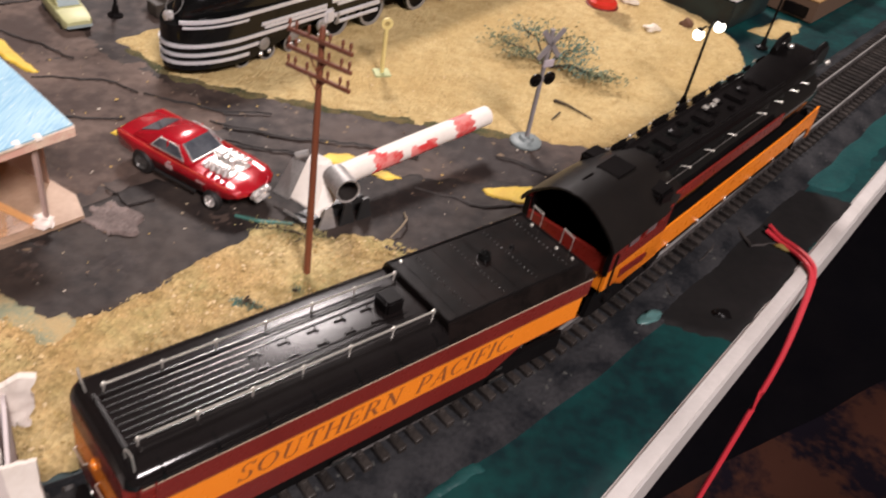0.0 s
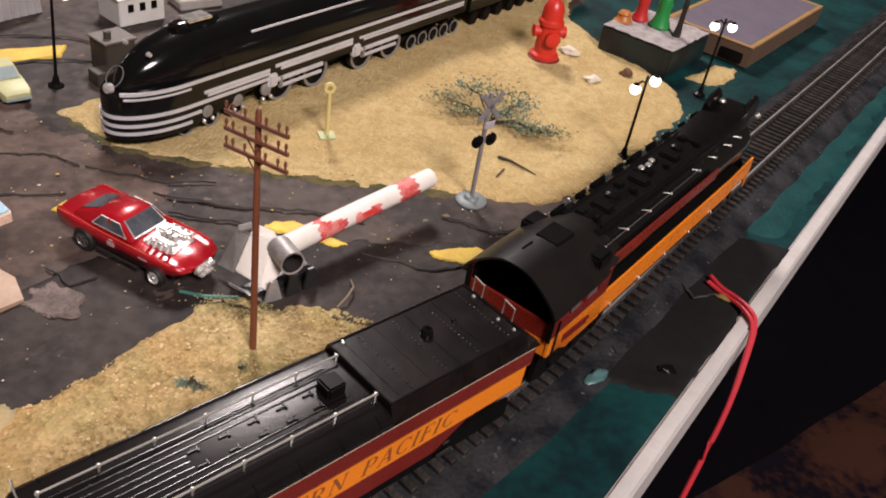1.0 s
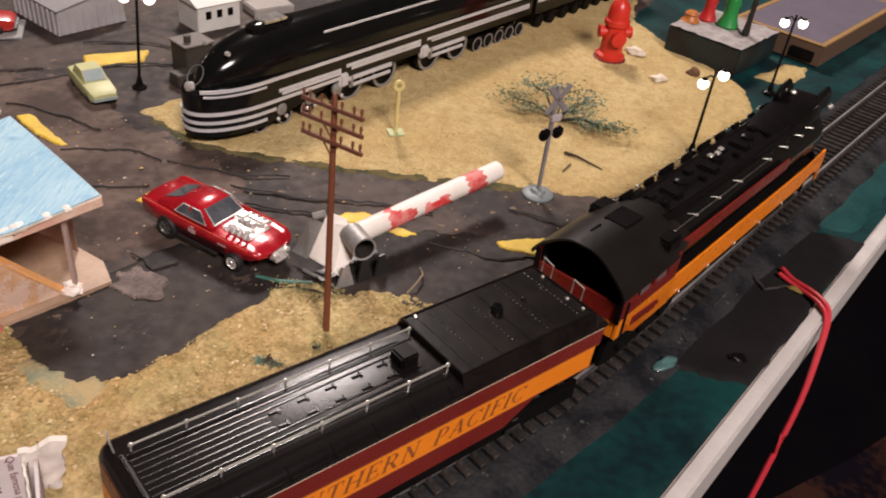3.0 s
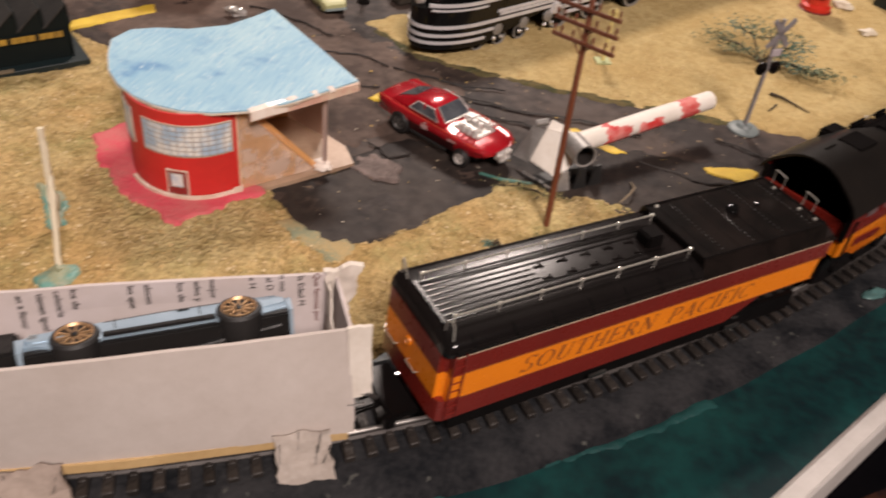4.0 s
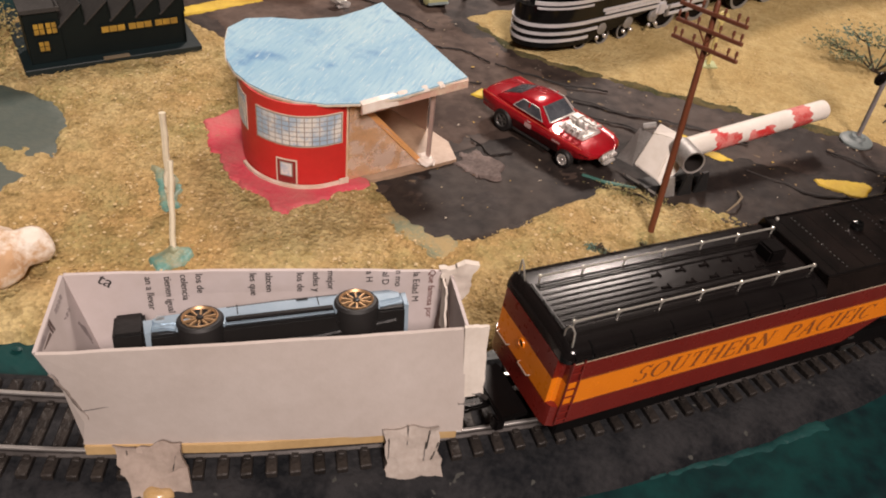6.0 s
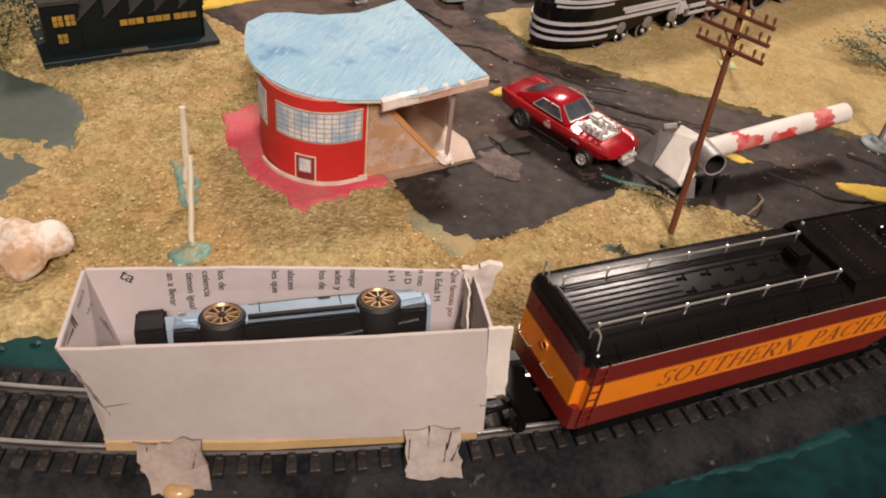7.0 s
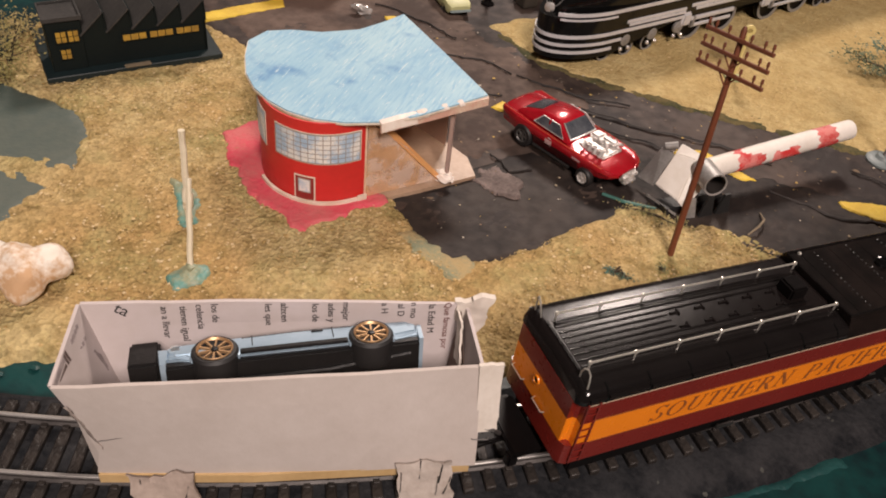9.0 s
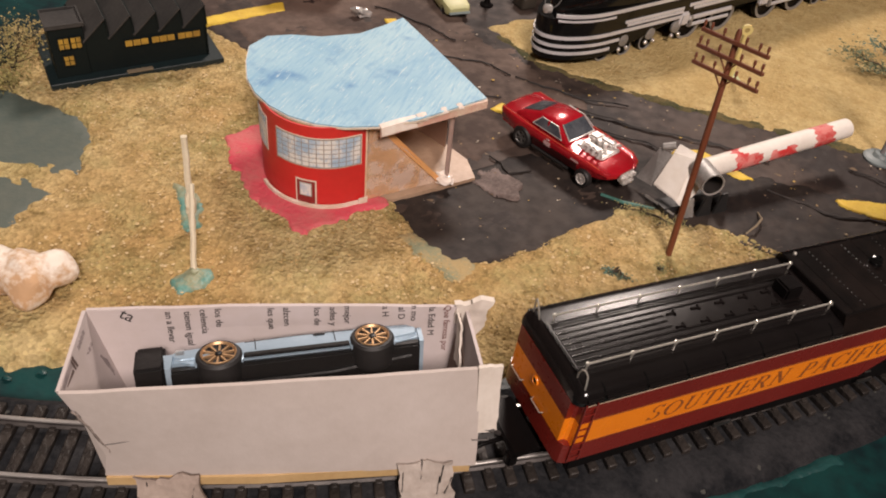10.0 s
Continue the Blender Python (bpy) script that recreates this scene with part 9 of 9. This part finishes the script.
# ---- loose grit ----
def scatter(name, poly, count, size, mat, seed, z, label):
    rng = random.Random(seed)
    xs, ys = [p[0] for p in poly], [p[1] for p in poly]
    verts, faces = [], []
    px = np.array([rng.uniform(min(xs), max(xs)) for _ in range(count * 3)])
    py = np.array([rng.uniform(min(ys), max(ys)) for _ in range(count * 3)])
    ok = signed(px, py, poly) > 0.002
    for x, y in list(zip(px[ok], py[ok]))[:count]:
        s = size * rng.choice((0.5, 0.6, 0.8, 1.0, 1.5)) * rng.uniform(0.7, 1.2)
        k = len(verts)
        a = rng.uniform(0, math.tau)
        for dx, dy, dz in ((1, 0, 0), (0, 1, 0.1), (-1, 0, 0), (0, -1, 0.1), (0.1, 0.1, 0.8), (0, 0, -0.8)):
            ux, uy = dx * math.cos(a) - dy * math.sin(a), dx * math.sin(a) + dy * math.cos(a)
            verts.append((x + ux * s * rng.uniform(0.6, 1.2), y + uy * s * rng.uniform(0.6, 1.2), z + dz * s * 0.5))
        for f in ((0, 1, 4), (1, 2, 4), (2, 3, 4), (3, 0, 4), (1, 0, 5), (2, 1, 5), (3, 2, 5), (0, 3, 5)):
            faces.append(tuple(k + q for q in f))
    return tagged(raw(name, verts, faces, mat), label, "grit", kind="stuff")


CRUMB = grains("road_crumb", ((0.36, 0.29, 0.20), (0.24, 0.17, 0.10), (0.44, 0.30, 0.10), (0.17, 0.12, 0.085), (0.50, 0.44, 0.36)))
scatter("grit", SAND_A, 13000, 0.00060, GRAIN, 1, 0.0028, "loose tan grit grains on the sand")
scatter("grit", [(-0.135, 0.225), (-0.10, 0.20), (-0.05, 0.262), (0.08, 0.29), (0.10, 0.35), (-0.03, 0.352), (-0.15, 0.385), (-0.22, 0.37), (-0.2, 0.30)], 340, 0.00056, CRUMB, 2, 0.0021, "scattered tan grit on the road")
scatter("grit", SAND_B, 3500, 0.00046, GRAIN_PALE, 3, 0.0028, "loose pale grit on the far sand")


# ---- the room round the layout ----
FLOOR = material("dark_floor", (0.014, 0.011, 0.010), 0.6, second=(0.008, 0.006, 0.006), scale=6, bump=0.1, bump_scale=40)
WALL = material("room_wall_paint", (0.16, 0.135, 0.115), 0.8, second=(0.13, 0.11, 0.09), scale=3)
bm = BM()
add_box(bm, (0, 0.4, -0.80), (5.0, 5.0, 0.04))
tagged(link("floor", bm, FLOOR), "dark room floor", "floor", kind="structure")
bm = BM()
add_box(bm, (0, 0.4, 1.72), (5.0, 5.0, 0.04))
tagged(link("ceiling", bm, WALL), "plain room ceiling", "ceiling", kind="structure")
bm = BM()
a, b = EDGE_A - EDGE_OUT * 0.06, EDGE_B - EDGE_OUT * 0.06
add_prism(bm, [(a.x + 0.03, a.y + 0.06), (b.x, b.y), (b.x - 0.2, b.y + 0.5), (-1.05, 1.5), (-1.05, -0.38)], -0.78, -0.018)
tagged(link("table_base", bm, FLOOR), "plain dark base under the layout board", "table base", kind="structure")
for name, c, s in (("wall_north", (0, 2.92, 0.46), (5.0, 0.04, 2.48)), ("wall_south", (0, -2.12, 0.46), (5.0, 0.04, 2.48)), ("wall_east", (2.52, 0.4, 0.46), (0.04, 5.0, 2.48)), ("wall_west", (-2.52, 0.4, 0.46), (0.04, 5.0, 2.48))):
    bm = BM()
    add_box(bm, c, s)
    tagged(link(name, bm, WALL), "plain warm room wall", "wall", kind="structure")
# dark cloth and a brown patterned blanket below the edge
CLOTH = material("black_cloth", (0.0055, 0.0052, 0.0072), 0.95, second=(0.0085, 0.0075, 0.009), scale=30, bump=0.3, bump_scale=120, spec=0.02)
BLANKET = material("brown_blanket", (0.080, 0.033, 0.022), 0.9, second=(0.013, 0.010, 0.016), scale=13, contrast=0.9, bump=0.4, bump_scale=80, spec=0.05)


def drape(name, o, u, v, n, amp, mat, seed, label):
    o, u, v = Vector(o), Vector(u), Vector(v)
    w = u.cross(v).normalized()
    vs, fs = [], []
    for i in range(n + 1):
        for k in range(n + 1):
            p = o + u * (i / n) + v * (k / n)
            vs.append(p + w * amp * (noise.noise(p * 6 + Vector((seed, 0, 0))) + 0.5 * noise.noise(p * 15)))
    for i in range(n):
        for k in range(n):
            a = i * (n + 1) + k
            fs.append((a, a + 1, a + n + 2, a + n + 1))
    bm = BM()
    vv = [bm.verts.new(p) for p in vs]
    for f in fs:
        bm.faces.new([vv[q] for q in f])
    bmesh.ops.solidify(bm, geom=list(bm.faces), thickness=0.006)
    return tagged(link(name, bm, mat, smooth=True), label, "cloth")


drape("black_cloth", (0.135, 0.275, -0.205), (0.62, 0.43, 0), (-0.10, 0.80, 0), 40, 0.012, CLOTH, 2, "rumpled black cloth below the board edge")
drape("blanket", (-0.46, -0.29, -0.285), (1.12, 1.42, 0), (0.75, -0.60, -0.10), 60, 0.030, BLANKET, 5, "rumpled brown patterned blanket below the board")
